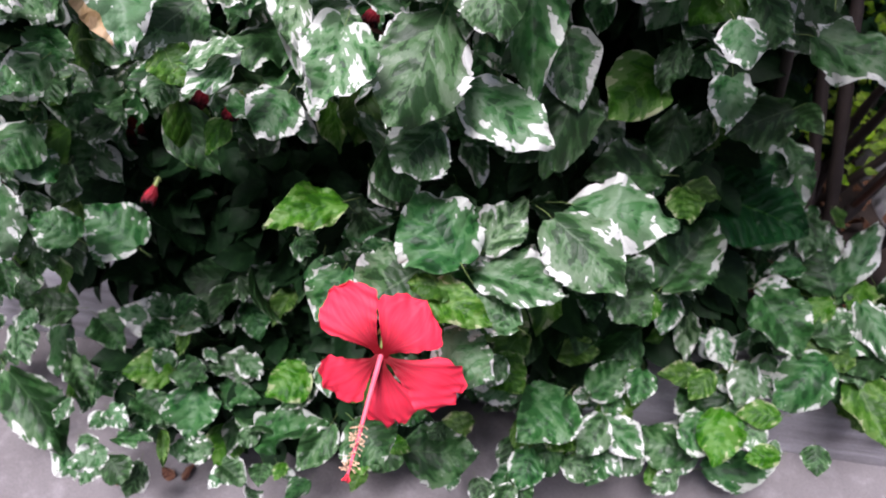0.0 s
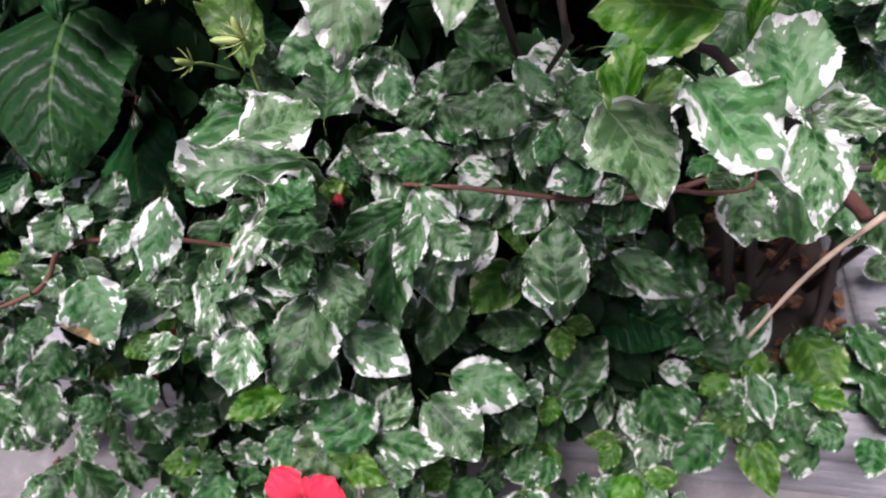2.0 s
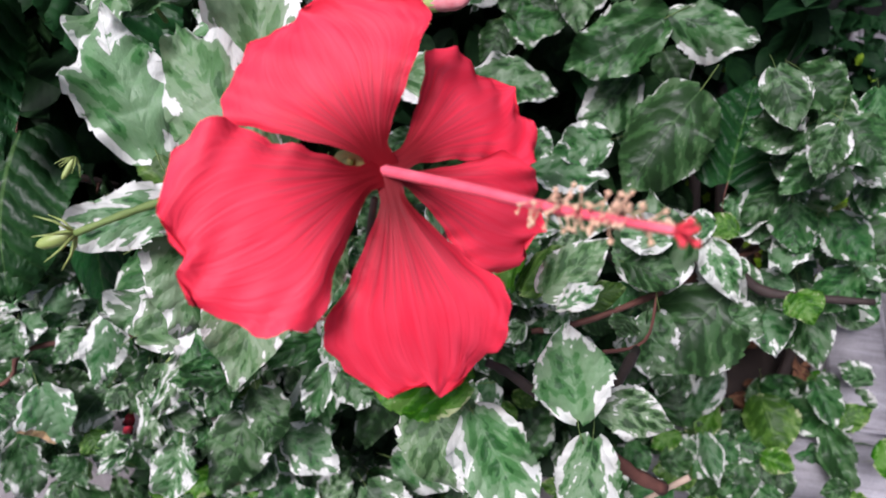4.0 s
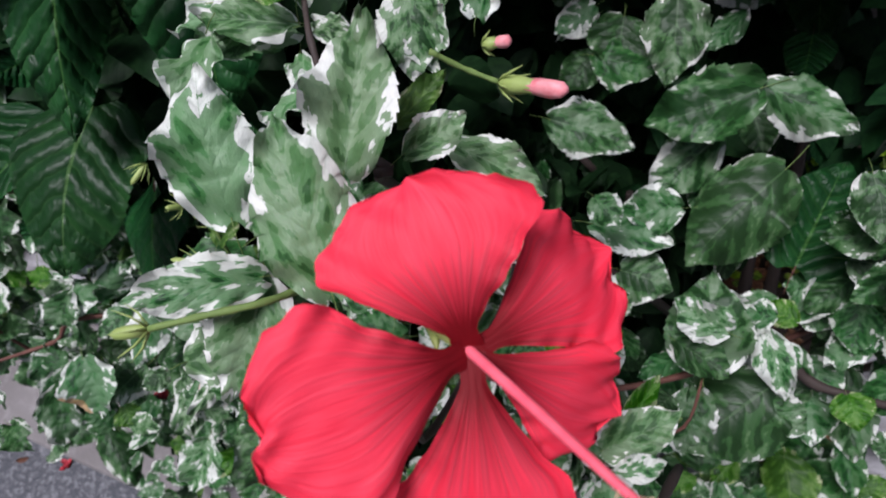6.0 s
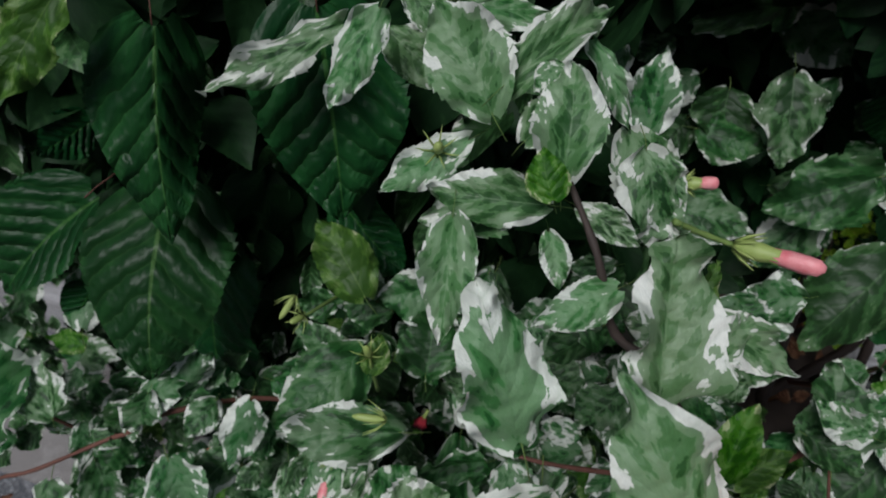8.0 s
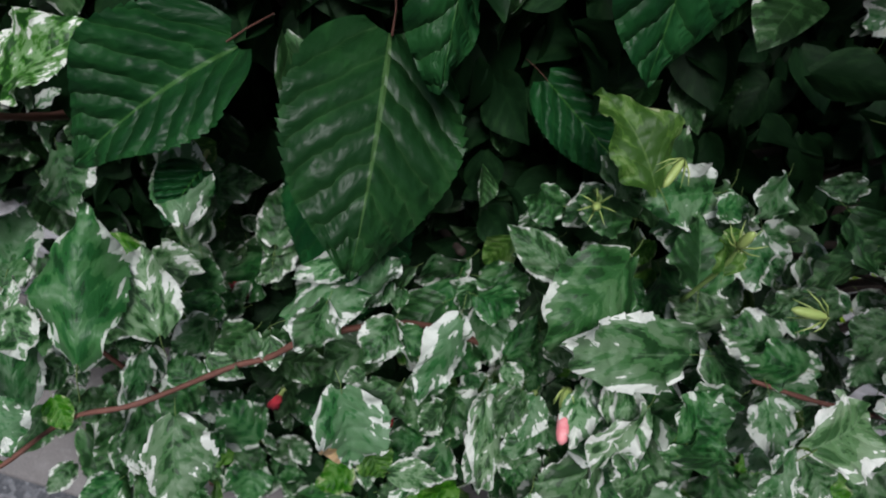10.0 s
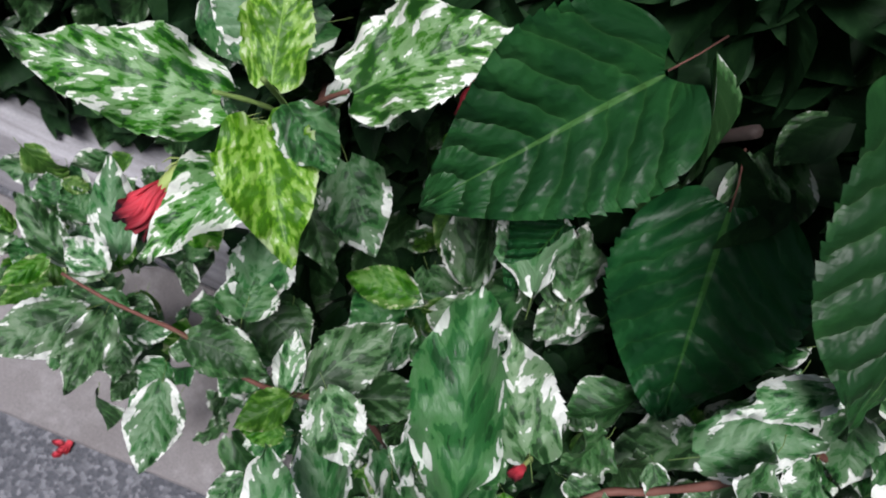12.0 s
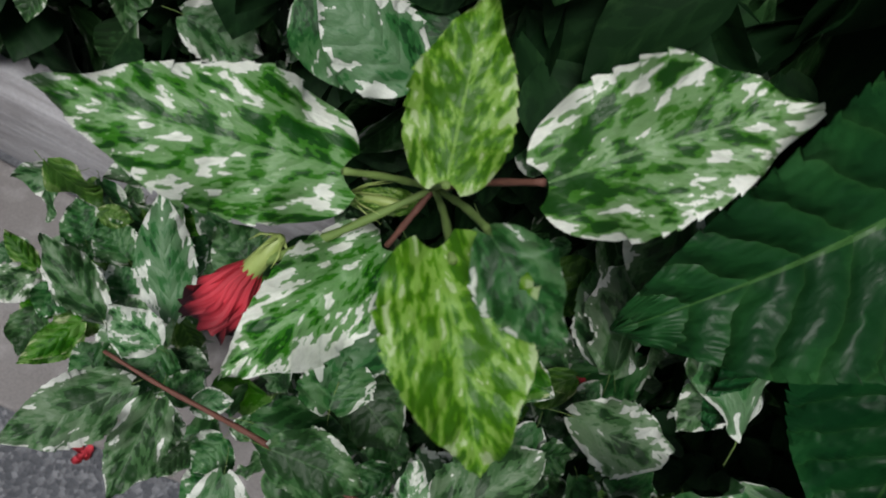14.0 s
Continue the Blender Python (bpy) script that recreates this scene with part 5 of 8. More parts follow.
shoot_leaf("v", (-1.030, 0.671, 0.482), (-1.053, 0.685, 0.489), 0.026, (0.216, -0.123, 0.969))
shoot_leaf("g", (0.056, 0.893, 0.663), (0.036, 0.876, 0.652), 0.024, (-0.181, -0.378, 0.908))
shoot_leaf("l", (0.082, 0.921, 0.670), (0.071, 0.887, 0.654), 0.028, (-0.118, -0.398, 0.910))
shoot_leaf("g", (0.050, 0.889, 0.251), (0.004, 0.852, 0.240), 0.044, (-0.041, -0.254, 0.966))
shoot_leaf("v", (0.016, 0.895, 0.666), (0.046, 0.881, 0.666), 0.032, (-0.188, -0.385, 0.904))
shoot_leaf("l", (0.280, 0.955, 0.051), (0.238, 0.891, 0.026), 0.054, (-0.197, -0.241, 0.950))
shoot_leaf("g", (0.257, 0.962, 0.103), (0.190, 0.952, 0.083), 0.066, (-0.242, -0.263, 0.934))
shoot_leaf("g", (0.096, 0.917, 0.627), (0.068, 0.895, 0.614), 0.031, (-0.128, -0.380, 0.916))
shoot_leaf("l", (0.231, 1.021, 0.101), (0.278, 0.994, 0.099), 0.051, (-0.127, -0.294, 0.947))
shoot_leaf("g", (0.288, 0.976, 0.081), (0.282, 0.900, 0.060), 0.061, (-0.179, -0.253, 0.951))
shoot_leaf("g", (0.046, 0.924, 0.641), (0.059, 0.885, 0.626), 0.040, (-0.118, -0.386, 0.915))
shoot_leaf("v", (0.027, 0.938, 0.672), (0.052, 0.939, 0.679), 0.020, (-0.220, -0.423, 0.879))
shoot_leaf("v", (0.003, 0.850, 0.638), (-0.012, 0.817, 0.625), 0.027, (-0.096, -0.332, 0.938))
shoot_leaf("v", (-0.001, 0.897, 0.658), (-0.041, 0.877, 0.642), 0.037, (-0.180, -0.379, 0.908))
shoot_leaf("g", (0.148, 0.986, 0.136), (0.156, 0.910, 0.116), 0.060, (-0.207, -0.267, 0.941))
shoot_leaf("v", (0.029, 0.930, 0.253), (-0.000, 0.900, 0.239), 0.033, (-0.159, -0.276, 0.948))
shoot_leaf("l", (0.055, 0.866, 0.529), (0.103, 0.871, 0.543), 0.038, (-0.234, -0.316, 0.920))
shoot_leaf("g", (0.264, 0.962, 0.077), (0.212, 0.916, 0.058), 0.061, (-0.119, -0.257, 0.959))
shoot_leaf("v", (0.037, 0.825, 0.208), (0.048, 0.760, 0.196), 0.059, (-0.153, -0.199, 0.968))
shoot_leaf("g", (0.164, 0.981, 0.142), (0.179, 0.929, 0.131), 0.046, (-0.238, -0.270, 0.933))
shoot_leaf("g", (0.035, 0.910, 0.675), (-0.002, 0.909, 0.671), 0.034, (-0.073, -0.411, 0.909))
shoot_leaf("g", (-0.063, 1.071, 0.717), (-0.040, 1.034, 0.695), 0.042, (-0.031, -0.525, 0.851))
shoot_leaf("v", (-0.091, 0.983, 0.701), (-0.093, 0.956, 0.687), 0.023, (0.034, -0.467, 0.884))
shoot_leaf("g", (-0.017, 1.188, 0.711), (-0.034, 1.159, 0.689), 0.030, (-0.063, -0.580, 0.812))
shoot_leaf("g", (-0.127, 1.033, 0.728), (-0.086, 1.034, 0.733), 0.032, (-0.095, -0.526, 0.845))
shoot_leaf("g", (-0.040, 0.978, 0.681), (-0.049, 0.953, 0.668), 0.025, (-0.023, -0.454, 0.891))
shoot_leaf("g", (-0.223, 1.062, 0.762), (-0.247, 1.022, 0.740), 0.038, (0.153, -0.536, 0.830))
shoot_leaf("g", (-0.017, 1.134, 0.699), (-0.041, 1.103, 0.678), 0.042, (-0.032, -0.550, 0.835))
shoot_leaf("l", (-0.269, 0.642, 0.216), (-0.278, 0.608, 0.206), 0.026, (0.073, -0.322, 0.944))
shoot_leaf("g", (-0.701, 0.633, 0.228), (-0.657, 0.626, 0.234), 0.034, (0.109, -0.323, 0.940))
shoot_leaf("g", (-0.681, 0.631, 0.208), (-0.675, 0.577, 0.179), 0.060, (0.076, -0.232, 0.970))
shoot_leaf("l", (-0.434, 0.545, 0.320), (-0.411, 0.542, 0.315), 0.017, (0.147, -0.291, 0.945))
shoot_leaf("l", (-0.125, 0.748, 0.195), (-0.172, 0.746, 0.192), 0.031, (-0.037, -0.393, 0.919))
shoot_leaf("v", (-0.621, 0.662, 0.211), (-0.671, 0.645, 0.227), 0.040, (0.223, -0.233, 0.947))
shoot_leaf("g", (-0.284, 0.623, 0.222), (-0.301, 0.585, 0.209), 0.033, (-0.042, -0.309, 0.950))
shoot_leaf("v", (-0.117, 0.689, 0.130), (-0.168, 0.680, 0.120), 0.043, (-0.138, -0.332, 0.933))
shoot_leaf("g", (-0.391, 0.584, 0.294), (-0.402, 0.563, 0.289), 0.019, (0.127, -0.308, 0.943))
shoot_leaf("v", (-0.641, 0.666, 0.225), (-0.608, 0.643, 0.219), 0.028, (0.188, -0.290, 0.938))
shoot_leaf("g", (-0.236, 0.635, 0.207), (-0.248, 0.595, 0.194), 0.038, (-0.046, -0.312, 0.949))
shoot_leaf("g", (-0.657, 0.635, 0.193), (-0.607, 0.632, 0.202), 0.033, (0.078, -0.218, 0.973))
shoot_leaf("l", (-0.222, 0.679, 0.235), (-0.230, 0.633, 0.217), 0.035, (-0.058, -0.348, 0.936))
shoot_leaf("g", (-0.763, 0.622, 0.175), (-0.713, 0.602, 0.169), 0.043, (0.571, -0.177, 0.802))
shoot_leaf("g", (-0.268, 0.654, 0.246), (-0.290, 0.644, 0.242), 0.018, (-0.012, -0.350, 0.937))
shoot_leaf("l", (-0.067, 0.764, 0.181), (-0.070, 0.731, 0.167), 0.033, (-0.219, -0.376, 0.900))
shoot_leaf("g", (-0.822, 0.627, 0.233), (-0.782, 0.587, 0.210), 0.028, (0.531, -0.242, 0.812))
shoot_leaf("v", (-0.323, 0.630, 0.298), (-0.371, 0.619, 0.301), 0.032, (0.144, -0.349, 0.926))
shoot_leaf("v", (-0.232, 0.652, 0.210), (-0.241, 0.606, 0.194), 0.043, (-0.047, -0.322, 0.946))
shoot_leaf("g", (-0.309, 0.605, 0.234), (-0.316, 0.566, 0.222), 0.038, (0.072, -0.299, 0.952))
shoot_leaf("v", (-0.344, 0.630, 0.304), (-0.320, 0.636, 0.306), 0.017, (-0.010, -0.361, 0.933))
shoot_leaf("l", (-0.161, 0.682, 0.102), (-0.144, 0.655, 0.094), 0.031, (-0.053, -0.317, 0.947))
shoot_leaf("v", (-0.090, 0.717, 0.192), (-0.091, 0.670, 0.174), 0.045, (-0.093, -0.355, 0.930))
shoot_leaf("v", (-0.107, 0.757, 0.190), (-0.072, 0.741, 0.187), 0.029, (-0.106, -0.389, 0.915))
shoot_leaf("g", (-0.231, 0.673, 0.249), (-0.234, 0.647, 0.239), 0.025, (-0.033, -0.357, 0.933))
shoot_leaf("v", (-0.810, 0.589, 0.210), (-0.811, 0.557, 0.202), 0.018, (0.199, -0.377, 0.905))
shoot_leaf("v", (-0.194, 0.651, 0.187), (-0.220, 0.622, 0.176), 0.034, (-0.029, -0.321, 0.947))
shoot_leaf("v", (-0.774, 0.594, 0.193), (-0.741, 0.576, 0.191), 0.028, (0.527, -0.238, 0.816))
shoot_leaf("v", (-0.275, 0.612, 0.214), (-0.241, 0.596, 0.212), 0.030, (-0.085, -0.308, 0.948))
shoot_leaf("v", (-0.777, 0.589, 0.190), (-0.781, 0.567, 0.192), 0.023, (0.610, -0.102, 0.786))
shoot_leaf("l", (0.141, 0.827, 0.120), (0.114, 0.816, 0.110), 0.021, (-0.182, -0.395, 0.901))
shoot_leaf("g", (-0.309, 0.644, 0.465), (-0.313, 0.618, 0.453), 0.024, (0.041, -0.430, 0.902))
shoot_leaf("g", (-0.387, 0.596, 0.456), (-0.388, 0.578, 0.448), 0.017, (0.113, -0.386, 0.916))
shoot_leaf("l", (-0.272, 0.706, 0.367), (-0.248, 0.701, 0.364), 0.017, (0.023, -0.437, 0.899))
shoot_leaf("g", (-0.767, 0.576, 0.161), (-0.716, 0.576, 0.173), 0.021, (0.276, -0.189, 0.943))
shoot_leaf("g", (-0.323, 0.625, 0.474), (-0.283, 0.627, 0.476), 0.032, (-0.011, -0.436, 0.900))
shoot_leaf("v", (-0.370, 0.627, 0.481), (-0.400, 0.626, 0.483), 0.026, (0.069, -0.438, 0.896))
shoot_leaf("v", (-0.799, 0.565, 0.172), (-0.772, 0.549, 0.173), 0.023, (0.187, -0.127, 0.974))
shoot_leaf("g", (0.046, 0.838, 0.196), (-0.003, 0.836, 0.181), 0.042, (-0.248, -0.423, 0.872))
shoot_leaf("v", (-0.342, 0.595, 0.395), (-0.355, 0.569, 0.387), 0.023, (0.107, -0.354, 0.929))
shoot_leaf("l", (-0.330, 0.677, 0.327), (-0.348, 0.636, 0.312), 0.034, (0.134, -0.380, 0.915))
shoot_leaf("l", (0.033, 0.869, 0.208), (0.058, 0.835, 0.198), 0.030, (-0.253, -0.434, 0.865))
shoot_leaf("g", (-0.275, 0.712, 0.356), (-0.265, 0.687, 0.344), 0.024, (0.030, -0.426, 0.904))
shoot_leaf("g", (-0.490, 0.624, 0.444), (-0.453, 0.637, 0.442), 0.030, (0.187, -0.410, 0.893))
shoot_leaf("g", (0.081, 0.862, 0.176), (0.066, 0.829, 0.158), 0.034, (-0.169, -0.426, 0.889))
shoot_leaf("l", (-0.379, 0.604, 0.437), (-0.390, 0.568, 0.425), 0.033, (0.131, -0.374, 0.918))
shoot_leaf("v", (-0.039, 0.801, 0.184), (-0.040, 0.753, 0.163), 0.046, (-0.214, -0.392, 0.895))
shoot_leaf("v", (-0.762, 0.553, 0.167), (-0.797, 0.530, 0.174), 0.032, (0.476, -0.227, 0.850))
shoot_leaf("l", (0.086, 0.865, 0.181), (0.071, 0.827, 0.159), 0.041, (-0.237, -0.421, 0.876))
shoot_leaf("l", (0.049, 0.844, 0.193), (0.051, 0.799, 0.172), 0.037, (-0.241, -0.413, 0.878))
shoot_leaf("g", (-0.584, 0.640, 0.636), (-0.553, 0.645, 0.627), 0.031, (0.311, -0.512, 0.801))
shoot_leaf("g", (-0.748, 0.686, 0.582), (-0.712, 0.691, 0.565), 0.030, (0.426, -0.465, 0.776))
shoot_leaf("v", (-0.745, 0.619, 0.472), (-0.739, 0.582, 0.452), 0.029, (0.473, -0.339, 0.813))
shoot_leaf("g", (-0.777, 0.598, 0.479), (-0.783, 0.551, 0.464), 0.038, (0.533, -0.308, 0.788))
shoot_leaf("g", (-0.757, 0.713, 0.581), (-0.722, 0.713, 0.560), 0.034, (0.447, -0.472, 0.760))
shoot_leaf("g", (-0.646, 0.653, 0.616), (-0.611, 0.667, 0.604), 0.031, (0.454, -0.471, 0.756))
shoot_leaf("g", (-0.827, 0.619, 0.374), (-0.859, 0.606, 0.389), 0.036, (0.499, -0.308, 0.810))
shoot_leaf("v", (-0.807, 0.646, 0.514), (-0.846, 0.628, 0.531), 0.044, (0.511, -0.375, 0.774))
shoot_leaf("v", (-0.764, 0.791, 0.605), (-0.723, 0.814, 0.597), 0.035, (0.433, -0.540, 0.722))
shoot_leaf("g", (-0.766, 0.678, 0.579), (-0.750, 0.659, 0.557), 0.027, (0.506, -0.425, 0.750))
shoot_leaf("v", (-0.773, 0.616, 0.520), (-0.744, 0.592, 0.490), 0.032, (0.513, -0.350, 0.784))
shoot_leaf("g", (-0.758, 0.674, 0.554), (-0.776, 0.657, 0.556), 0.022, (0.461, -0.428, 0.778))
shoot_leaf("g", (-0.760, 0.552, 0.166), (-0.731, 0.527, 0.159), 0.034, (0.159, -0.218, 0.963))
shoot_leaf("g", (-0.731, 0.627, 0.529), (-0.704, 0.618, 0.508), 0.034, (0.503, -0.374, 0.779))
shoot_leaf("g", (-0.734, 0.627, 0.442), (-0.740, 0.600, 0.434), 0.025, (0.411, -0.351, 0.841))
shoot_leaf("g", (-0.763, 0.586, 0.480), (-0.764, 0.551, 0.467), 0.031, (0.418, -0.328, 0.847))
shoot_leaf("g", (-0.735, 0.629, 0.431), (-0.766, 0.618, 0.443), 0.031, (0.455, -0.349, 0.819))
shoot_leaf("g", (-0.768, 0.645, 0.532), (-0.765, 0.619, 0.517), 0.025, (0.495, -0.381, 0.781))
shoot_leaf("g", (-0.821, 0.624, 0.390), (-0.802, 0.598, 0.371), 0.025, (0.397, -0.327, 0.858))
shoot_leaf("v", (-0.767, 0.550, 0.165), (-0.777, 0.518, 0.159), 0.027, (0.497, -0.166, 0.851))
shoot_leaf("g", (-0.019, 0.869, 0.273), (-0.060, 0.859, 0.265), 0.030, (-0.107, -0.337, 0.935))
shoot_leaf("l", (-0.720, 0.596, 0.157), (-0.707, 0.559, 0.142), 0.014, (0.390, -0.264, 0.882))
shoot_leaf("l", (-0.224, 0.709, 0.249), (-0.222, 0.650, 0.235), 0.050, (0.134, -0.217, 0.967))
shoot_leaf("g", (-0.231, 0.763, 0.467), (-0.237, 0.736, 0.458), 0.019, (0.058, -0.323, 0.945))
shoot_leaf("l", (-0.197, 0.784, 0.438), (-0.165, 0.776, 0.434), 0.024, (0.039, -0.337, 0.941))
shoot_leaf("v", (-0.654, 0.585, 0.161), (-0.679, 0.566, 0.170), 0.028, (0.170, -0.364, 0.916))
shoot_leaf("g", (-0.092, 0.916, 0.292), (-0.035, 0.887, 0.287), 0.060, (-0.109, -0.364, 0.925))
shoot_leaf("l", (0.027, 0.887, 0.236), (-0.026, 0.873, 0.223), 0.050, (-0.146, -0.334, 0.931))
shoot_leaf("v", (-0.520, 0.644, 0.670), (-0.533, 0.620, 0.670), 0.025, (0.478, -0.251, 0.842))
shoot_leaf("l", (-0.204, 0.767, 0.450), (-0.198, 0.732, 0.438), 0.035, (0.046, -0.317, 0.947))
shoot_leaf("g", (-0.423, 0.641, 0.633), (-0.401, 0.610, 0.616), 0.030, (0.328, -0.252, 0.910))
shoot_leaf("g", (-0.474, 0.628, 0.442), (-0.500, 0.625, 0.451), 0.020, (0.332, -0.206, 0.921))
shoot_leaf("g", (-0.259, 0.798, 0.472), (-0.257, 0.747, 0.454), 0.048, (0.091, -0.339, 0.936))
shoot_leaf("v", (-0.586, 0.637, 0.604), (-0.586, 0.608, 0.596), 0.025, (0.426, -0.226, 0.876))
shoot_leaf("g", (-0.207, 0.774, 0.333), (-0.220, 0.716, 0.317), 0.044, (0.069, -0.280, 0.958))
shoot_leaf("l", (0.062, 0.881, 0.250), (0.038, 0.837, 0.234), 0.034, (-0.031, -0.329, 0.944))
shoot_leaf("g", (0.203, 0.943, 0.096), (0.210, 0.868, 0.073), 0.057, (-0.197, -0.308, 0.931))
shoot_leaf("g", (0.088, 0.842, 0.222), (0.133, 0.839, 0.227), 0.044, (-0.139, -0.310, 0.940))
shoot_leaf("v", (-0.012, 0.927, 0.300), (-0.018, 0.873, 0.278), 0.043, (-0.135, -0.362, 0.922))
shoot_leaf("l", (0.152, 0.927, 0.137), (0.177, 0.902, 0.134), 0.028, (-0.201, -0.324, 0.925))
shoot_leaf("g", (0.095, 0.824, 0.212), (0.127, 0.829, 0.218), 0.031, (-0.118, -0.301, 0.946))
shoot_leaf("v", (0.143, 0.855, 0.164), (0.097, 0.835, 0.147), 0.038, (-0.208, -0.293, 0.933))
shoot_leaf("g", (0.229, 1.001, 0.135), (0.261, 0.977, 0.131), 0.041, (-0.134, -0.361, 0.923))
shoot_leaf("g", (-0.007, 0.798, 0.232), (0.038, 0.811, 0.237), 0.040, (-0.018, -0.296, 0.955))
shoot_leaf("l", (0.219, 0.941, 0.116), (0.169, 0.920, 0.096), 0.046, (-0.241, -0.322, 0.916))
shoot_leaf("l", (0.039, 0.790, 0.220), (-0.017, 0.787, 0.218), 0.051, (-0.009, -0.283, 0.959))
shoot_leaf("g", (0.044, 0.839, 0.228), (0.098, 0.819, 0.230), 0.050, (-0.145, -0.305, 0.941))
shoot_leaf("v", (0.115, 0.919, 0.150), (0.076, 0.863, 0.128), 0.052, (-0.078, -0.319, 0.944))
shoot_leaf("g", (0.060, 0.826, 0.216), (0.091, 0.791, 0.208), 0.035, (-0.081, -0.291, 0.953))
shoot_leaf("g", (0.076, 0.795, 0.216), (0.010, 0.784, 0.203), 0.050, (-0.140, -0.279, 0.950))
shoot_leaf("g", (0.124, 0.913, 0.135), (0.129, 0.858, 0.117), 0.051, (-0.112, -0.312, 0.943))
shoot_leaf("g", (0.055, 0.924, 0.239), (0.029, 0.890, 0.225), 0.040, (-0.049, -0.352, 0.935))
shoot_leaf("g", (0.296, 0.974, 0.098), (0.308, 0.939, 0.088), 0.031, (-0.264, -0.327, 0.907))
shoot_leaf("g", (0.100, 0.798, 0.205), (0.055, 0.793, 0.200), 0.043, (-0.082, -0.282, 0.956))
shoot_leaf("g", (-0.046, 0.817, 0.239), (-0.031, 0.771, 0.225), 0.040, (0.027, -0.289, 0.957))
shoot_leaf("g", (0.088, 0.844, 0.234), (0.043, 0.800, 0.216), 0.054, (-0.090, -0.302, 0.949))
shoot_leaf("g", (0.160, 0.970, 0.125), (0.203, 0.921, 0.115), 0.048, (-0.162, -0.337, 0.927))
shoot_leaf("v", (0.267, 0.997, 0.108), (0.317, 0.945, 0.105), 0.066, (-0.285, -0.334, 0.898))
shoot_leaf("g", (0.016, 0.820, 0.222), (0.078, 0.799, 0.223), 0.059, (-0.109, -0.294, 0.950))
shoot_leaf("l", (0.015, 0.834, 0.252), (-0.022, 0.811, 0.240), 0.030, (-0.102, -0.308, 0.946))
shoot_leaf("g", (0.154, 0.917, 0.132), (0.159, 0.877, 0.119), 0.030, (-0.121, -0.317, 0.941))
shoot_leaf("v", (0.255, 1.097, 0.177), (0.310, 1.087, 0.184), 0.048, (-0.189, -0.414, 0.891))
shoot_leaf("v", (0.008, 0.854, 0.665), (0.025, 0.840, 0.660), 0.018, (-0.130, -0.483, 0.866))
shoot_leaf("g", (0.044, 0.836, 0.625), (0.000, 0.835, 0.614), 0.037, (-0.195, -0.446, 0.873))
shoot_leaf("v", (0.022, 0.842, 0.614), (0.042, 0.809, 0.601), 0.033, (-0.123, -0.437, 0.891))
shoot_leaf("v", (0.018, 0.868, 0.635), (0.037, 0.827, 0.616), 0.036, (-0.123, -0.462, 0.878))
shoot_leaf("v", (0.038, 0.863, 0.633), (0.068, 0.831, 0.624), 0.036, (-0.225, -0.454, 0.862))
shoot_leaf("g", (0.096, 0.856, 0.551), (0.058, 0.841, 0.540), 0.029, (-0.106, -0.423, 0.900))
shoot_leaf("v", (0.054, 0.906, 0.678), (0.037, 0.887, 0.663), 0.023, (-0.138, -0.518, 0.844))
shoot_leaf("v", (-0.448, 0.638, 0.621), (-0.426, 0.624, 0.627), 0.025, (-0.384, -0.233, 0.893))
shoot_leaf("v", (0.009, 0.931, 0.280), (-0.000, 0.864, 0.251), 0.050, (-0.475, -0.296, 0.828))
shoot_leaf("g", (-0.787, 0.682, 0.567), (-0.765, 0.691, 0.568), 0.021, (0.061, -0.297, 0.953))
shoot_leaf("g", (-0.456, 0.638, 0.631), (-0.443, 0.610, 0.628), 0.022, (-0.281, -0.237, 0.930))
shoot_leaf("g", (-0.469, 0.726, 0.626), (-0.453, 0.697, 0.620), 0.029, (-0.271, -0.332, 0.904))
shoot_leaf("g", (-0.712, 0.675, 0.568), (-0.703, 0.646, 0.560), 0.021, (0.018, -0.268, 0.963))
shoot_leaf("v", (-0.794, 0.695, 0.570), (-0.799, 0.660, 0.560), 0.027, (0.139, -0.283, 0.949))
shoot_leaf("v", (-0.639, 0.570, 0.157), (-0.602, 0.552, 0.156), 0.032, (0.429, -0.102, 0.898))
shoot_leaf("v", (-0.846, 0.556, 0.332), (-0.855, 0.521, 0.329), 0.028, (0.074, -0.102, 0.992))
shoot_leaf("g", (-0.911, 0.642, 0.483), (-0.898, 0.626, 0.477), 0.019, (0.135, -0.211, 0.968))
shoot_leaf("g", (-0.571, 0.690, 0.663), (-0.539, 0.679, 0.664), 0.024, (-0.164, -0.336, 0.928))
shoot_leaf("g", (-0.828, 0.617, 0.532), (-0.848, 0.591, 0.531), 0.030, (0.200, -0.191, 0.961))
shoot_leaf("g", (-0.931, 0.583, 0.419), (-0.946, 0.556, 0.419), 0.028, (0.231, -0.135, 0.964))
shoot_leaf("g", (-0.575, 0.716, 0.680), (-0.572, 0.699, 0.674), 0.015, (-0.136, -0.373, 0.918))
shoot_leaf("v", (-0.741, 0.617, 0.515), (-0.713, 0.622, 0.516), 0.022, (-0.010, -0.208, 0.978))
shoot_leaf("g", (-0.610, 0.599, 0.164), (-0.529, 0.622, 0.191), 0.049, (0.002, -0.150, 0.989))
shoot_leaf("v", (-0.580, 0.661, 0.622), (-0.596, 0.652, 0.618), 0.017, (-0.084, -0.285, 0.955))
shoot_leaf("v", (-0.853, 0.567, 0.560), (-0.865, 0.541, 0.557), 0.021, (0.114, -0.142, 0.983))
shoot_leaf("v", (-0.585, 0.716, 0.689), (-0.605, 0.694, 0.675), 0.029, (-0.194, -0.371, 0.908))
shoot_leaf("g", (-0.964, 0.608, 0.441), (-0.971, 0.582, 0.439), 0.021, (0.297, -0.158, 0.942))
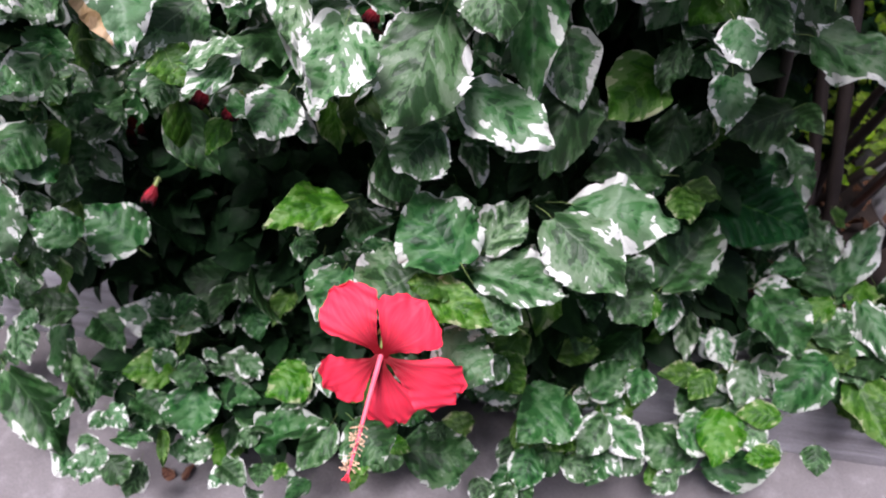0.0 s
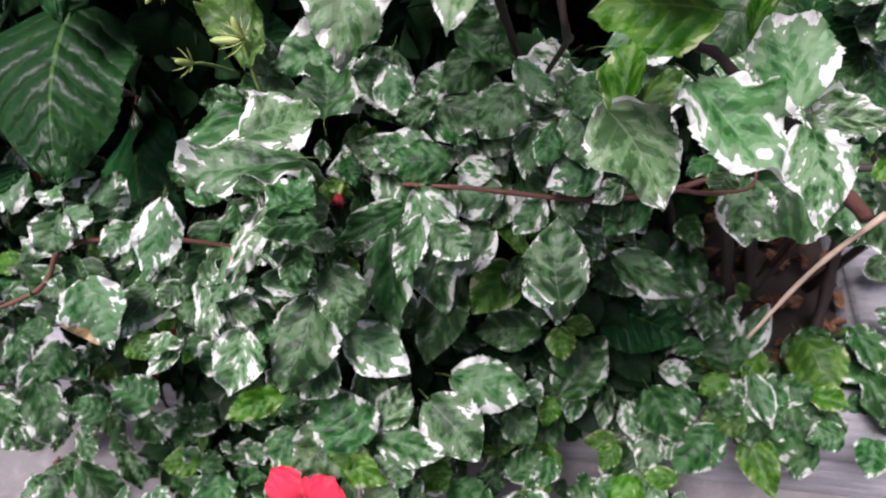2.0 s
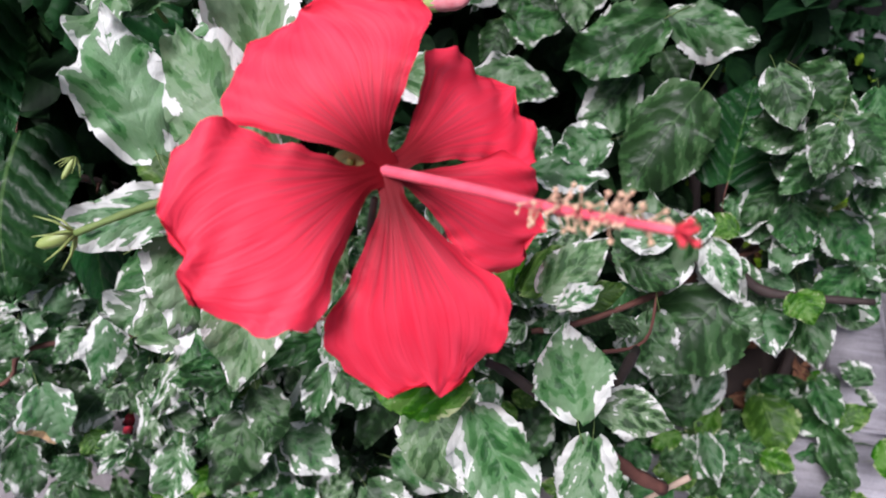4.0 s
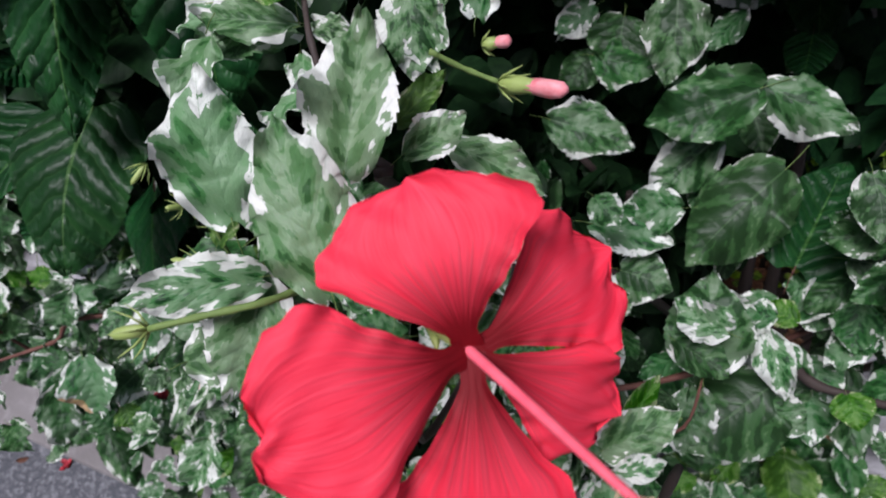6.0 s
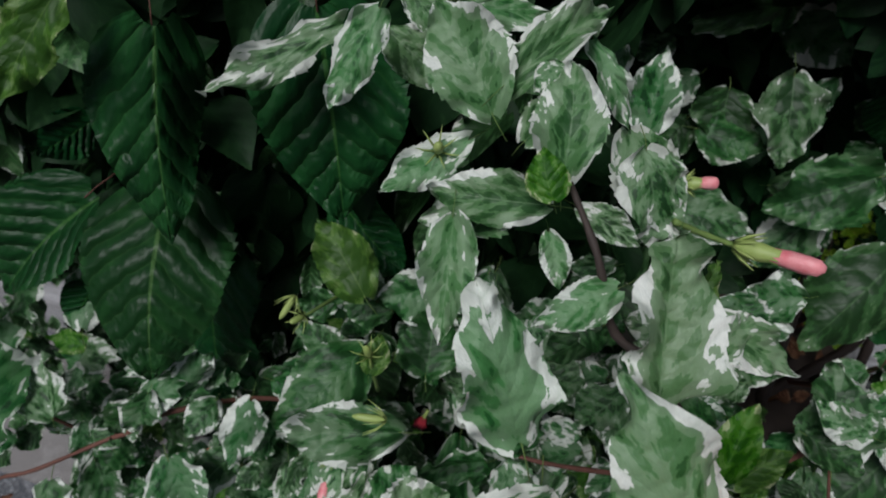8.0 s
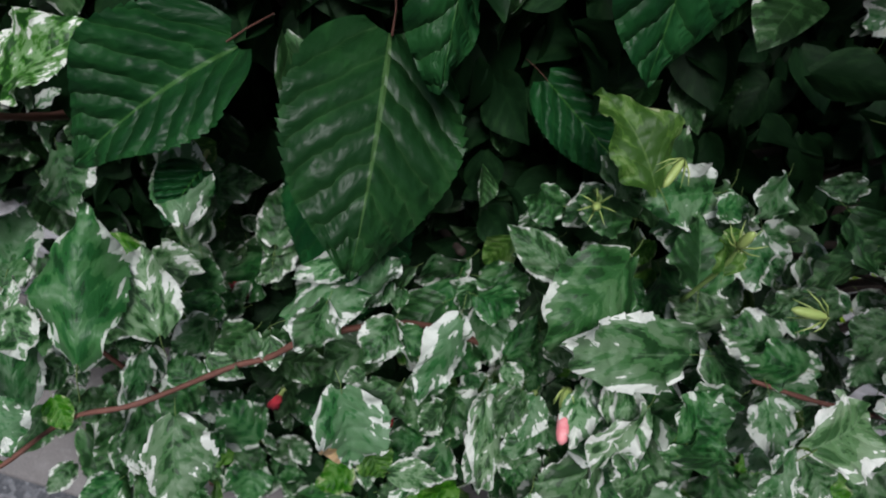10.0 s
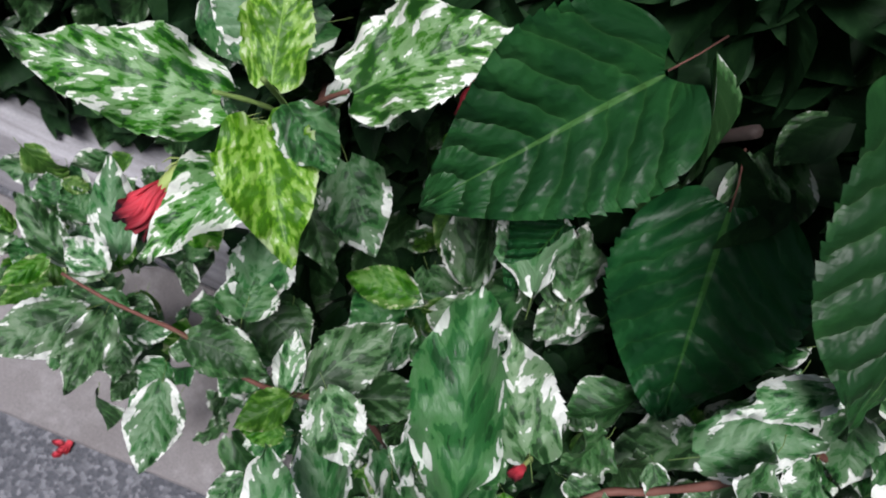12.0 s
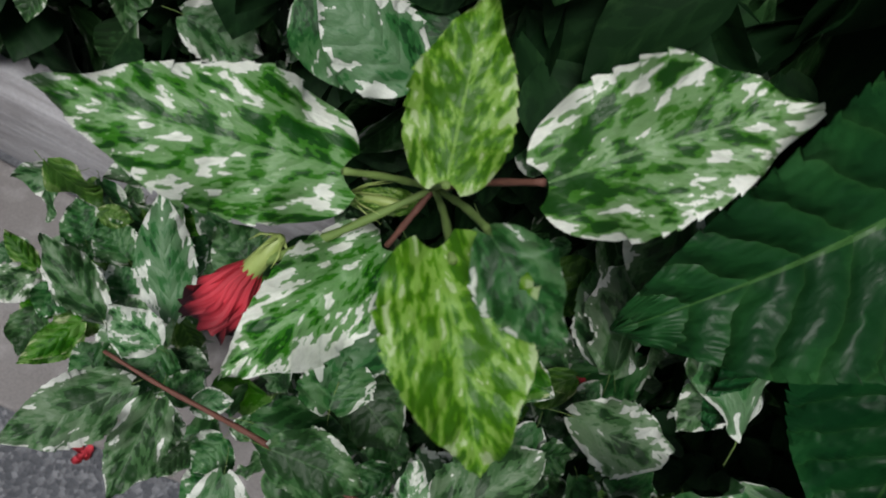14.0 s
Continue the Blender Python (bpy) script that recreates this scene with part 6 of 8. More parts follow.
shoot_leaf("g", (-0.509, 0.614, 0.485), (-0.490, 0.595, 0.486), 0.022, (-0.233, -0.179, 0.956))
shoot_leaf("v", (-0.469, 0.640, 0.613), (-0.477, 0.608, 0.603), 0.026, (-0.308, -0.228, 0.924))
shoot_leaf("g", (-0.657, 0.692, 0.549), (-0.635, 0.690, 0.556), 0.020, (-0.330, -0.206, 0.921))
shoot_leaf("g", (-0.791, 0.658, 0.548), (-0.773, 0.637, 0.547), 0.024, (-0.137, -0.156, 0.978))
shoot_leaf("g", (-0.770, 0.629, 0.480), (-0.788, 0.614, 0.477), 0.021, (-0.083, -0.110, 0.990))
shoot_leaf("g", (-0.836, 0.601, 0.550), (-0.862, 0.584, 0.549), 0.026, (0.013, -0.075, 0.997))
shoot_leaf("g", (-0.675, 0.697, 0.543), (-0.662, 0.663, 0.541), 0.033, (-0.346, -0.188, 0.919))
shoot_leaf("g", (-0.729, 0.730, 0.518), (-0.747, 0.700, 0.507), 0.031, (-0.224, -0.231, 0.947))
shoot_leaf("g", (-0.730, 0.709, 0.547), (-0.718, 0.686, 0.545), 0.019, (-0.283, -0.217, 0.934))
shoot_leaf("g", (-0.405, 0.786, 0.689), (-0.388, 0.757, 0.681), 0.023, (0.005, -0.239, 0.971))
shoot_leaf("v", (-0.516, 0.664, 0.609), (-0.461, 0.660, 0.597), 0.042, (0.198, -0.115, 0.974))
shoot_leaf("g", (-0.506, 0.668, 0.621), (-0.549, 0.640, 0.628), 0.048, (0.229, -0.108, 0.967))
shoot_leaf("g", (-0.394, 0.655, 0.718), (-0.399, 0.619, 0.714), 0.029, (0.024, -0.101, 0.995))
shoot_leaf("g", (-0.519, 0.637, 0.589), (-0.551, 0.621, 0.592), 0.025, (0.137, -0.084, 0.987))
shoot_leaf("g", (-0.442, 0.713, 0.613), (-0.441, 0.682, 0.608), 0.022, (0.094, -0.151, 0.984))
shoot_leaf("g", (-0.450, 0.742, 0.631), (-0.438, 0.707, 0.623), 0.030, (0.166, -0.177, 0.970))
shoot_leaf("v", (-0.443, 0.730, 0.636), (-0.406, 0.725, 0.630), 0.028, (0.137, -0.182, 0.974))
shoot_leaf("g", (-0.520, 0.744, 0.687), (-0.474, 0.748, 0.679), 0.032, (0.190, -0.208, 0.959))
shoot_leaf("g", (-0.535, 0.704, 0.631), (-0.491, 0.696, 0.623), 0.040, (0.160, -0.154, 0.975))
shoot_leaf("g", (-0.506, 0.669, 0.612), (-0.511, 0.627, 0.608), 0.032, (0.119, -0.104, 0.988))
shoot_leaf("v", (-0.456, 0.652, 0.660), (-0.420, 0.650, 0.656), 0.028, (0.118, -0.110, 0.987))
shoot_leaf("g", (0.054, 0.870, 0.824), (0.085, 0.842, 0.812), 0.036, (-0.210, -0.564, 0.799))
shoot_leaf("g", (0.045, 0.963, 0.689), (-0.001, 0.945, 0.667), 0.041, (-0.179, -0.539, 0.823))
shoot_leaf("v", (0.043, 0.969, 0.775), (0.028, 0.945, 0.752), 0.026, (-0.197, -0.590, 0.783))
shoot_leaf("g", (0.060, 0.895, 0.812), (0.053, 0.859, 0.785), 0.031, (-0.147, -0.571, 0.807))
shoot_leaf("g", (0.102, 0.957, 0.501), (0.102, 0.905, 0.476), 0.049, (-0.245, -0.425, 0.871))
shoot_leaf("g", (0.081, 0.998, 0.725), (0.107, 0.974, 0.713), 0.032, (-0.141, -0.579, 0.803))
shoot_leaf("g", (0.048, 0.905, 0.788), (0.003, 0.903, 0.783), 0.044, (-0.084, -0.585, 0.807))
shoot_leaf("g", (0.193, 1.003, 0.509), (0.242, 0.983, 0.507), 0.055, (-0.167, -0.470, 0.867))
shoot_leaf("v", (0.021, 0.909, 0.806), (0.038, 0.888, 0.795), 0.022, (-0.183, -0.584, 0.791))
shoot_leaf("g", (0.051, 0.952, 0.637), (0.072, 0.926, 0.625), 0.024, (-0.147, -0.506, 0.850))
shoot_leaf("v", (0.171, 1.002, 0.552), (0.174, 0.964, 0.531), 0.034, (-0.208, -0.478, 0.854))
shoot_leaf("g", (0.059, 0.958, 0.651), (0.092, 0.959, 0.658), 0.032, (-0.147, -0.529, 0.836))
shoot_leaf("g", (0.082, 0.969, 0.540), (0.116, 0.925, 0.520), 0.044, (-0.085, -0.464, 0.882))
shoot_leaf("g", (0.094, 0.924, 0.548), (0.059, 0.889, 0.526), 0.047, (-0.124, -0.442, 0.888))
shoot_leaf("g", (0.109, 0.973, 0.653), (0.139, 0.949, 0.646), 0.031, (-0.246, -0.515, 0.821))
shoot_leaf("g", (0.090, 0.929, 0.801), (0.094, 0.899, 0.779), 0.027, (-0.160, -0.584, 0.796))
shoot_leaf("g", (0.144, 0.949, 0.633), (0.145, 0.894, 0.603), 0.053, (-0.230, -0.477, 0.848))
shoot_leaf("g", (0.029, 0.911, 0.771), (0.001, 0.917, 0.773), 0.021, (-0.098, -0.581, 0.808))
shoot_leaf("v", (0.145, 0.928, 0.590), (0.191, 0.927, 0.608), 0.050, (-0.323, -0.458, 0.828))
shoot_leaf("v", (0.075, 0.989, 0.691), (0.086, 0.936, 0.658), 0.041, (-0.130, -0.543, 0.830))
shoot_leaf("v", (0.125, 1.000, 0.712), (0.146, 0.980, 0.703), 0.023, (-0.201, -0.566, 0.799))
shoot_leaf("v", (0.049, 0.862, 0.827), (0.039, 0.832, 0.804), 0.029, (-0.195, -0.560, 0.805))
shoot_leaf("g", (0.084, 0.928, 0.748), (0.047, 0.902, 0.723), 0.038, (-0.180, -0.549, 0.816))
shoot_leaf("g", (0.096, 0.895, 0.729), (0.105, 0.870, 0.716), 0.025, (-0.229, -0.513, 0.828))
shoot_leaf("g", (0.120, 0.990, 0.646), (0.162, 0.962, 0.643), 0.041, (-0.275, -0.515, 0.812))
shoot_leaf("g", (0.079, 0.979, 0.706), (0.095, 0.953, 0.692), 0.028, (-0.183, -0.553, 0.812))
shoot_leaf("g", (0.097, 0.965, 0.567), (0.063, 0.923, 0.535), 0.042, (-0.237, -0.461, 0.855))
shoot_leaf("g", (0.027, 0.939, 0.805), (0.037, 0.896, 0.775), 0.038, (-0.160, -0.590, 0.791))
shoot_leaf("g", (0.125, 0.902, 0.599), (0.148, 0.864, 0.584), 0.040, (-0.195, -0.444, 0.874))
shoot_leaf("g", (0.117, 0.868, 0.641), (0.083, 0.833, 0.615), 0.038, (-0.212, -0.441, 0.872))
shoot_leaf("g", (0.045, 0.865, 0.690), (0.075, 0.860, 0.693), 0.030, (-0.166, -0.489, 0.856))
shoot_leaf("g", (0.049, 0.870, 0.788), (0.024, 0.845, 0.769), 0.029, (-0.091, -0.549, 0.831))
shoot_leaf("v", (0.078, 0.877, 0.772), (0.118, 0.876, 0.779), 0.039, (-0.167, -0.550, 0.818))
shoot_leaf("g", (0.125, 1.003, 0.711), (0.143, 0.981, 0.702), 0.022, (-0.289, -0.554, 0.781))
shoot_leaf("v", (0.042, 0.930, 0.706), (0.065, 0.896, 0.687), 0.033, (-0.112, -0.530, 0.841))
shoot_leaf("v", (0.062, 0.935, 0.745), (0.017, 0.937, 0.739), 0.037, (-0.134, -0.570, 0.811))
shoot_leaf("g", (0.084, 0.971, 0.697), (0.128, 0.939, 0.691), 0.049, (-0.284, -0.531, 0.799))
shoot_leaf("g", (0.069, 0.950, 0.773), (0.070, 0.908, 0.743), 0.042, (-0.216, -0.567, 0.795))
shoot_leaf("v", (0.139, 0.898, 0.629), (0.124, 0.870, 0.610), 0.032, (-0.268, -0.451, 0.851))
shoot_leaf("g", (0.067, 0.984, 0.728), (0.106, 0.974, 0.734), 0.043, (-0.266, -0.568, 0.779))
shoot_leaf("v", (0.063, 0.984, 0.692), (0.095, 0.934, 0.666), 0.042, (-0.172, -0.540, 0.824))
shoot_leaf("g", (0.083, 0.889, 0.691), (0.119, 0.855, 0.677), 0.042, (-0.139, -0.492, 0.860))
shoot_leaf("g", (0.100, 0.888, 0.745), (0.097, 0.863, 0.728), 0.026, (-0.256, -0.514, 0.819))
shoot_leaf("v", (0.096, 0.952, 0.698), (0.088, 0.911, 0.671), 0.041, (-0.130, -0.531, 0.838))
shoot_leaf("g", (0.050, 0.885, 0.711), (0.055, 0.847, 0.690), 0.036, (-0.137, -0.500, 0.855))
shoot_leaf("g", (0.133, 0.940, 0.523), (0.179, 0.893, 0.514), 0.052, (-0.275, -0.424, 0.863))
shoot_leaf("g", (0.122, 0.922, 0.636), (0.170, 0.895, 0.631), 0.053, (-0.173, -0.483, 0.859))
shoot_leaf("v", (0.091, 0.985, 0.595), (0.096, 0.933, 0.566), 0.049, (-0.154, -0.490, 0.858))
shoot_leaf("g", (0.038, 0.963, 0.766), (0.074, 0.957, 0.766), 0.028, (-0.095, -0.600, 0.794))
shoot_leaf("v", (0.027, 0.898, 0.747), (0.072, 0.894, 0.752), 0.041, (-0.136, -0.551, 0.823))
shoot_leaf("v", (0.009, 0.907, 0.838), (0.026, 0.869, 0.812), 0.036, (-0.112, -0.602, 0.790))
shoot_leaf("g", (0.038, 0.898, 0.790), (-0.003, 0.891, 0.776), 0.034, (-0.174, -0.571, 0.802))
shoot_leaf("g", (0.093, 0.993, 0.663), (0.092, 0.966, 0.646), 0.026, (-0.128, -0.541, 0.831))
shoot_leaf("g", (0.117, 0.900, 0.627), (0.153, 0.866, 0.615), 0.043, (-0.151, -0.463, 0.874))
shoot_leaf("g", (0.030, 0.924, 0.823), (0.065, 0.898, 0.809), 0.038, (-0.118, -0.607, 0.786))
shoot_leaf("g", (0.079, 0.980, 0.749), (0.075, 0.936, 0.717), 0.041, (-0.198, -0.569, 0.798))
shoot_leaf("v", (0.035, 0.981, 0.740), (0.066, 0.982, 0.745), 0.026, (-0.114, -0.596, 0.795))
shoot_leaf("g", (0.122, 0.961, 0.592), (0.118, 0.913, 0.565), 0.037, (-0.199, -0.472, 0.859))
shoot_leaf("v", (0.106, 0.951, 0.743), (0.121, 0.929, 0.734), 0.023, (-0.293, -0.546, 0.785))
shoot_leaf("g", (0.186, 0.957, 0.140), (0.134, 0.947, 0.123), 0.055, (-0.228, -0.330, 0.916))
shoot_leaf("g", (0.207, 0.922, 0.082), (0.229, 0.881, 0.076), 0.043, (-0.247, -0.292, 0.924))
shoot_leaf("l", (0.241, 0.945, 0.095), (0.272, 0.948, 0.104), 0.032, (-0.247, -0.317, 0.915))
shoot_leaf("g", (0.192, 0.976, 0.151), (0.132, 0.951, 0.128), 0.053, (-0.210, -0.339, 0.917))
shoot_leaf("g", (0.171, 0.891, 0.112), (0.167, 0.855, 0.100), 0.027, (-0.157, -0.290, 0.944))
shoot_leaf("g", (0.287, 0.967, 0.106), (0.258, 0.935, 0.089), 0.035, (-0.171, -0.324, 0.930))
shoot_leaf("g", (0.291, 0.955, 0.078), (0.330, 0.920, 0.075), 0.052, (-0.215, -0.310, 0.926))
shoot_leaf("g", (0.172, 0.957, 0.121), (0.168, 0.892, 0.098), 0.056, (-0.169, -0.316, 0.934))
shoot_leaf("g", (-0.203, 0.758, 0.252), (-0.252, 0.700, 0.242), 0.053, (0.101, -0.251, 0.963))
shoot_leaf("g", (-0.127, 0.751, 0.157), (-0.056, 0.720, 0.153), 0.058, (-0.051, -0.239, 0.970))
shoot_leaf("g", (-0.239, 0.762, 0.226), (-0.254, 0.728, 0.218), 0.030, (0.079, -0.256, 0.963))
shoot_leaf("g", (-0.344, 0.613, 0.459), (-0.395, 0.600, 0.471), 0.044, (0.265, -0.199, 0.943))
shoot_leaf("g", (-0.118, 0.756, 0.113), (-0.066, 0.700, 0.104), 0.058, (-0.071, -0.226, 0.971))
shoot_leaf("g", (-0.361, 0.662, 0.481), (-0.385, 0.623, 0.479), 0.032, (0.292, -0.230, 0.928))
shoot_leaf("g", (-0.346, 0.660, 0.441), (-0.299, 0.642, 0.426), 0.037, (0.211, -0.232, 0.950))
shoot_leaf("g", (-0.335, 0.766, 0.414), (-0.290, 0.763, 0.407), 0.031, (0.132, -0.314, 0.940))
shoot_leaf("g", (-0.376, 0.665, 0.564), (-0.400, 0.651, 0.567), 0.022, (0.282, -0.268, 0.921))
shoot_leaf("g", (-0.126, 0.761, 0.165), (-0.093, 0.697, 0.152), 0.063, (-0.056, -0.235, 0.970))
shoot_leaf("g", (-0.366, 0.682, 0.569), (-0.405, 0.660, 0.571), 0.040, (0.205, -0.287, 0.936))
shoot_leaf("g", (-0.393, 0.665, 0.510), (-0.381, 0.613, 0.493), 0.038, (0.239, -0.236, 0.942))
shoot_leaf("g", (-1.071, 0.664, 0.464), (-1.057, 0.669, 0.463), 0.014, (0.120, -0.112, 0.986))
shoot_leaf("l", (-1.013, 0.621, 0.435), (-0.995, 0.614, 0.434), 0.014, (0.074, -0.044, 0.996))
shoot_leaf("v", (-0.996, 0.654, 0.454), (-0.972, 0.655, 0.454), 0.018, (0.011, -0.095, 0.995))
shoot_leaf("g", (-1.088, 0.644, 0.441), (-1.083, 0.614, 0.439), 0.023, (0.114, -0.060, 0.992))
shoot_leaf("v", (-1.044, 0.611, 0.431), (-1.014, 0.599, 0.429), 0.025, (0.055, -0.029, 0.998))
shoot_leaf("v", (-1.076, 0.694, 0.471), (-1.059, 0.688, 0.468), 0.012, (0.125, -0.146, 0.981))
shoot_leaf("v", (-1.028, 0.644, 0.431), (-1.005, 0.646, 0.429), 0.020, (0.105, -0.080, 0.991))
shoot_leaf("l", (-1.090, 0.656, 0.421), (-1.100, 0.632, 0.421), 0.022, (0.124, -0.079, 0.989))
shoot_leaf("g", (-1.076, 0.703, 0.475), (-1.068, 0.684, 0.471), 0.014, (0.107, -0.150, 0.983))
shoot_leaf("l", (-1.063, 0.703, 0.449), (-1.061, 0.673, 0.445), 0.028, (0.158, -0.137, 0.978))
shoot_leaf("g", (-1.033, 0.602, 0.416), (-1.027, 0.587, 0.415), 0.015, (0.105, -0.016, 0.994))
shoot_leaf("g", (-1.030, 0.716, 0.451), (-1.045, 0.698, 0.450), 0.021, (0.171, -0.162, 0.972))
shoot_leaf("l", (-1.060, 0.662, 0.449), (-1.070, 0.634, 0.447), 0.028, (0.096, -0.086, 0.992))
shoot_leaf("l", (-1.022, 0.699, 0.461), (-1.014, 0.674, 0.457), 0.020, (0.097, -0.138, 0.986))
shoot_leaf("v", (-0.984, 0.623, 0.452), (-0.973, 0.594, 0.452), 0.021, (-0.022, -0.031, 0.999))
shoot_leaf("v", (-0.687, 0.773, 0.567), (-0.701, 0.733, 0.552), 0.033, (-0.279, -0.252, 0.927))
shoot_leaf("g", (-0.887, 0.657, 0.459), (-0.899, 0.615, 0.455), 0.040, (-0.105, -0.069, 0.992))
shoot_leaf("g", (-0.838, 0.644, 0.471), (-0.860, 0.618, 0.465), 0.024, (-0.188, -0.062, 0.980))
shoot_leaf("v", (-0.823, 0.718, 0.567), (-0.791, 0.714, 0.573), 0.026, (-0.220, -0.208, 0.953))
shoot_leaf("g", (-0.803, 0.716, 0.550), (-0.832, 0.683, 0.537), 0.034, (-0.243, -0.173, 0.954))
shoot_leaf("v", (-0.055, 0.778, 0.685), (-0.054, 0.732, 0.653), 0.045, (-0.229, -0.558, 0.798))
shoot_leaf("v", (-0.277, 0.837, 0.744), (-0.263, 0.814, 0.725), 0.024, (-0.020, -0.664, 0.747))
shoot_leaf("g", (-0.085, 0.791, 0.739), (-0.042, 0.773, 0.741), 0.034, (-0.283, -0.615, 0.736))
shoot_leaf("w", (-0.308, 0.702, 0.736), (-0.284, 0.668, 0.708), 0.038, (0.137, -0.566, 0.813))
shoot_leaf("w", (-0.065, 0.840, 0.722), (-0.018, 0.829, 0.728), 0.039, (-0.252, -0.633, 0.732))
shoot_leaf("g", (-0.179, 0.827, 0.735), (-0.162, 0.787, 0.702), 0.040, (-0.015, -0.643, 0.766))
shoot_leaf("v", (-0.247, 0.790, 0.742), (-0.278, 0.793, 0.745), 0.023, (0.037, -0.655, 0.755))
shoot_leaf("w", (-0.143, 0.822, 0.733), (-0.175, 0.825, 0.731), 0.023, (-0.129, -0.655, 0.744))
shoot_leaf("g", (-0.288, 0.724, 0.748), (-0.339, 0.718, 0.747), 0.035, (0.076, -0.615, 0.785))
shoot_leaf("w", (-0.298, 0.804, 0.763), (-0.282, 0.772, 0.732), 0.032, (0.137, -0.650, 0.747))
shoot_leaf("w", (-0.081, 0.792, 0.726), (-0.057, 0.782, 0.724), 0.022, (-0.169, -0.624, 0.763))
shoot_leaf("w", (-0.127, 0.829, 0.716), (-0.148, 0.815, 0.700), 0.024, (-0.179, -0.632, 0.754))
shoot_leaf("v", (-0.251, 0.732, 0.709), (-0.296, 0.719, 0.705), 0.038, (0.093, -0.586, 0.805))
shoot_leaf("w", (-0.157, 0.736, 0.717), (-0.177, 0.724, 0.708), 0.019, (0.006, -0.595, 0.804))
shoot_leaf("v", (-0.194, 0.763, 0.752), (-0.190, 0.725, 0.721), 0.043, (-0.031, -0.623, 0.781))
shoot_leaf("w", (-0.213, 0.773, 0.737), (-0.240, 0.764, 0.726), 0.026, (-0.094, -0.632, 0.769))
shoot_leaf("w", (-0.127, 0.752, 0.716), (-0.142, 0.739, 0.702), 0.024, (-0.203, -0.589, 0.783))
shoot_leaf("v", (-0.332, 0.759, 0.722), (-0.385, 0.759, 0.728), 0.036, (0.089, -0.617, 0.782))
shoot_leaf("v", (-0.179, 0.757, 0.760), (-0.139, 0.739, 0.753), 0.034, (-0.155, -0.634, 0.758))
shoot_leaf("w", (-0.196, 0.809, 0.760), (-0.234, 0.818, 0.763), 0.029, (-0.103, -0.676, 0.730))
shoot_leaf("w", (-0.284, 0.805, 0.709), (-0.253, 0.773, 0.685), 0.036, (-0.034, -0.618, 0.785))
shoot_leaf("v", (-0.226, 0.768, 0.744), (-0.231, 0.736, 0.718), 0.027, (0.030, -0.624, 0.781))
shoot_leaf("v", (-0.002, 0.791, 0.680), (0.031, 0.774, 0.674), 0.038, (-0.184, -0.579, 0.794))
shoot_leaf("w", (-0.053, 0.792, 0.774), (-0.095, 0.806, 0.776), 0.033, (-0.200, -0.664, 0.721))
shoot_leaf("w", (-0.295, 0.835, 0.739), (-0.342, 0.819, 0.735), 0.041, (0.164, -0.656, 0.737))
shoot_leaf("v", (-0.304, 0.768, 0.767), (-0.333, 0.753, 0.763), 0.023, (0.197, -0.642, 0.741))
shoot_leaf("v", (-0.175, 0.742, 0.734), (-0.213, 0.724, 0.722), 0.036, (0.036, -0.610, 0.792))
shoot_leaf("w", (-0.317, 0.768, 0.709), (-0.287, 0.771, 0.711), 0.019, (0.006, -0.616, 0.787))
shoot_leaf("g", (-0.134, 0.755, 0.693), (-0.167, 0.724, 0.668), 0.034, (-0.076, -0.575, 0.815))
shoot_leaf("g", (-0.308, 0.777, 0.752), (-0.272, 0.762, 0.731), 0.035, (0.162, -0.633, 0.757))
shoot_leaf("w", (-0.256, 0.743, 0.720), (-0.289, 0.744, 0.720), 0.024, (-0.018, -0.610, 0.792))
shoot_leaf("g", (-0.172, 0.747, 0.695), (-0.154, 0.727, 0.683), 0.025, (-0.119, -0.577, 0.808))
shoot_leaf("v", (-0.335, 0.738, 0.704), (-0.295, 0.712, 0.684), 0.038, (0.041, -0.576, 0.817))
shoot_leaf("v", (-0.236, 0.769, 0.781), (-0.264, 0.741, 0.756), 0.042, (0.010, -0.657, 0.754))
shoot_leaf("w", (-0.358, 0.770, 0.697), (-0.338, 0.727, 0.661), 0.041, (0.221, -0.565, 0.795))
shoot_leaf("w", (-0.255, 0.753, 0.696), (-0.272, 0.716, 0.669), 0.042, (-0.015, -0.575, 0.818))
shoot_leaf("v", (-0.286, 0.796, 0.724), (-0.235, 0.786, 0.711), 0.047, (0.083, -0.633, 0.770))
shoot_leaf("v", (-0.157, 0.778, 0.763), (-0.195, 0.767, 0.752), 0.034, (-0.007, -0.656, 0.754))
shoot_leaf("v", (-0.195, 0.747, 0.705), (-0.196, 0.715, 0.682), 0.029, (0.036, -0.581, 0.813))
shoot_leaf("g", (-0.167, 0.765, 0.778), (-0.206, 0.771, 0.779), 0.034, (-0.083, -0.669, 0.738))
shoot_leaf("w", (-0.294, 0.728, 0.718), (-0.286, 0.699, 0.697), 0.026, (0.067, -0.579, 0.813))
shoot_leaf("w", (-0.267, 0.755, 0.713), (-0.283, 0.729, 0.693), 0.027, (0.011, -0.596, 0.803))
shoot_leaf("w", (-0.165, 0.803, 0.702), (-0.205, 0.786, 0.688), 0.039, (0.001, -0.620, 0.785))
shoot_leaf("w", (-0.147, 0.773, 0.756), (-0.121, 0.741, 0.735), 0.036, (-0.128, -0.631, 0.765))
shoot_leaf("v", (-0.302, 0.738, 0.738), (-0.354, 0.741, 0.745), 0.041, (0.091, -0.620, 0.779))
shoot_leaf("g", (-0.209, 0.752, 0.761), (-0.218, 0.728, 0.741), 0.025, (-0.081, -0.632, 0.771))
shoot_leaf("w", (-0.175, 0.834, 0.710), (-0.129, 0.815, 0.697), 0.045, (-0.047, -0.640, 0.767))
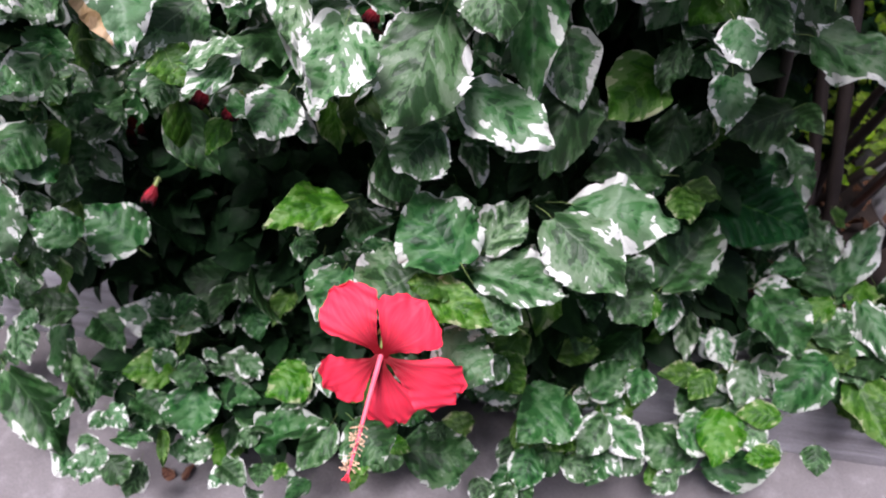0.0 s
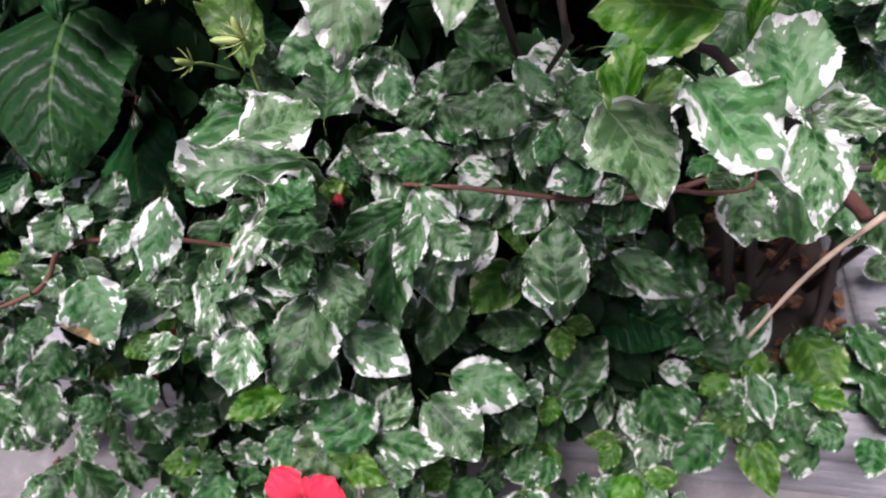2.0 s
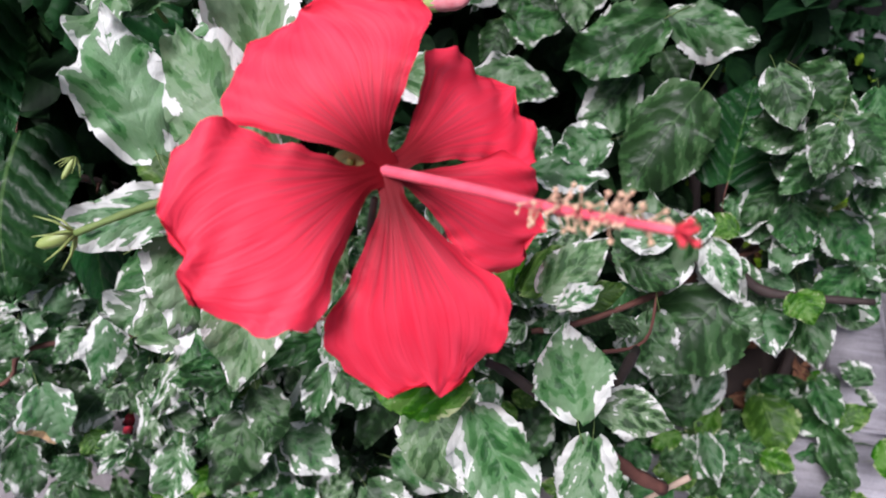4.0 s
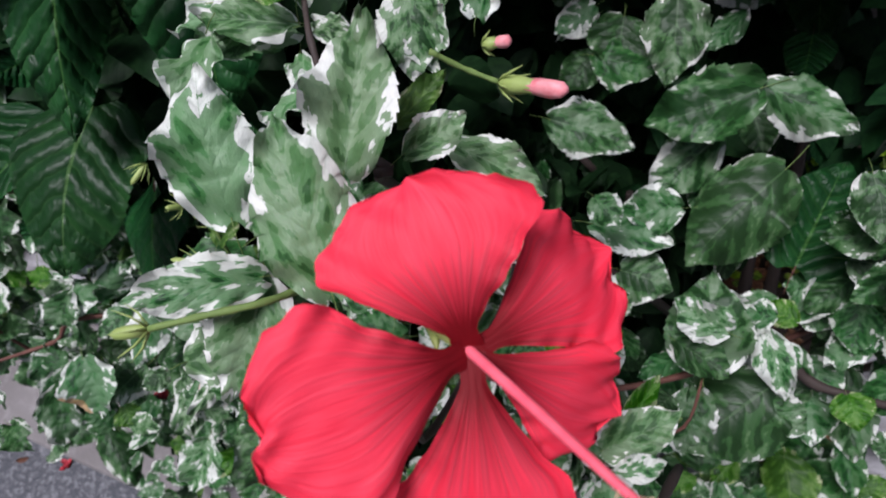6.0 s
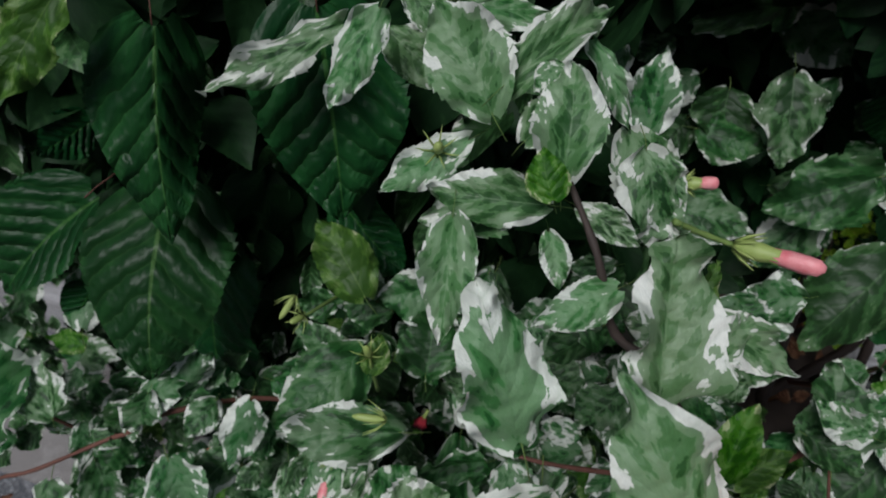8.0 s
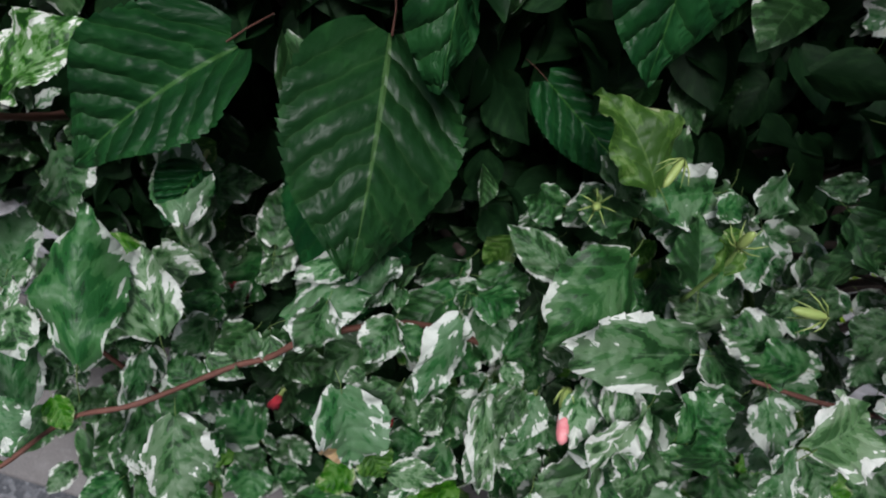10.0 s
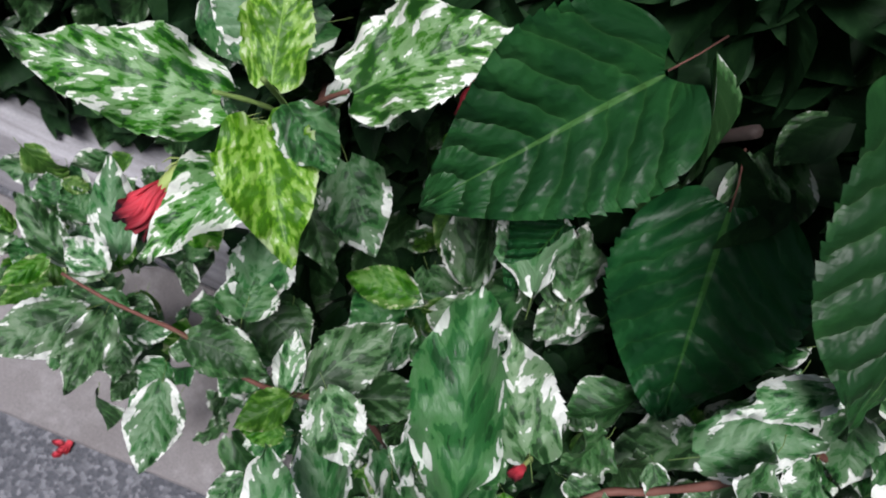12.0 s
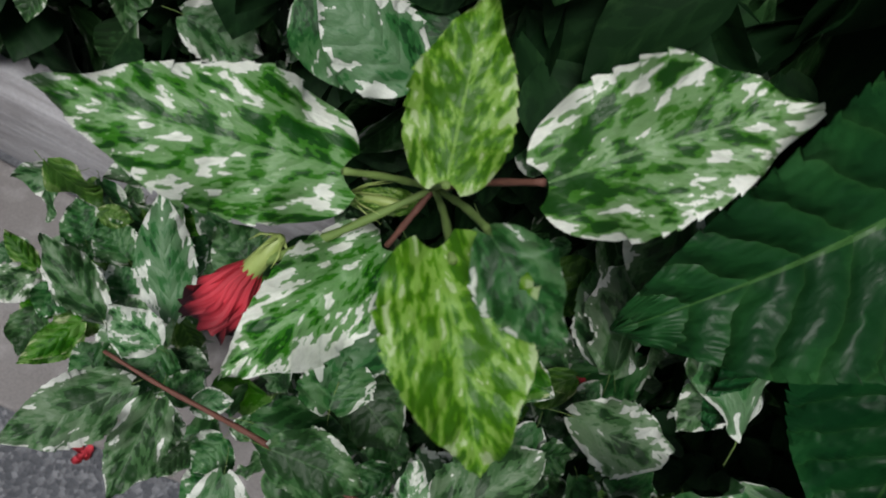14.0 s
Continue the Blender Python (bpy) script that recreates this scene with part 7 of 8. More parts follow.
shoot_leaf("w", (-0.230, 0.779, 0.729), (-0.215, 0.751, 0.707), 0.031, (0.012, -0.622, 0.783))
shoot_leaf("g", (-0.022, 0.820, 0.699), (0.015, 0.816, 0.705), 0.030, (-0.211, -0.614, 0.761))
shoot_leaf("v", (-0.017, 0.835, 0.741), (-0.040, 0.835, 0.735), 0.024, (-0.230, -0.645, 0.728))
shoot_leaf("w", (-0.204, 0.790, 0.738), (-0.236, 0.794, 0.738), 0.022, (-0.075, -0.650, 0.757))
shoot_leaf("w", (-0.233, 0.766, 0.734), (-0.207, 0.755, 0.724), 0.024, (0.029, -0.627, 0.778))
shoot_leaf("v", (-0.370, 0.804, 0.756), (-0.415, 0.788, 0.754), 0.040, (0.172, -0.580, 0.796))
shoot_leaf("v", (-0.240, 0.800, 0.784), (-0.210, 0.775, 0.763), 0.029, (0.057, -0.607, 0.793))
shoot_leaf("g", (-0.290, 0.830, 0.798), (-0.242, 0.811, 0.773), 0.038, (0.160, -0.627, 0.763))
shoot_leaf("g", (-0.391, 0.797, 0.797), (-0.365, 0.806, 0.794), 0.022, (0.284, -0.599, 0.749))
shoot_leaf("v", (-0.272, 0.787, 0.756), (-0.308, 0.769, 0.746), 0.034, (0.070, -0.581, 0.811))
shoot_leaf("w", (-0.356, 0.834, 0.766), (-0.363, 0.797, 0.740), 0.033, (0.169, -0.594, 0.787))
shoot_leaf("v", (-0.358, 0.817, 0.825), (-0.370, 0.787, 0.805), 0.032, (0.302, -0.612, 0.731))
shoot_leaf("v", (-0.300, 0.777, 0.758), (-0.259, 0.773, 0.747), 0.037, (0.156, -0.574, 0.804))
shoot_leaf("v", (-0.377, 0.797, 0.767), (-0.327, 0.802, 0.753), 0.038, (0.279, -0.575, 0.769))
shoot_leaf("g", (-0.484, 0.785, 0.754), (-0.516, 0.772, 0.763), 0.029, (0.428, -0.514, 0.743))
shoot_leaf("v", (-0.345, 0.802, 0.778), (-0.336, 0.769, 0.752), 0.034, (0.196, -0.583, 0.788))
shoot_leaf("v", (-0.183, 0.789, 0.759), (-0.230, 0.791, 0.768), 0.042, (0.111, -0.599, 0.793))
shoot_leaf("v", (-0.453, 0.819, 0.745), (-0.475, 0.785, 0.730), 0.032, (0.293, -0.549, 0.783))
shoot_leaf("v", (-0.389, 0.811, 0.792), (-0.443, 0.784, 0.791), 0.049, (0.272, -0.592, 0.759))
shoot_leaf("w", (-0.318, 0.824, 0.739), (-0.290, 0.801, 0.719), 0.030, (0.071, -0.586, 0.807))
shoot_leaf("v", (-0.192, 0.764, 0.766), (-0.182, 0.727, 0.740), 0.040, (0.096, -0.562, 0.822))
shoot_leaf("v", (-0.264, 0.871, 0.787), (-0.300, 0.861, 0.781), 0.024, (0.051, -0.656, 0.753))
shoot_leaf("v", (-0.359, 0.850, 0.761), (-0.375, 0.800, 0.729), 0.054, (0.232, -0.585, 0.777))
shoot_leaf("g", (-0.263, 0.815, 0.787), (-0.302, 0.780, 0.768), 0.038, (0.162, -0.607, 0.778))
shoot_leaf("v", (-0.105, 0.898, 0.765), (-0.153, 0.892, 0.754), 0.041, (-0.103, -0.650, 0.753))
shoot_leaf("g", (-0.434, 0.790, 0.761), (-0.482, 0.783, 0.771), 0.034, (0.253, -0.565, 0.785))
shoot_leaf("v", (-0.392, 0.798, 0.776), (-0.386, 0.768, 0.752), 0.033, (0.199, -0.576, 0.793))
shoot_leaf("w", (-0.240, 0.806, 0.745), (-0.215, 0.794, 0.734), 0.026, (0.088, -0.588, 0.804))
shoot_leaf("w", (-0.204, 0.847, 0.753), (-0.243, 0.841, 0.753), 0.036, (0.071, -0.623, 0.779))
shoot_leaf("v", (-0.471, 0.804, 0.800), (-0.436, 0.792, 0.777), 0.031, (0.285, -0.584, 0.760))
shoot_leaf("l", (0.256, 0.840, 0.248), (0.311, 0.847, 0.260), 0.050, (-0.167, -0.304, 0.938))
shoot_leaf("l", (0.228, 0.791, 0.258), (0.225, 0.753, 0.247), 0.031, (-0.264, -0.258, 0.930))
shoot_leaf("g", (0.154, 0.834, 0.193), (0.160, 0.784, 0.179), 0.037, (-0.153, -0.272, 0.950))
shoot_leaf("g", (0.138, 0.768, 0.267), (0.099, 0.754, 0.257), 0.038, (-0.166, -0.260, 0.951))
shoot_leaf("l", (0.233, 0.772, 0.205), (0.203, 0.762, 0.198), 0.026, (-0.156, -0.251, 0.955))
shoot_leaf("l", (0.121, 0.823, 0.247), (0.161, 0.811, 0.249), 0.037, (-0.144, -0.291, 0.946))
shoot_leaf("v", (0.096, 0.842, 0.197), (0.150, 0.800, 0.190), 0.063, (-0.094, -0.283, 0.955))
shoot_leaf("g", (0.211, 0.788, 0.280), (0.181, 0.778, 0.271), 0.030, (-0.197, -0.274, 0.941))
shoot_leaf("g", (0.144, 0.786, 0.160), (0.088, 0.777, 0.147), 0.055, (-0.188, -0.250, 0.950))
shoot_leaf("g", (0.189, 0.778, 0.228), (0.180, 0.731, 0.213), 0.045, (-0.241, -0.243, 0.940))
shoot_leaf("l", (-0.318, 0.649, 0.212), (-0.307, 0.611, 0.198), 0.032, (0.085, -0.323, 0.943))
shoot_leaf("v", (-0.332, 0.662, 0.263), (-0.345, 0.639, 0.254), 0.024, (-0.016, -0.356, 0.934))
shoot_leaf("v", (-0.327, 0.668, 0.133), (-0.328, 0.627, 0.119), 0.036, (-0.046, -0.312, 0.949))
shoot_leaf("g", (-0.492, 0.708, 0.172), (-0.509, 0.671, 0.162), 0.038, (0.240, -0.339, 0.910))
shoot_leaf("g", (-0.255, 0.636, 0.208), (-0.246, 0.600, 0.197), 0.033, (-0.073, -0.314, 0.947))
shoot_leaf("l", (-0.376, 0.680, 0.142), (-0.413, 0.654, 0.134), 0.032, (0.013, -0.328, 0.945))
shoot_leaf("l", (-0.068, 0.762, 0.199), (-0.106, 0.757, 0.191), 0.027, (-0.144, -0.396, 0.907))
shoot_leaf("l", (-0.497, 0.636, 0.132), (-0.490, 0.598, 0.120), 0.033, (0.107, -0.290, 0.951))
shoot_leaf("v", (-0.033, 0.707, 0.150), (-0.043, 0.680, 0.139), 0.020, (-0.111, -0.342, 0.933))
shoot_leaf("g", (-0.274, 0.661, 0.255), (-0.299, 0.632, 0.245), 0.033, (0.028, -0.350, 0.936))
shoot_leaf("l", (-0.094, 0.758, 0.196), (-0.060, 0.761, 0.202), 0.026, (-0.121, -0.398, 0.909))
shoot_leaf("g", (-0.421, 0.633, 0.222), (-0.459, 0.623, 0.226), 0.029, (0.175, -0.323, 0.930))
shoot_leaf("g", (-0.324, 0.681, 0.204), (-0.356, 0.671, 0.203), 0.027, (0.113, -0.352, 0.929))
shoot_leaf("g", (-0.478, 0.635, 0.241), (-0.448, 0.597, 0.224), 0.037, (0.124, -0.319, 0.940))
shoot_leaf("l", (-0.046, 0.672, 0.182), (-0.081, 0.665, 0.174), 0.026, (-0.140, -0.336, 0.931))
shoot_leaf("g", (-0.512, 0.632, 0.254), (-0.478, 0.641, 0.251), 0.029, (0.168, -0.337, 0.926))
shoot_leaf("g", (-0.056, 0.627, 0.281), (-0.056, 0.602, 0.272), 0.025, (-0.250, -0.324, 0.912))
shoot_leaf("g", (-0.150, 0.683, 0.189), (-0.097, 0.674, 0.189), 0.047, (-0.057, -0.349, 0.935))
shoot_leaf("l", (-0.294, 0.628, 0.245), (-0.263, 0.609, 0.238), 0.031, (0.018, -0.328, 0.945))
shoot_leaf("g", (-0.209, 0.677, 0.290), (-0.216, 0.645, 0.277), 0.031, (-0.000, -0.372, 0.928))
shoot_leaf("l", (-0.567, 0.579, 0.165), (-0.570, 0.557, 0.167), 0.016, (0.187, -0.269, 0.945))
shoot_leaf("g", (-0.526, 0.623, 0.183), (-0.552, 0.572, 0.163), 0.041, (0.383, -0.251, 0.889))
shoot_leaf("v", (-0.629, 0.564, 0.150), (-0.643, 0.543, 0.155), 0.027, (0.074, -0.133, 0.988))
shoot_leaf("l", (-0.556, 0.655, 0.232), (-0.592, 0.619, 0.229), 0.047, (0.304, -0.256, 0.917))
shoot_leaf("v", (-0.547, 0.652, 0.221), (-0.575, 0.614, 0.214), 0.027, (0.351, -0.174, 0.920))
shoot_leaf("v", (-0.586, 0.689, 0.192), (-0.549, 0.655, 0.170), 0.043, (0.229, -0.332, 0.915))
shoot_leaf("g", (-0.651, 0.723, 0.246), (-0.623, 0.688, 0.230), 0.043, (0.433, -0.406, 0.805))
shoot_leaf("l", (-0.605, 0.733, 0.135), (-0.550, 0.691, 0.109), 0.066, (0.175, -0.342, 0.923))
shoot_leaf("l", (-0.591, 0.728, 0.279), (-0.602, 0.685, 0.264), 0.028, (0.106, -0.327, 0.939))
shoot_leaf("v", (-0.142, 0.660, 0.128), (-0.167, 0.637, 0.118), 0.027, (-0.066, -0.326, 0.943))
shoot_leaf("v", (-0.648, 0.725, 0.288), (-0.633, 0.697, 0.281), 0.018, (0.275, -0.226, 0.935))
shoot_leaf("g", (-0.415, 0.725, 0.177), (-0.389, 0.712, 0.169), 0.021, (0.099, -0.385, 0.918))
shoot_leaf("g", (-0.324, 0.586, 0.216), (-0.304, 0.555, 0.204), 0.028, (0.089, -0.298, 0.950))
shoot_leaf("g", (-0.480, 0.709, 0.210), (-0.453, 0.682, 0.195), 0.029, (0.140, -0.378, 0.915))
shoot_leaf("v", (-0.660, 0.689, 0.257), (-0.643, 0.671, 0.259), 0.016, (0.530, -0.305, 0.792))
shoot_leaf("g", (-0.519, 0.633, 0.136), (-0.473, 0.610, 0.117), 0.037, (0.224, -0.301, 0.927))
shoot_leaf("v", (-0.303, 0.741, 0.087), (-0.297, 0.700, 0.071), 0.039, (-0.001, -0.357, 0.934))
shoot_leaf("l", (-0.255, 0.764, 0.143), (-0.277, 0.735, 0.131), 0.030, (0.025, -0.393, 0.919))
shoot_leaf("g", (-0.422, 0.707, 0.238), (-0.383, 0.701, 0.229), 0.026, (0.159, -0.395, 0.905))
shoot_leaf("l", (-0.253, 0.760, 0.144), (-0.246, 0.725, 0.129), 0.035, (-0.071, -0.387, 0.919))
shoot_leaf("g", (-0.292, 0.685, 0.178), (-0.316, 0.664, 0.173), 0.028, (0.081, -0.359, 0.930))
shoot_leaf("l", (-0.394, 0.709, 0.207), (-0.350, 0.722, 0.213), 0.034, (-0.011, -0.399, 0.917))
shoot_leaf("g", (-0.481, 0.692, 0.086), (-0.436, 0.664, 0.069), 0.040, (0.151, -0.328, 0.933))
shoot_leaf("v", (-0.413, 0.683, 0.241), (-0.460, 0.662, 0.236), 0.044, (0.080, -0.380, 0.922))
shoot_leaf("g", (-0.640, 0.629, 0.171), (-0.576, 0.616, 0.167), 0.040, (0.408, -0.272, 0.871))
shoot_leaf("v", (-0.249, 0.677, 0.239), (-0.272, 0.667, 0.235), 0.018, (-0.006, -0.381, 0.924))
shoot_leaf("g", (-0.466, 0.656, 0.121), (-0.481, 0.610, 0.107), 0.048, (0.051, -0.313, 0.948))
shoot_leaf("v", (-0.392, 0.637, 0.097), (-0.392, 0.612, 0.089), 0.024, (0.112, -0.301, 0.947))
shoot_leaf("g", (-0.512, 0.676, 0.136), (-0.498, 0.646, 0.124), 0.024, (0.114, -0.333, 0.936))
shoot_leaf("v", (-0.243, 0.642, 0.205), (-0.213, 0.610, 0.196), 0.031, (-0.069, -0.335, 0.940))
shoot_leaf("g", (-0.092, 0.750, 0.078), (-0.126, 0.711, 0.060), 0.042, (-0.085, -0.358, 0.930))
shoot_leaf("g", (-0.816, 0.632, 0.181), (-0.783, 0.615, 0.181), 0.029, (0.374, -0.337, 0.864))
shoot_leaf("g", (-0.786, 0.661, 0.188), (-0.813, 0.629, 0.187), 0.034, (0.588, -0.129, 0.798))
shoot_leaf("v", (-0.893, 0.640, 0.273), (-0.910, 0.611, 0.272), 0.019, (0.577, -0.326, 0.748))
shoot_leaf("v", (-0.079, 0.831, 0.117), (-0.131, 0.806, 0.096), 0.048, (-0.164, -0.412, 0.896))
shoot_leaf("v", (-0.930, 0.701, 0.336), (-0.896, 0.669, 0.323), 0.023, (0.382, -0.226, 0.896))
shoot_leaf("v", (-0.289, 0.753, 0.091), (-0.305, 0.714, 0.075), 0.037, (-0.073, -0.365, 0.928))
shoot_leaf("l", (-0.485, 0.785, 0.112), (-0.502, 0.740, 0.097), 0.040, (0.216, -0.378, 0.900))
shoot_leaf("v", (-0.916, 0.672, 0.308), (-0.887, 0.641, 0.295), 0.027, (0.422, -0.202, 0.884))
shoot_leaf("g", (-0.123, 0.734, 0.151), (-0.081, 0.737, 0.160), 0.032, (-0.165, -0.384, 0.908))
shoot_leaf("v", (-0.540, 0.666, 0.234), (-0.526, 0.634, 0.220), 0.027, (0.134, -0.356, 0.925))
shoot_leaf("l", (-0.492, 0.611, 0.119), (-0.500, 0.582, 0.112), 0.021, (0.116, -0.288, 0.951))
shoot_leaf("g", (-0.229, 0.696, 0.240), (-0.217, 0.661, 0.227), 0.028, (-0.068, -0.383, 0.921))
shoot_leaf("g", (-0.457, 0.748, 0.111), (-0.430, 0.732, 0.101), 0.022, (0.107, -0.374, 0.921))
shoot_leaf("l", (-0.126, 0.725, 0.239), (-0.147, 0.696, 0.223), 0.029, (-0.122, -0.399, 0.909))
shoot_leaf("g", (-0.895, 0.700, 0.315), (-0.861, 0.672, 0.304), 0.021, (0.541, -0.237, 0.807))
shoot_leaf("l", (-0.285, 0.752, 0.195), (-0.249, 0.757, 0.196), 0.028, (0.039, -0.416, 0.908))
shoot_leaf("v", (-0.304, 0.611, 0.172), (-0.347, 0.585, 0.163), 0.038, (-0.014, -0.306, 0.952))
shoot_leaf("v", (-0.357, 0.575, 0.214), (-0.345, 0.551, 0.207), 0.026, (0.040, -0.294, 0.955))
shoot_leaf("v", (-0.321, 0.567, 0.227), (-0.340, 0.534, 0.219), 0.027, (0.096, -0.286, 0.953))
shoot_leaf("g", (-0.854, 0.727, 0.331), (-0.844, 0.692, 0.319), 0.028, (0.468, -0.328, 0.821))
shoot_leaf("g", (-0.118, 0.766, 0.230), (-0.096, 0.747, 0.225), 0.022, (-0.183, -0.421, 0.889))
shoot_leaf("g", (-0.460, 0.786, 0.127), (-0.534, 0.770, 0.145), 0.061, (0.272, -0.248, 0.930))
shoot_leaf("g", (-0.400, 0.752, 0.166), (-0.340, 0.729, 0.150), 0.050, (0.162, -0.238, 0.958))
shoot_leaf("v", (-0.467, 0.786, 0.171), (-0.506, 0.781, 0.181), 0.033, (0.268, -0.259, 0.928))
shoot_leaf("v", (-0.430, 0.764, 0.161), (-0.460, 0.728, 0.161), 0.042, (0.278, -0.235, 0.931))
shoot_leaf("g", (-0.256, 0.787, 0.158), (-0.299, 0.727, 0.149), 0.066, (0.148, -0.248, 0.957))
shoot_leaf("g", (-0.399, 0.716, 0.176), (-0.453, 0.665, 0.180), 0.051, (0.272, -0.206, 0.940))
shoot_leaf("v", (-0.468, 0.722, 0.145), (-0.416, 0.730, 0.141), 0.041, (0.116, -0.229, 0.967))
shoot_leaf("v", (-0.359, 0.733, 0.223), (-0.324, 0.742, 0.223), 0.031, (0.064, -0.252, 0.966))
shoot_leaf("g", (-1.054, 0.662, 0.220), (-0.986, 0.643, 0.185), 0.065, (0.390, -0.257, 0.885))
shoot_leaf("l", (-0.890, 0.715, 0.328), (-0.882, 0.675, 0.311), 0.018, (0.481, -0.240, 0.843))
shoot_leaf("v", (-1.130, 0.794, 0.179), (-1.125, 0.753, 0.162), 0.029, (0.436, -0.301, 0.848))
shoot_leaf("g", (-0.744, 0.611, 0.162), (-0.746, 0.582, 0.157), 0.024, (0.259, -0.118, 0.959))
shoot_leaf("g", (-1.142, 0.762, 0.217), (-1.164, 0.699, 0.209), 0.058, (0.489, -0.279, 0.826))
shoot_leaf("v", (-0.607, 0.608, 0.172), (-0.621, 0.584, 0.175), 0.023, (0.305, -0.332, 0.893))
shoot_leaf("v", (-1.069, 0.689, 0.145), (-1.104, 0.629, 0.150), 0.075, (0.522, -0.230, 0.822))
shoot_leaf("g", (-0.598, 0.582, 0.146), (-0.594, 0.557, 0.144), 0.028, (0.133, -0.181, 0.974))
shoot_leaf("v", (-0.912, 0.641, 0.363), (-0.875, 0.662, 0.348), 0.036, (0.495, -0.277, 0.823))
shoot_leaf("g", (-1.015, 0.650, 0.261), (-1.056, 0.611, 0.274), 0.051, (0.489, -0.243, 0.838))
shoot_leaf("g", (-1.066, 0.718, 0.146), (-1.070, 0.639, 0.125), 0.072, (0.461, -0.247, 0.852))
shoot_leaf("g", (-0.968, 0.622, 0.157), (-0.979, 0.555, 0.146), 0.052, (0.379, -0.215, 0.900))
shoot_leaf("g", (-1.104, 0.832, 0.115), (-1.049, 0.787, 0.077), 0.053, (0.356, -0.315, 0.880))
shoot_leaf("v", (-0.676, 0.661, 0.235), (-0.654, 0.646, 0.238), 0.014, (0.437, -0.227, 0.870))
shoot_leaf("g", (-0.819, 0.720, 0.291), (-0.791, 0.722, 0.309), 0.019, (0.349, -0.300, 0.888))
shoot_leaf("v", (-1.204, 0.737, 0.100), (-1.173, 0.658, 0.059), 0.075, (0.501, -0.238, 0.832))
shoot_leaf("p", (-0.354, 0.822, 1.037), (-0.314, 0.887, 1.039), 0.027, (0.068, -0.386, 0.920))
shoot_leaf("p", (-0.321, 0.866, 1.030), (-0.290, 0.837, 0.998), 0.014, (0.068, -0.435, 0.898))
shoot_leaf("p", (-0.391, 0.862, 1.041), (-0.343, 0.883, 1.020), 0.019, (-0.005, -0.662, 0.749))
shoot_leaf("p", (-0.426, 0.845, 1.028), (-0.385, 0.829, 1.012), 0.028, (0.072, -0.523, 0.849))
shoot_leaf("p", (-0.420, 0.861, 1.046), (-0.389, 0.845, 1.032), 0.020, (0.118, -0.467, 0.876))
shoot_leaf("g", (-0.166, 1.160, 0.828), (-0.253, 1.102, 0.839), 0.030, (-0.063, -0.530, 0.846))
shoot_leaf("l", (-0.163, 0.723, 0.795), (-0.154, 0.773, 0.829), 0.030, (-0.249, -0.082, 0.965))
shoot_leaf("l", (-0.153, 0.723, 0.793), (-0.123, 0.752, 0.813), 0.026, (-0.304, -0.264, 0.916))
shoot_leaf("l", (-0.641, 0.842, 1.010), (-0.676, 0.779, 0.964), 0.037, (0.416, -0.380, 0.826))
shoot_leaf("w", (-0.330, 0.828, 1.047), (-0.341, 0.813, 1.042), 0.016, (0.142, -0.400, 0.905))
shoot_leaf("p", (-0.341, 0.805, 1.015), (-0.321, 0.837, 1.027), 0.023, (0.049, -0.560, 0.827))
shoot_leaf("g", (0.259, 0.953, 0.147), (0.131, 0.900, 0.174), 0.068, (-0.081, -0.342, 0.936))
shoot_leaf("l", (0.124, 0.923, 0.180), (0.179, 0.877, 0.157), 0.052, (-0.265, -0.389, 0.882))
shoot_leaf("g", (0.206, 0.961, 0.207), (0.235, 0.901, 0.181), 0.046, (-0.097, -0.390, 0.916))
shoot_leaf("g", (0.225, 0.914, 0.168), (0.268, 0.827, 0.120), 0.049, (-0.116, -0.285, 0.952))
shoot_leaf("l", (0.242, 0.917, 0.165), (0.288, 0.942, 0.181), 0.038, (-0.263, -0.357, 0.896))
shoot_leaf("g", (0.189, 0.876, 0.116), (0.265, 0.870, 0.113), 0.049, (-0.325, -0.173, 0.930))
shoot_leaf("v", (0.086, 0.859, 0.197), (0.103, 0.805, 0.168), 0.049, (-0.021, -0.159, 0.987))
shoot_leaf("g", (0.045, 0.810, 0.151), (0.102, 0.784, 0.129), 0.050, (-0.227, -0.224, 0.948))
shoot_leaf("g", (0.143, 0.846, 0.134), (0.134, 0.784, 0.118), 0.058, (-0.209, -0.106, 0.972))
shoot_leaf("l", (0.064, 0.797, 0.124), (0.097, 0.766, 0.105), 0.038, (-0.136, -0.080, 0.987))
shoot_leaf("v", (0.290, 0.985, 0.185), (0.240, 0.997, 0.208), 0.042, (-0.156, -0.413, 0.897))
shoot_leaf("v", (-0.253, 1.129, 0.793), (-0.284, 1.098, 0.788), 0.034, (0.117, -0.528, 0.841))
shoot_leaf("v", (-0.229, 1.086, 0.787), (-0.258, 1.052, 0.779), 0.025, (-0.039, -0.625, 0.780))
shoot_leaf("v", (-0.094, 1.135, 0.779), (-0.120, 1.089, 0.764), 0.028, (-0.090, -0.575, 0.814))
shoot_leaf("d", (-0.031, 1.296, 0.757), (-0.013, 1.170, 0.712), 0.074, (-0.326, -0.576, 0.750))
shoot_leaf("g", (-0.140, 1.213, 0.798), (-0.178, 1.176, 0.792), 0.034, (-0.136, -0.489, 0.862))
shoot_leaf("w", (-0.021, 0.825, 0.728), (0.005, 0.781, 0.709), 0.031, (-0.332, -0.269, 0.904))
shoot_leaf("g", (0.048, 0.916, 0.704), (0.011, 0.874, 0.695), 0.032, (-0.236, -0.265, 0.935))
shoot_leaf("v", (0.073, 0.891, 0.684), (0.037, 0.835, 0.679), 0.033, (-0.408, -0.162, 0.898))
shoot_leaf("g", (-0.073, 0.804, 0.688), (-0.104, 0.771, 0.693), 0.024, (-0.122, -0.223, 0.967))
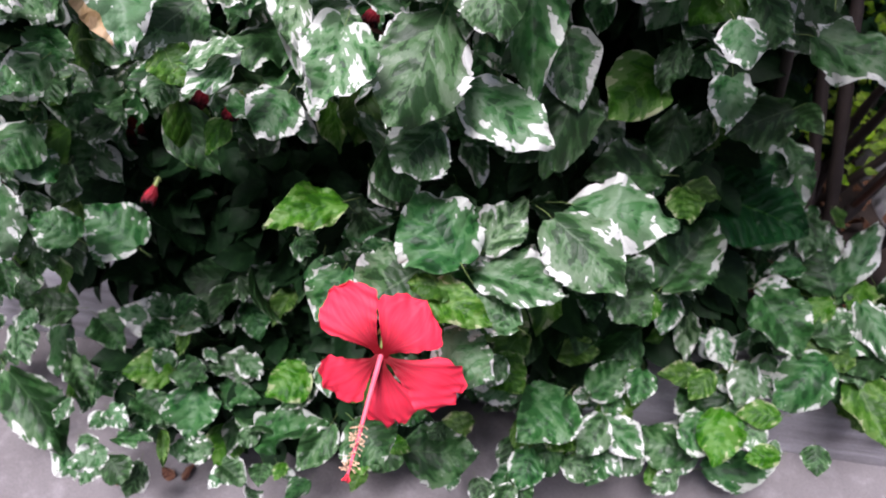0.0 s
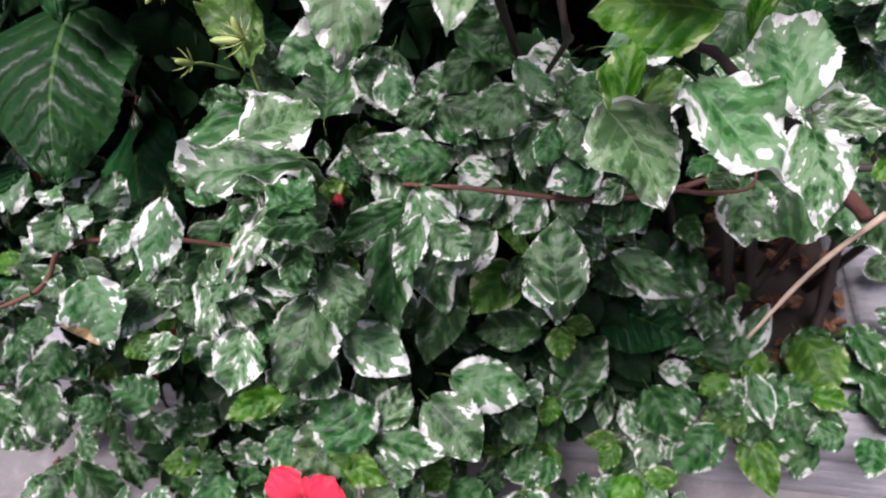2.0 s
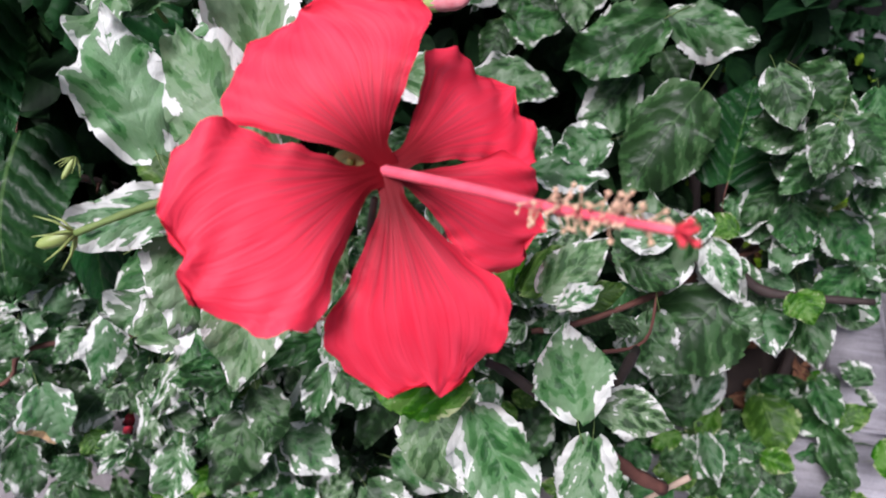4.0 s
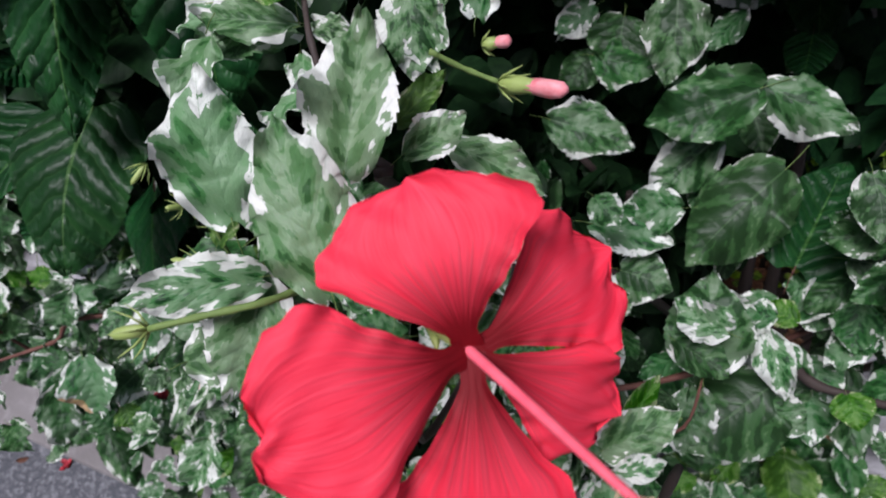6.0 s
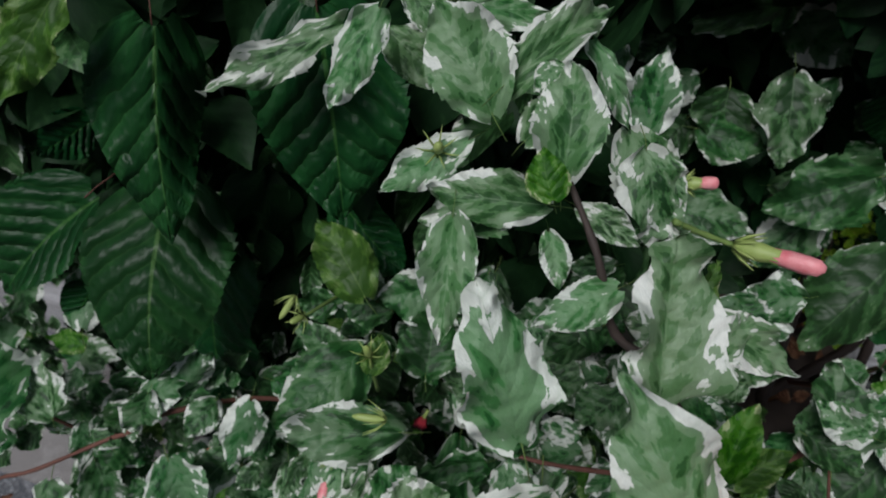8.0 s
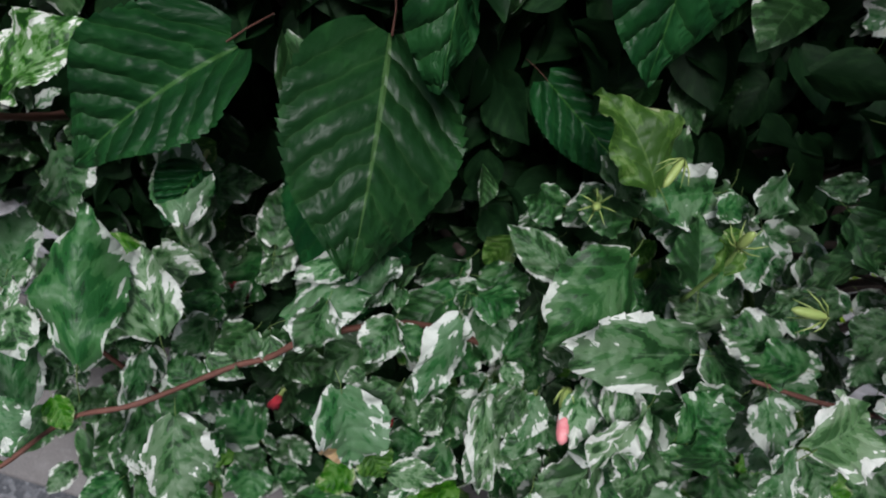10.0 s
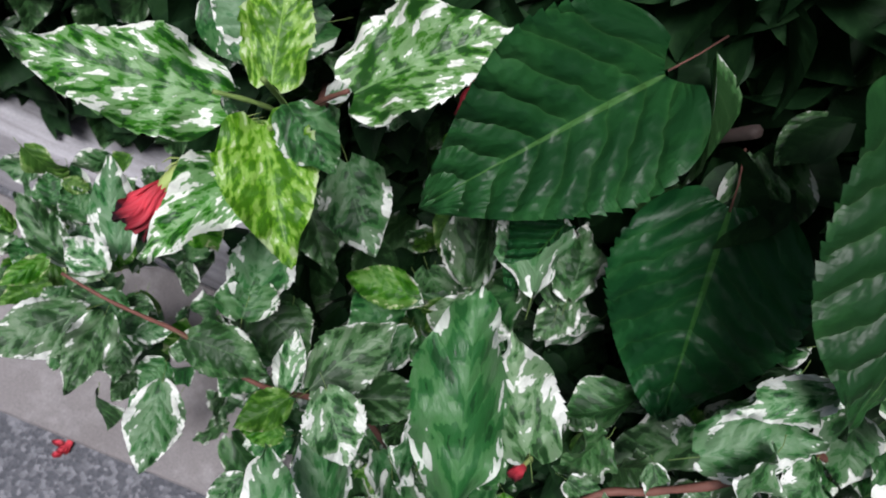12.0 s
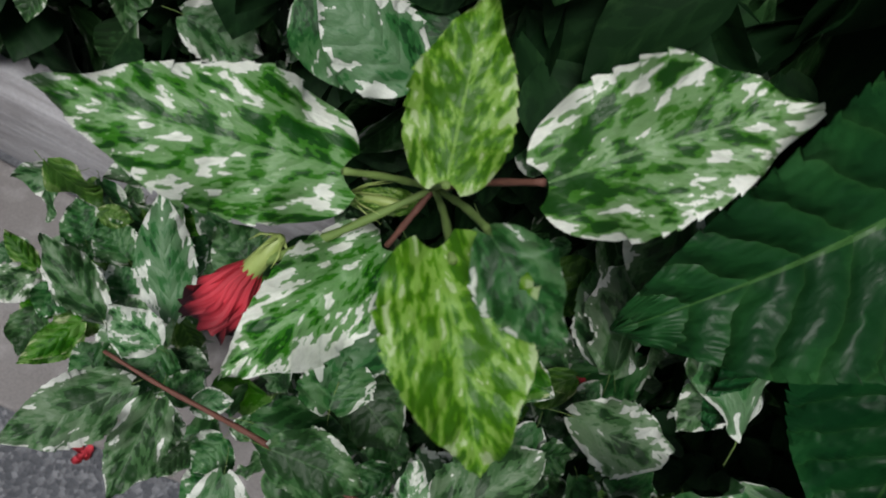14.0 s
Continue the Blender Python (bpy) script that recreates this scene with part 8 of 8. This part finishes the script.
shoot_leaf("v", (-0.302, 0.995, 0.904), (-0.312, 0.959, 0.890), 0.022, (0.215, -0.400, 0.891))


# ---- smaller leaves grown at random behind the shoots ----
VIEW_IN, VIEW_UP = Vector((0, 0.88, -0.47)), Vector((0, 0.47, 0.88))


def behind(x, q, reach):
    """How deep the deepest shoot leaf lies round a place on the hedge's front."""
    near = [s for a, b, s in SHOOTS if abs(a - x) < reach and abs(b - q) < reach]
    return max(near) if near else None


DEEPEST = {}
for a, b, c in SHOOTS:
    for i in range(-2, 3):
        for j in range(-2, 3):
            cell = (round(a / 0.025) + i, round(b / 0.025) + j)
            DEEPEST[cell] = max(DEEPEST.get(cell, -9.0), c)


def covered(p):
    """Whether a place lies before the deepest shoot leaf round it."""
    return p.dot(VIEW_IN) < DEEPEST.get((round(p.x / 0.025), round(p.dot(VIEW_UP) / 0.025)), -9.0) + 0.03


def inner_leaves(n, amount, seed):
    """Leaves inside a shrub, one mesh, for those too deep in the shade to be told apart."""
    rng = random.Random(seed)
    bm = bmesh.new()
    x0 = SHRUBS[n].matrix_basis.translation.x
    for k in range(amount):
        x = x0 + rng.gauss(0, 0.22)
        if x > 0.2 - 0.25 * rng.random():
            continue
        z = rng.uniform(0.13, 1.30)
        y = front(x, z) + 0.19 + rng.random() * 0.55
        # Brought forward so dark leaf colour fills the shaded gap over the kerb.
        if z < 0.42 and x > -0.95:
            y -= 0.12
        # Leaves above this height stay out of view; added to shade the hedge's inside.
        if z > 1.08:
            y = 1.10 - 0.12 * (z - 1.08) + rng.random() * 0.6
        if 0.42 < z < 1.08 and covered(Vector((x, y, z))) or x > -0.08 + 0.3 * (y - 0.9) or hollow(Vector((x, y, z)), HOLLOWS):
            continue
        d = Vector((rng.uniform(-0.8, 0.8), -rng.uniform(0.1, 1), rng.uniform(-1, 0.25))).normalized()
        f = Vector((rng.uniform(-1, 1), rng.uniform(-1, 0.3), rng.uniform(-0.1, 1)))
        ln = rng.uniform(0.035, 0.075)
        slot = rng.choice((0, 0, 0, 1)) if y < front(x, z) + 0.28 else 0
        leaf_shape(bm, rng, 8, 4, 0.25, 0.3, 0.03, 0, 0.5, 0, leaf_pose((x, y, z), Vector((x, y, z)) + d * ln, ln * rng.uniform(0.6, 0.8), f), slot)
    # Extra dark leaves over the kerb, standing in for the hedge's shade on it.
    for k in range(2600 if n in (2, 3) else 0):
        p = Vector((x0 + rng.gauss(0, 0.2), rng.uniform(0.74, 0.86), rng.uniform(0.15, 0.44)))
        if covered(p) or not -0.80 < p.x < -0.02:
            continue
        if k % 4 == 0 and -0.82 < p.x < -0.45:
            p.y, p.z = p.y - 0.10, 0.06 + 0.5 * (p.z - 0.15)
        d = Vector((rng.uniform(-0.8, 0.8), -rng.uniform(0.1, 0.6), rng.uniform(-1, 0.1))).normalized() * rng.uniform(0.025, 0.05)
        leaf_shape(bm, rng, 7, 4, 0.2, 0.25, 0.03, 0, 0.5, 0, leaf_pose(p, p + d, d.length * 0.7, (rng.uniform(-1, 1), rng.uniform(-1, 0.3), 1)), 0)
    # End leaves of the hedge, in the same shade-darkened green.
    for k in range(500 if n == 4 else 0):
        p = Vector((rng.uniform(-0.14, 0.10), rng.uniform(1.06, 1.3), rng.uniform(0.62, 1.25)))
        if covered(p):
            continue
        d = Vector((rng.uniform(-0.8, 0.8), -rng.uniform(0.1, 1), rng.uniform(-1, 0.1))).normalized() * rng.uniform(0.04, 0.07)
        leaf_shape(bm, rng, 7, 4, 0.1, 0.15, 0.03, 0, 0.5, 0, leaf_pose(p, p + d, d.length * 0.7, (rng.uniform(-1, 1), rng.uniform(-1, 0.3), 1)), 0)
    # leaf_inner carries the hedge's shade in its colour; leaf_green does not.
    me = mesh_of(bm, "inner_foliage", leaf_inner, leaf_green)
    tagged(part("inner_foliage", me, SHRUBS[n], "inner leaves darkened in colour for shade"), kind="stuff")


for n in range(len(SHRUBS)):
    inner_leaves(n, 6400 if n < 4 else 1300, 40 + n)


def outer_leaves(amount, seed):
    rng = random.Random(seed)
    made = 0
    while made < amount:
        x0, q0, s0 = rng.choice(SHOOTS)
        x, q = x0 + rng.uniform(-0.05, 0.05), q0 + rng.uniform(-0.05, 0.05)
        p = Vector((x, 0, 0)) + VIEW_UP * q + VIEW_IN * (behind(x, q, 0.05) or s0) + VIEW_IN * rng.uniform(0.015, 0.07)
        made += 1
        if p.z > 0.70 or p.y > 0.84 and p.z > 0.5 or p.z < 0.05 or p.x > 0.1 or p.x > -0.10 and 0.30 < p.z < 0.66 or (p.z < 0.16 and p.y > 0.78) or hollow(p, HOLLOWS + LOW_HOLLOWS):
            continue
        d = Vector((rng.uniform(-0.8, 0.8), -rng.uniform(0.0, 0.6), -rng.uniform(0.1, 1))).normalized()
        f = Vector((rng.uniform(-0.6, 0.6), -rng.uniform(0.4, 1), rng.uniform(0.3, 1)))
        ln = rng.choice((rng.uniform(0.02, 0.04), rng.uniform(0.035, 0.065)))
        kind = rng.choice("vvvvgggggl") if p.x > -1.4 else rng.choice("vgg")
        leaf(rng.choice(STEMS[nearest_shrub(p.x)]), kind, p, p + d * ln, ln * rng.uniform(0.6, 0.85), f, False)


outer_leaves(1100, 9)


# ---- flowers, branches and buds ----
hibiscus_flower(SHRUBS[3], (-0.419, 0.522, 0.481), ((-0.453, 0.544, 0.514), (-0.394, 0.542, 0.512), (-0.366, 0.515, 0.456), (-0.406, 0.497, 0.438), (-0.453, 0.502, 0.462)), (-0.422, 0.446, 0.464), (0.15, -0.75, 0.50), (0.044, 0.049, 0.040, 0.036, 0.038), petal_red, 3)
hibiscus_flower(SHRUBS[3], (-0.163, 0.620, 1.040), ((-0.189, 0.648, 1.079), (-0.132, 0.677, 1.025), (-0.115, 0.625, 1.007), (-0.142, 0.566, 0.998), (-0.201, 0.568, 1.060)), (-0.078, 0.568, 1.091), (0.32, -0.48, 0.80), (0.070, 0.054, 0.042, 0.060, 0.065), petal_red, 8)
twig(SHRUBS[2], "branch", ((-0.815, 0.492, 0.640), (-0.793, 0.521, 0.629), (-0.758, 0.561, 0.655), (-0.719, 0.581, 0.667), (-0.674, 0.625, 0.658), (-0.649, 0.637, 0.672), (-0.616, 0.657, 0.700), (-0.545, 0.709, 0.645), (-0.446, 0.724, 0.596)), 0.0015, 0.0029, bark_red, "reddish brown lateral branch")
twig(SHRUBS[2], "branch", ((-0.855, 0.516, 0.660), (-0.828, 0.518, 0.659), (-0.793, 0.521, 0.629)), 0.001, 0.0016, bark_red, "thin reddish twig")
twig(SHRUBS[1], "branch", ((-1.017, 0.638, 0.545), (-0.983, 0.634, 0.547), (-0.951, 0.632, 0.556), (-0.926, 0.630, 0.565), (-0.875, 0.623, 0.547), (-0.836, 0.622, 0.595), (-0.820, 0.632, 0.601), (-0.762, 0.628, 0.475)), 0.0011, 0.0023, bark_red, "reddish brown lateral branch")
twig(SHRUBS[1], "branch", ((-0.913, 0.747, 0.674), (-0.913, 0.797, 0.614), (-0.943, 0.907, 0.474), (-0.993, 1.047, 0.224)), 0.0028, 0.006, bark_red, "reddish brown shoot")
twig(SHRUBS[1], "branch", ((-0.913, 0.747, 0.674), (-0.930, 0.734, 0.694), (-0.947, 0.722, 0.707)), 0.0015, 0.0013, stalk_green, "leaf stalk")
twig(SHRUBS[1], "branch", ((-0.913, 0.747, 0.674), (-0.899, 0.745, 0.706), (-0.886, 0.7435, 0.7285)), 0.0015, 0.0013, bark_red, "leaf stalk")
twig(SHRUBS[1], "branch", ((-0.913, 0.747, 0.674), (-0.910, 0.723, 0.712), (-0.906, 0.699, 0.742)), 0.0015, 0.0013, stalk_green, "leaf stalk")
twig(SHRUBS[1], "branch", ((-0.913, 0.747, 0.674), (-0.916, 0.731, 0.715), (-0.918, 0.716, 0.749)), 0.0015, 0.0013, stalk_green, "leaf stalk")
twig(SHRUBS[1], "branch", ((-0.913, 0.747, 0.674), (-0.916, 0.734, 0.670), (-0.919, 0.721, 0.658)), 0.0015, 0.0013, bark_red, "leaf stalk")
twig(SHRUBS[1], "branch", ((-0.913, 0.747, 0.674), (-0.906, 0.729, 0.713), (-0.900, 0.712, 0.744)), 0.0015, 0.0013, stalk_green, "leaf stalk")
twig(SHRUBS[3], "branch", ((-0.322, 0.709, 0.736), (-0.269, 0.712, 0.731), (-0.183, 0.734, 0.700), (-0.119, 0.758, 0.687), (-0.047, 0.810, 0.670), (0.095, 0.973, 0.538), (0.100, 1.020, 0.300), (0.090, 1.120, 0.060)), 0.0016, 0.0041, bark_red, "reddish brown lateral branch")
twig(SHRUBS[4], "branch", ((-0.022, 0.855, 0.697), (0.028, 0.833, 0.656), (0.065, 0.829, 0.652), (0.127, 0.835, 0.645)), 0.006, 0.003, bark_brown, "dark brown lateral branch")
twig(SHRUBS[3], "branch", ((-0.121, 0.698, 0.753), (-0.098, 0.709, 0.739), (-0.064, 0.730, 0.727), (-0.056, 0.784, 0.715)), 0.002, 0.001, bark_red, "reddish brown lateral branch")
twig(SHRUBS[3], "branch", ((-0.314, 0.779, 1.026), (-0.294, 0.749, 1.019), (-0.276, 0.730, 0.984), (-0.250, 0.722, 0.978), (-0.257, 0.731, 0.950), (-0.240, 0.860, 0.700), (-0.260, 1.050, 0.400)), 0.0015, 0.0042, bark_brown, "brown upright shoot")
twig(SHRUBS[3], "branch", ((-0.176, 0.628, 1.014), (-0.194, 0.623, 0.958), (-0.192, 0.618, 0.928), (-0.200, 0.740, 0.840), (-0.240, 0.860, 0.700)), 0.0014, 0.0024, bark_brown, "brown upright shoot")
twig(SHRUBS[3], "branch", ((-0.140, 0.607, 0.930), (-0.130, 0.605, 0.926), (-0.108, 0.603, 0.900), (-0.090, 0.614, 0.883), (-0.074, 0.666, 0.840)), 0.002, 0.003, bark_brown, "brown side shoot")
twig(SHRUBS[3], "branch", ((-0.089, 0.591, 0.892), (-0.073, 0.587, 0.872), (-0.058, 0.587, 0.855)), 0.003, 0.0034, bark_red, "broken reddish twig")
twig(SHRUBS[3], "dead_twig", ((-0.045, 0.597, 0.847), (-0.070, 0.584, 0.818), (-0.094, 0.565, 0.781)), 0.0017, 0.001, twig_dry, "dry pale bare twig")
twig(SHRUBS[4], "branch", ((0.039, 1.014, 0.181), (0.023, 1.069, 0.301), (0.003, 1.143, 0.439), (-0.013, 1.187, 0.537)), 0.01, 0.007, bark_brown, "dark brown upright stem")
twig(SHRUBS[4], "branch", ((0.074, 1.021, 0.179), (0.059, 1.078, 0.287), (0.036, 1.161, 0.448), (0.021, 1.210, 0.550)), 0.01, 0.007, bark_brown, "dark brown upright stem")
twig(SHRUBS[4], "branch", ((0.075, 1.031, 0.187), (0.109, 1.058, 0.231), (0.154, 1.100, 0.299), (0.174, 1.140, 0.399)), 0.01, 0.007, bark_brown, "dark brown upright stem")
twig(SHRUBS[4], "branch", ((0.182, 0.995, 0.105), (0.195, 1.069, 0.195), (0.194, 1.118, 0.266), (0.176, 1.171, 0.358)), 0.01, 0.007, bark_brown, "dark brown upright stem")
bud(SHRUBS[3], (-0.221, 0.807, 0.963), (-0.180, 0.796, 0.978), 0.0125, "pink")
twig(SHRUBS[3], "branch", ((-0.221, 0.807, 0.963), (-0.242, 0.804, 0.972), (-0.258, 0.798, 0.986)), 0.0016, 0.0018, stalk_green, "flower stalk")
bud(SHRUBS[3], (-0.249, 0.851, 0.947), (-0.231, 0.853, 0.953), 0.01, "pink")
bud(SHRUBS[2], (-0.447, 0.667, 0.719), (-0.444, 0.629, 0.717), 0.0105, "pink")
bud(SHRUBS[3], (-0.287, 0.597, 1.019), (-0.300, 0.590, 1.019), 0.0085, "green")
twig(SHRUBS[3], "branch", ((-0.287, 0.597, 1.019), (-0.267, 0.610, 1.019), (-0.251, 0.623, 1.015), (-0.246, 0.645, 0.995)), 0.0014, 0.0018, stalk_green, "green flower stalk")
bud(SHRUBS[2], (-0.384, 0.677, 0.888), (-0.404, 0.673, 0.891), 0.008, "green")
bud(SHRUBS[2], (-0.466, 0.734, 0.895), (-0.472, 0.718, 0.889), 0.007, "green")
bud(SHRUBS[1], (-0.942, 0.733, 0.661), (-0.919, 0.737, 0.668), 0.007, "green")
wilted_flower(SHRUBS[2], (-0.953, 0.985, 0.562), (-0.980, 0.953, 0.543), 0.022)
bud(SHRUBS[2], (-0.384, 0.795, 1.003), (-0.382, 0.791, 1.015), 0.0085, "green")
twig(SHRUBS[2], "branch", ((-0.384, 0.795, 1.003), (-0.386, 0.796, 0.991), (-0.393, 0.807, 0.954)), 0.0011, 0.0016, stalk_green, "green flower stalk")
bud(SHRUBS[2], (-0.414, 0.719, 0.862), (-0.415, 0.720, 0.877), 0.0085, "green")
twig(SHRUBS[2], "branch", ((-0.414, 0.719, 0.862), (-0.413, 0.715, 0.847), (-0.413, 0.712, 0.803)), 0.0011, 0.0016, stalk_green, "green flower stalk")
bud(SHRUBS[2], (-0.482, 0.744, 0.823), (-0.486, 0.734, 0.833), 0.0085, "green")
twig(SHRUBS[2], "branch", ((-0.482, 0.744, 0.823), (-0.478, 0.755, 0.815), (-0.473, 0.784, 0.785)), 0.0011, 0.0016, stalk_green, "green flower stalk")
wilted_flower(SHRUBS[1], (-0.964, 0.694, 0.634), (-0.974, 0.666, 0.612), 0.022)
twig(SHRUBS[1], "branch", ((-0.964, 0.694, 0.634), (-0.938, 0.717, 0.662), (-0.913, 0.747, 0.674)), 0.0022, 0.0016, stalk_green, "green flower stalk")
wilted_flower(SHRUBS[2], (-0.760, 0.779, 0.664), (-0.764, 0.767, 0.654), 0.009)
wilted_flower(SHRUBS[2], (-0.386, 0.723, 0.708), (-0.389, 0.714, 0.700), 0.009)
wilted_flower(SHRUBS[2], (-0.449, 0.679, 0.642), (-0.452, 0.669, 0.634), 0.009)
wilted_flower(SHRUBS[2], (-0.547, 0.648, 0.581), (-0.551, 0.637, 0.572), 0.009)
wilted_flower(SHRUBS[2], (-0.651, 0.660, 0.479), (-0.655, 0.647, 0.469), 0.009)
wilted_flower(SHRUBS[2], (-0.565, 0.642, 0.593), (-0.568, 0.631, 0.585), 0.009)
wilted_flower(SHRUBS[2], (-0.748, 0.778, 0.478), (-0.729, 0.747, 0.459), 0.020)
wilted_flower(SHRUBS[1], (-0.819, 0.858, 0.661), (-0.820, 0.821, 0.645), 0.018)
GOLD = (0.174, 1.278, 0.223)


# ---- the small golden shrub behind, litter and fallen petals ----
def golden_shrub():
    x, y, z = GOLD
    sh = thing("golden_shrub", (x + 0.02, y + 0.05, 0.06), "low shrub with small yellow-green leaves behind the hedge", "shrub")
    rng = random.Random(21)
    stems = []
    for k in range(5):
        top = (x + rng.uniform(-0.08, 0.06), y + rng.uniform(-0.05, 0.1), z + rng.uniform(-0.02, 0.2))
        stems.append(twig(sh, "branch", ((x + 0.02, y + 0.05, 0.05), (0.5 * (x + top[0]) + 0.02, y + 0.03, 0.16), top), 0.004, 0.0015, bark_brown))
    # Backing leaves in the shade-darkened green, painting the dark behind the golden ones.
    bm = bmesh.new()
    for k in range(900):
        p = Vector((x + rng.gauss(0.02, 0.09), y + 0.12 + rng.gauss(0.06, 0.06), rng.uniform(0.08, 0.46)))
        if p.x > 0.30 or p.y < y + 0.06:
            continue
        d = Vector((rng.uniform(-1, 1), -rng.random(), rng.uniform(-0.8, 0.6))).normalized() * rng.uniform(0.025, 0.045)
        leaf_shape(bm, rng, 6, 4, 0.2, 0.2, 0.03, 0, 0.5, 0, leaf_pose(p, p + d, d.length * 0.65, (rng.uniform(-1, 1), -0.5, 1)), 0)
    tagged(part("inner_foliage", mesh_of(bm, "inner_foliage", leaf_inner), sh, "inner leaves darkened in colour for shade"), kind="stuff")
    for k in range(340):
        p = Vector((x + rng.gauss(0.01, 0.075), y + rng.gauss(0.02, 0.06), z + rng.gauss(0.03, 0.11)))
        if p.z < 0.08 or p.x > 0.29:
            continue
        d = Vector((rng.uniform(-1, 1), rng.uniform(-1, 0.4), rng.uniform(-0.4, 1))).normalized()
        ln = rng.uniform(0.016, 0.030)
        leaf(rng.choice(stems), "y", p, p + d * ln, ln * 0.6, (rng.uniform(-0.4, 0.4), -0.5, 1), False)


golden_shrub()
rng = random.Random(33)
bm = bmesh.new()
for k in range(150):
    p = Vector((rng.uniform(-0.35, 0.235), 0.93 + rng.random() ** 1.3 * 0.45, 0.085 + rng.uniform(0, 0.02)))
    d = Vector((rng.uniform(-1, 1), rng.uniform(-1, 1), rng.uniform(-0.15, 0.25))).normalized()
    ln = rng.uniform(0.02, 0.05)
    leaf_shape(bm, rng, 6, 4, rng.uniform(-0.5, 0.6), rng.uniform(-0.4, 0.5), 0.06, 0, 0.5, 0, leaf_pose(p, p + d * ln, ln * 0.6, (rng.uniform(-0.6, 0.6), rng.uniform(-0.6, 0.6), 1)), 0)
litter = tagged(new("leaf_litter", mesh_of(bm, "leaf_litter", leaf_dry)), "dry brown leaves lying on the planter soil", "leaf litter", kind="stuff")


def fallen(name, x, y, z, size, mat, label, category, seed, pieces):
    """Something small and crumpled lying on the ground."""
    rng = random.Random(seed)
    bm = bmesh.new()
    for k in range(pieces):
        a = rng.uniform(0, 6.28)
        p = Vector((x + rng.uniform(-0.4, 0.4) * size, y + rng.uniform(-0.3, 0.3) * size, z + 0.002))
        d = Vector((math.cos(a), math.sin(a), rng.uniform(0, 0.35)))
        leaf_shape(bm, rng, 6, 4, 0.5, -0.3, 0.1, 0, 0.6, 0, leaf_pose(p, p + d * size * rng.uniform(0.5, 1), size * 0.45, (rng.uniform(-0.7, 0.7), rng.uniform(-0.7, 0.7), 1)), 0)
    low = min(v.co.z for v in bm.verts)
    for v in bm.verts:
        v.co.z += z - low
    return tagged(new(name, mesh_of(bm, name, mat)), label, category)


fallen("fallen_petals", -1.085, 0.518, -0.012, 0.022, petal_wilted, "shrivelled red petals fallen on the asphalt", "fallen petals", 4, 6)
fallen("fallen_leaf", -1.186, 0.50, -0.012, 0.026, leaf_dry, "small orange dry leaf on the asphalt", "fallen leaf", 5, 1)
fallen("fallen_leaf", -0.84, 0.591, 0.0, 0.02, leaf_dry, "small orange dry leaf on the concrete gutter", "fallen leaf", 6, 1)
fallen("fallen_leaf", -1.106, 0.653, 0.0, 0.028, leaf_dry, "small orange dry leaf on the concrete gutter", "fallen leaf", 7, 1)
fallen("fallen_leaf", -0.761, 0.613, 0.0, 0.04, leaf_dry, "brown curled dry leaf on the concrete gutter", "fallen leaf", 8, 2)
for k in range(14):
    fallen("pebble_grit", rng.uniform(-1.6, 0.2), rng.uniform(0.56, 0.76), 0.0, 0.005, concrete, "tiny pale chip of grit on the gutter", "grit", 50 + k, 2)
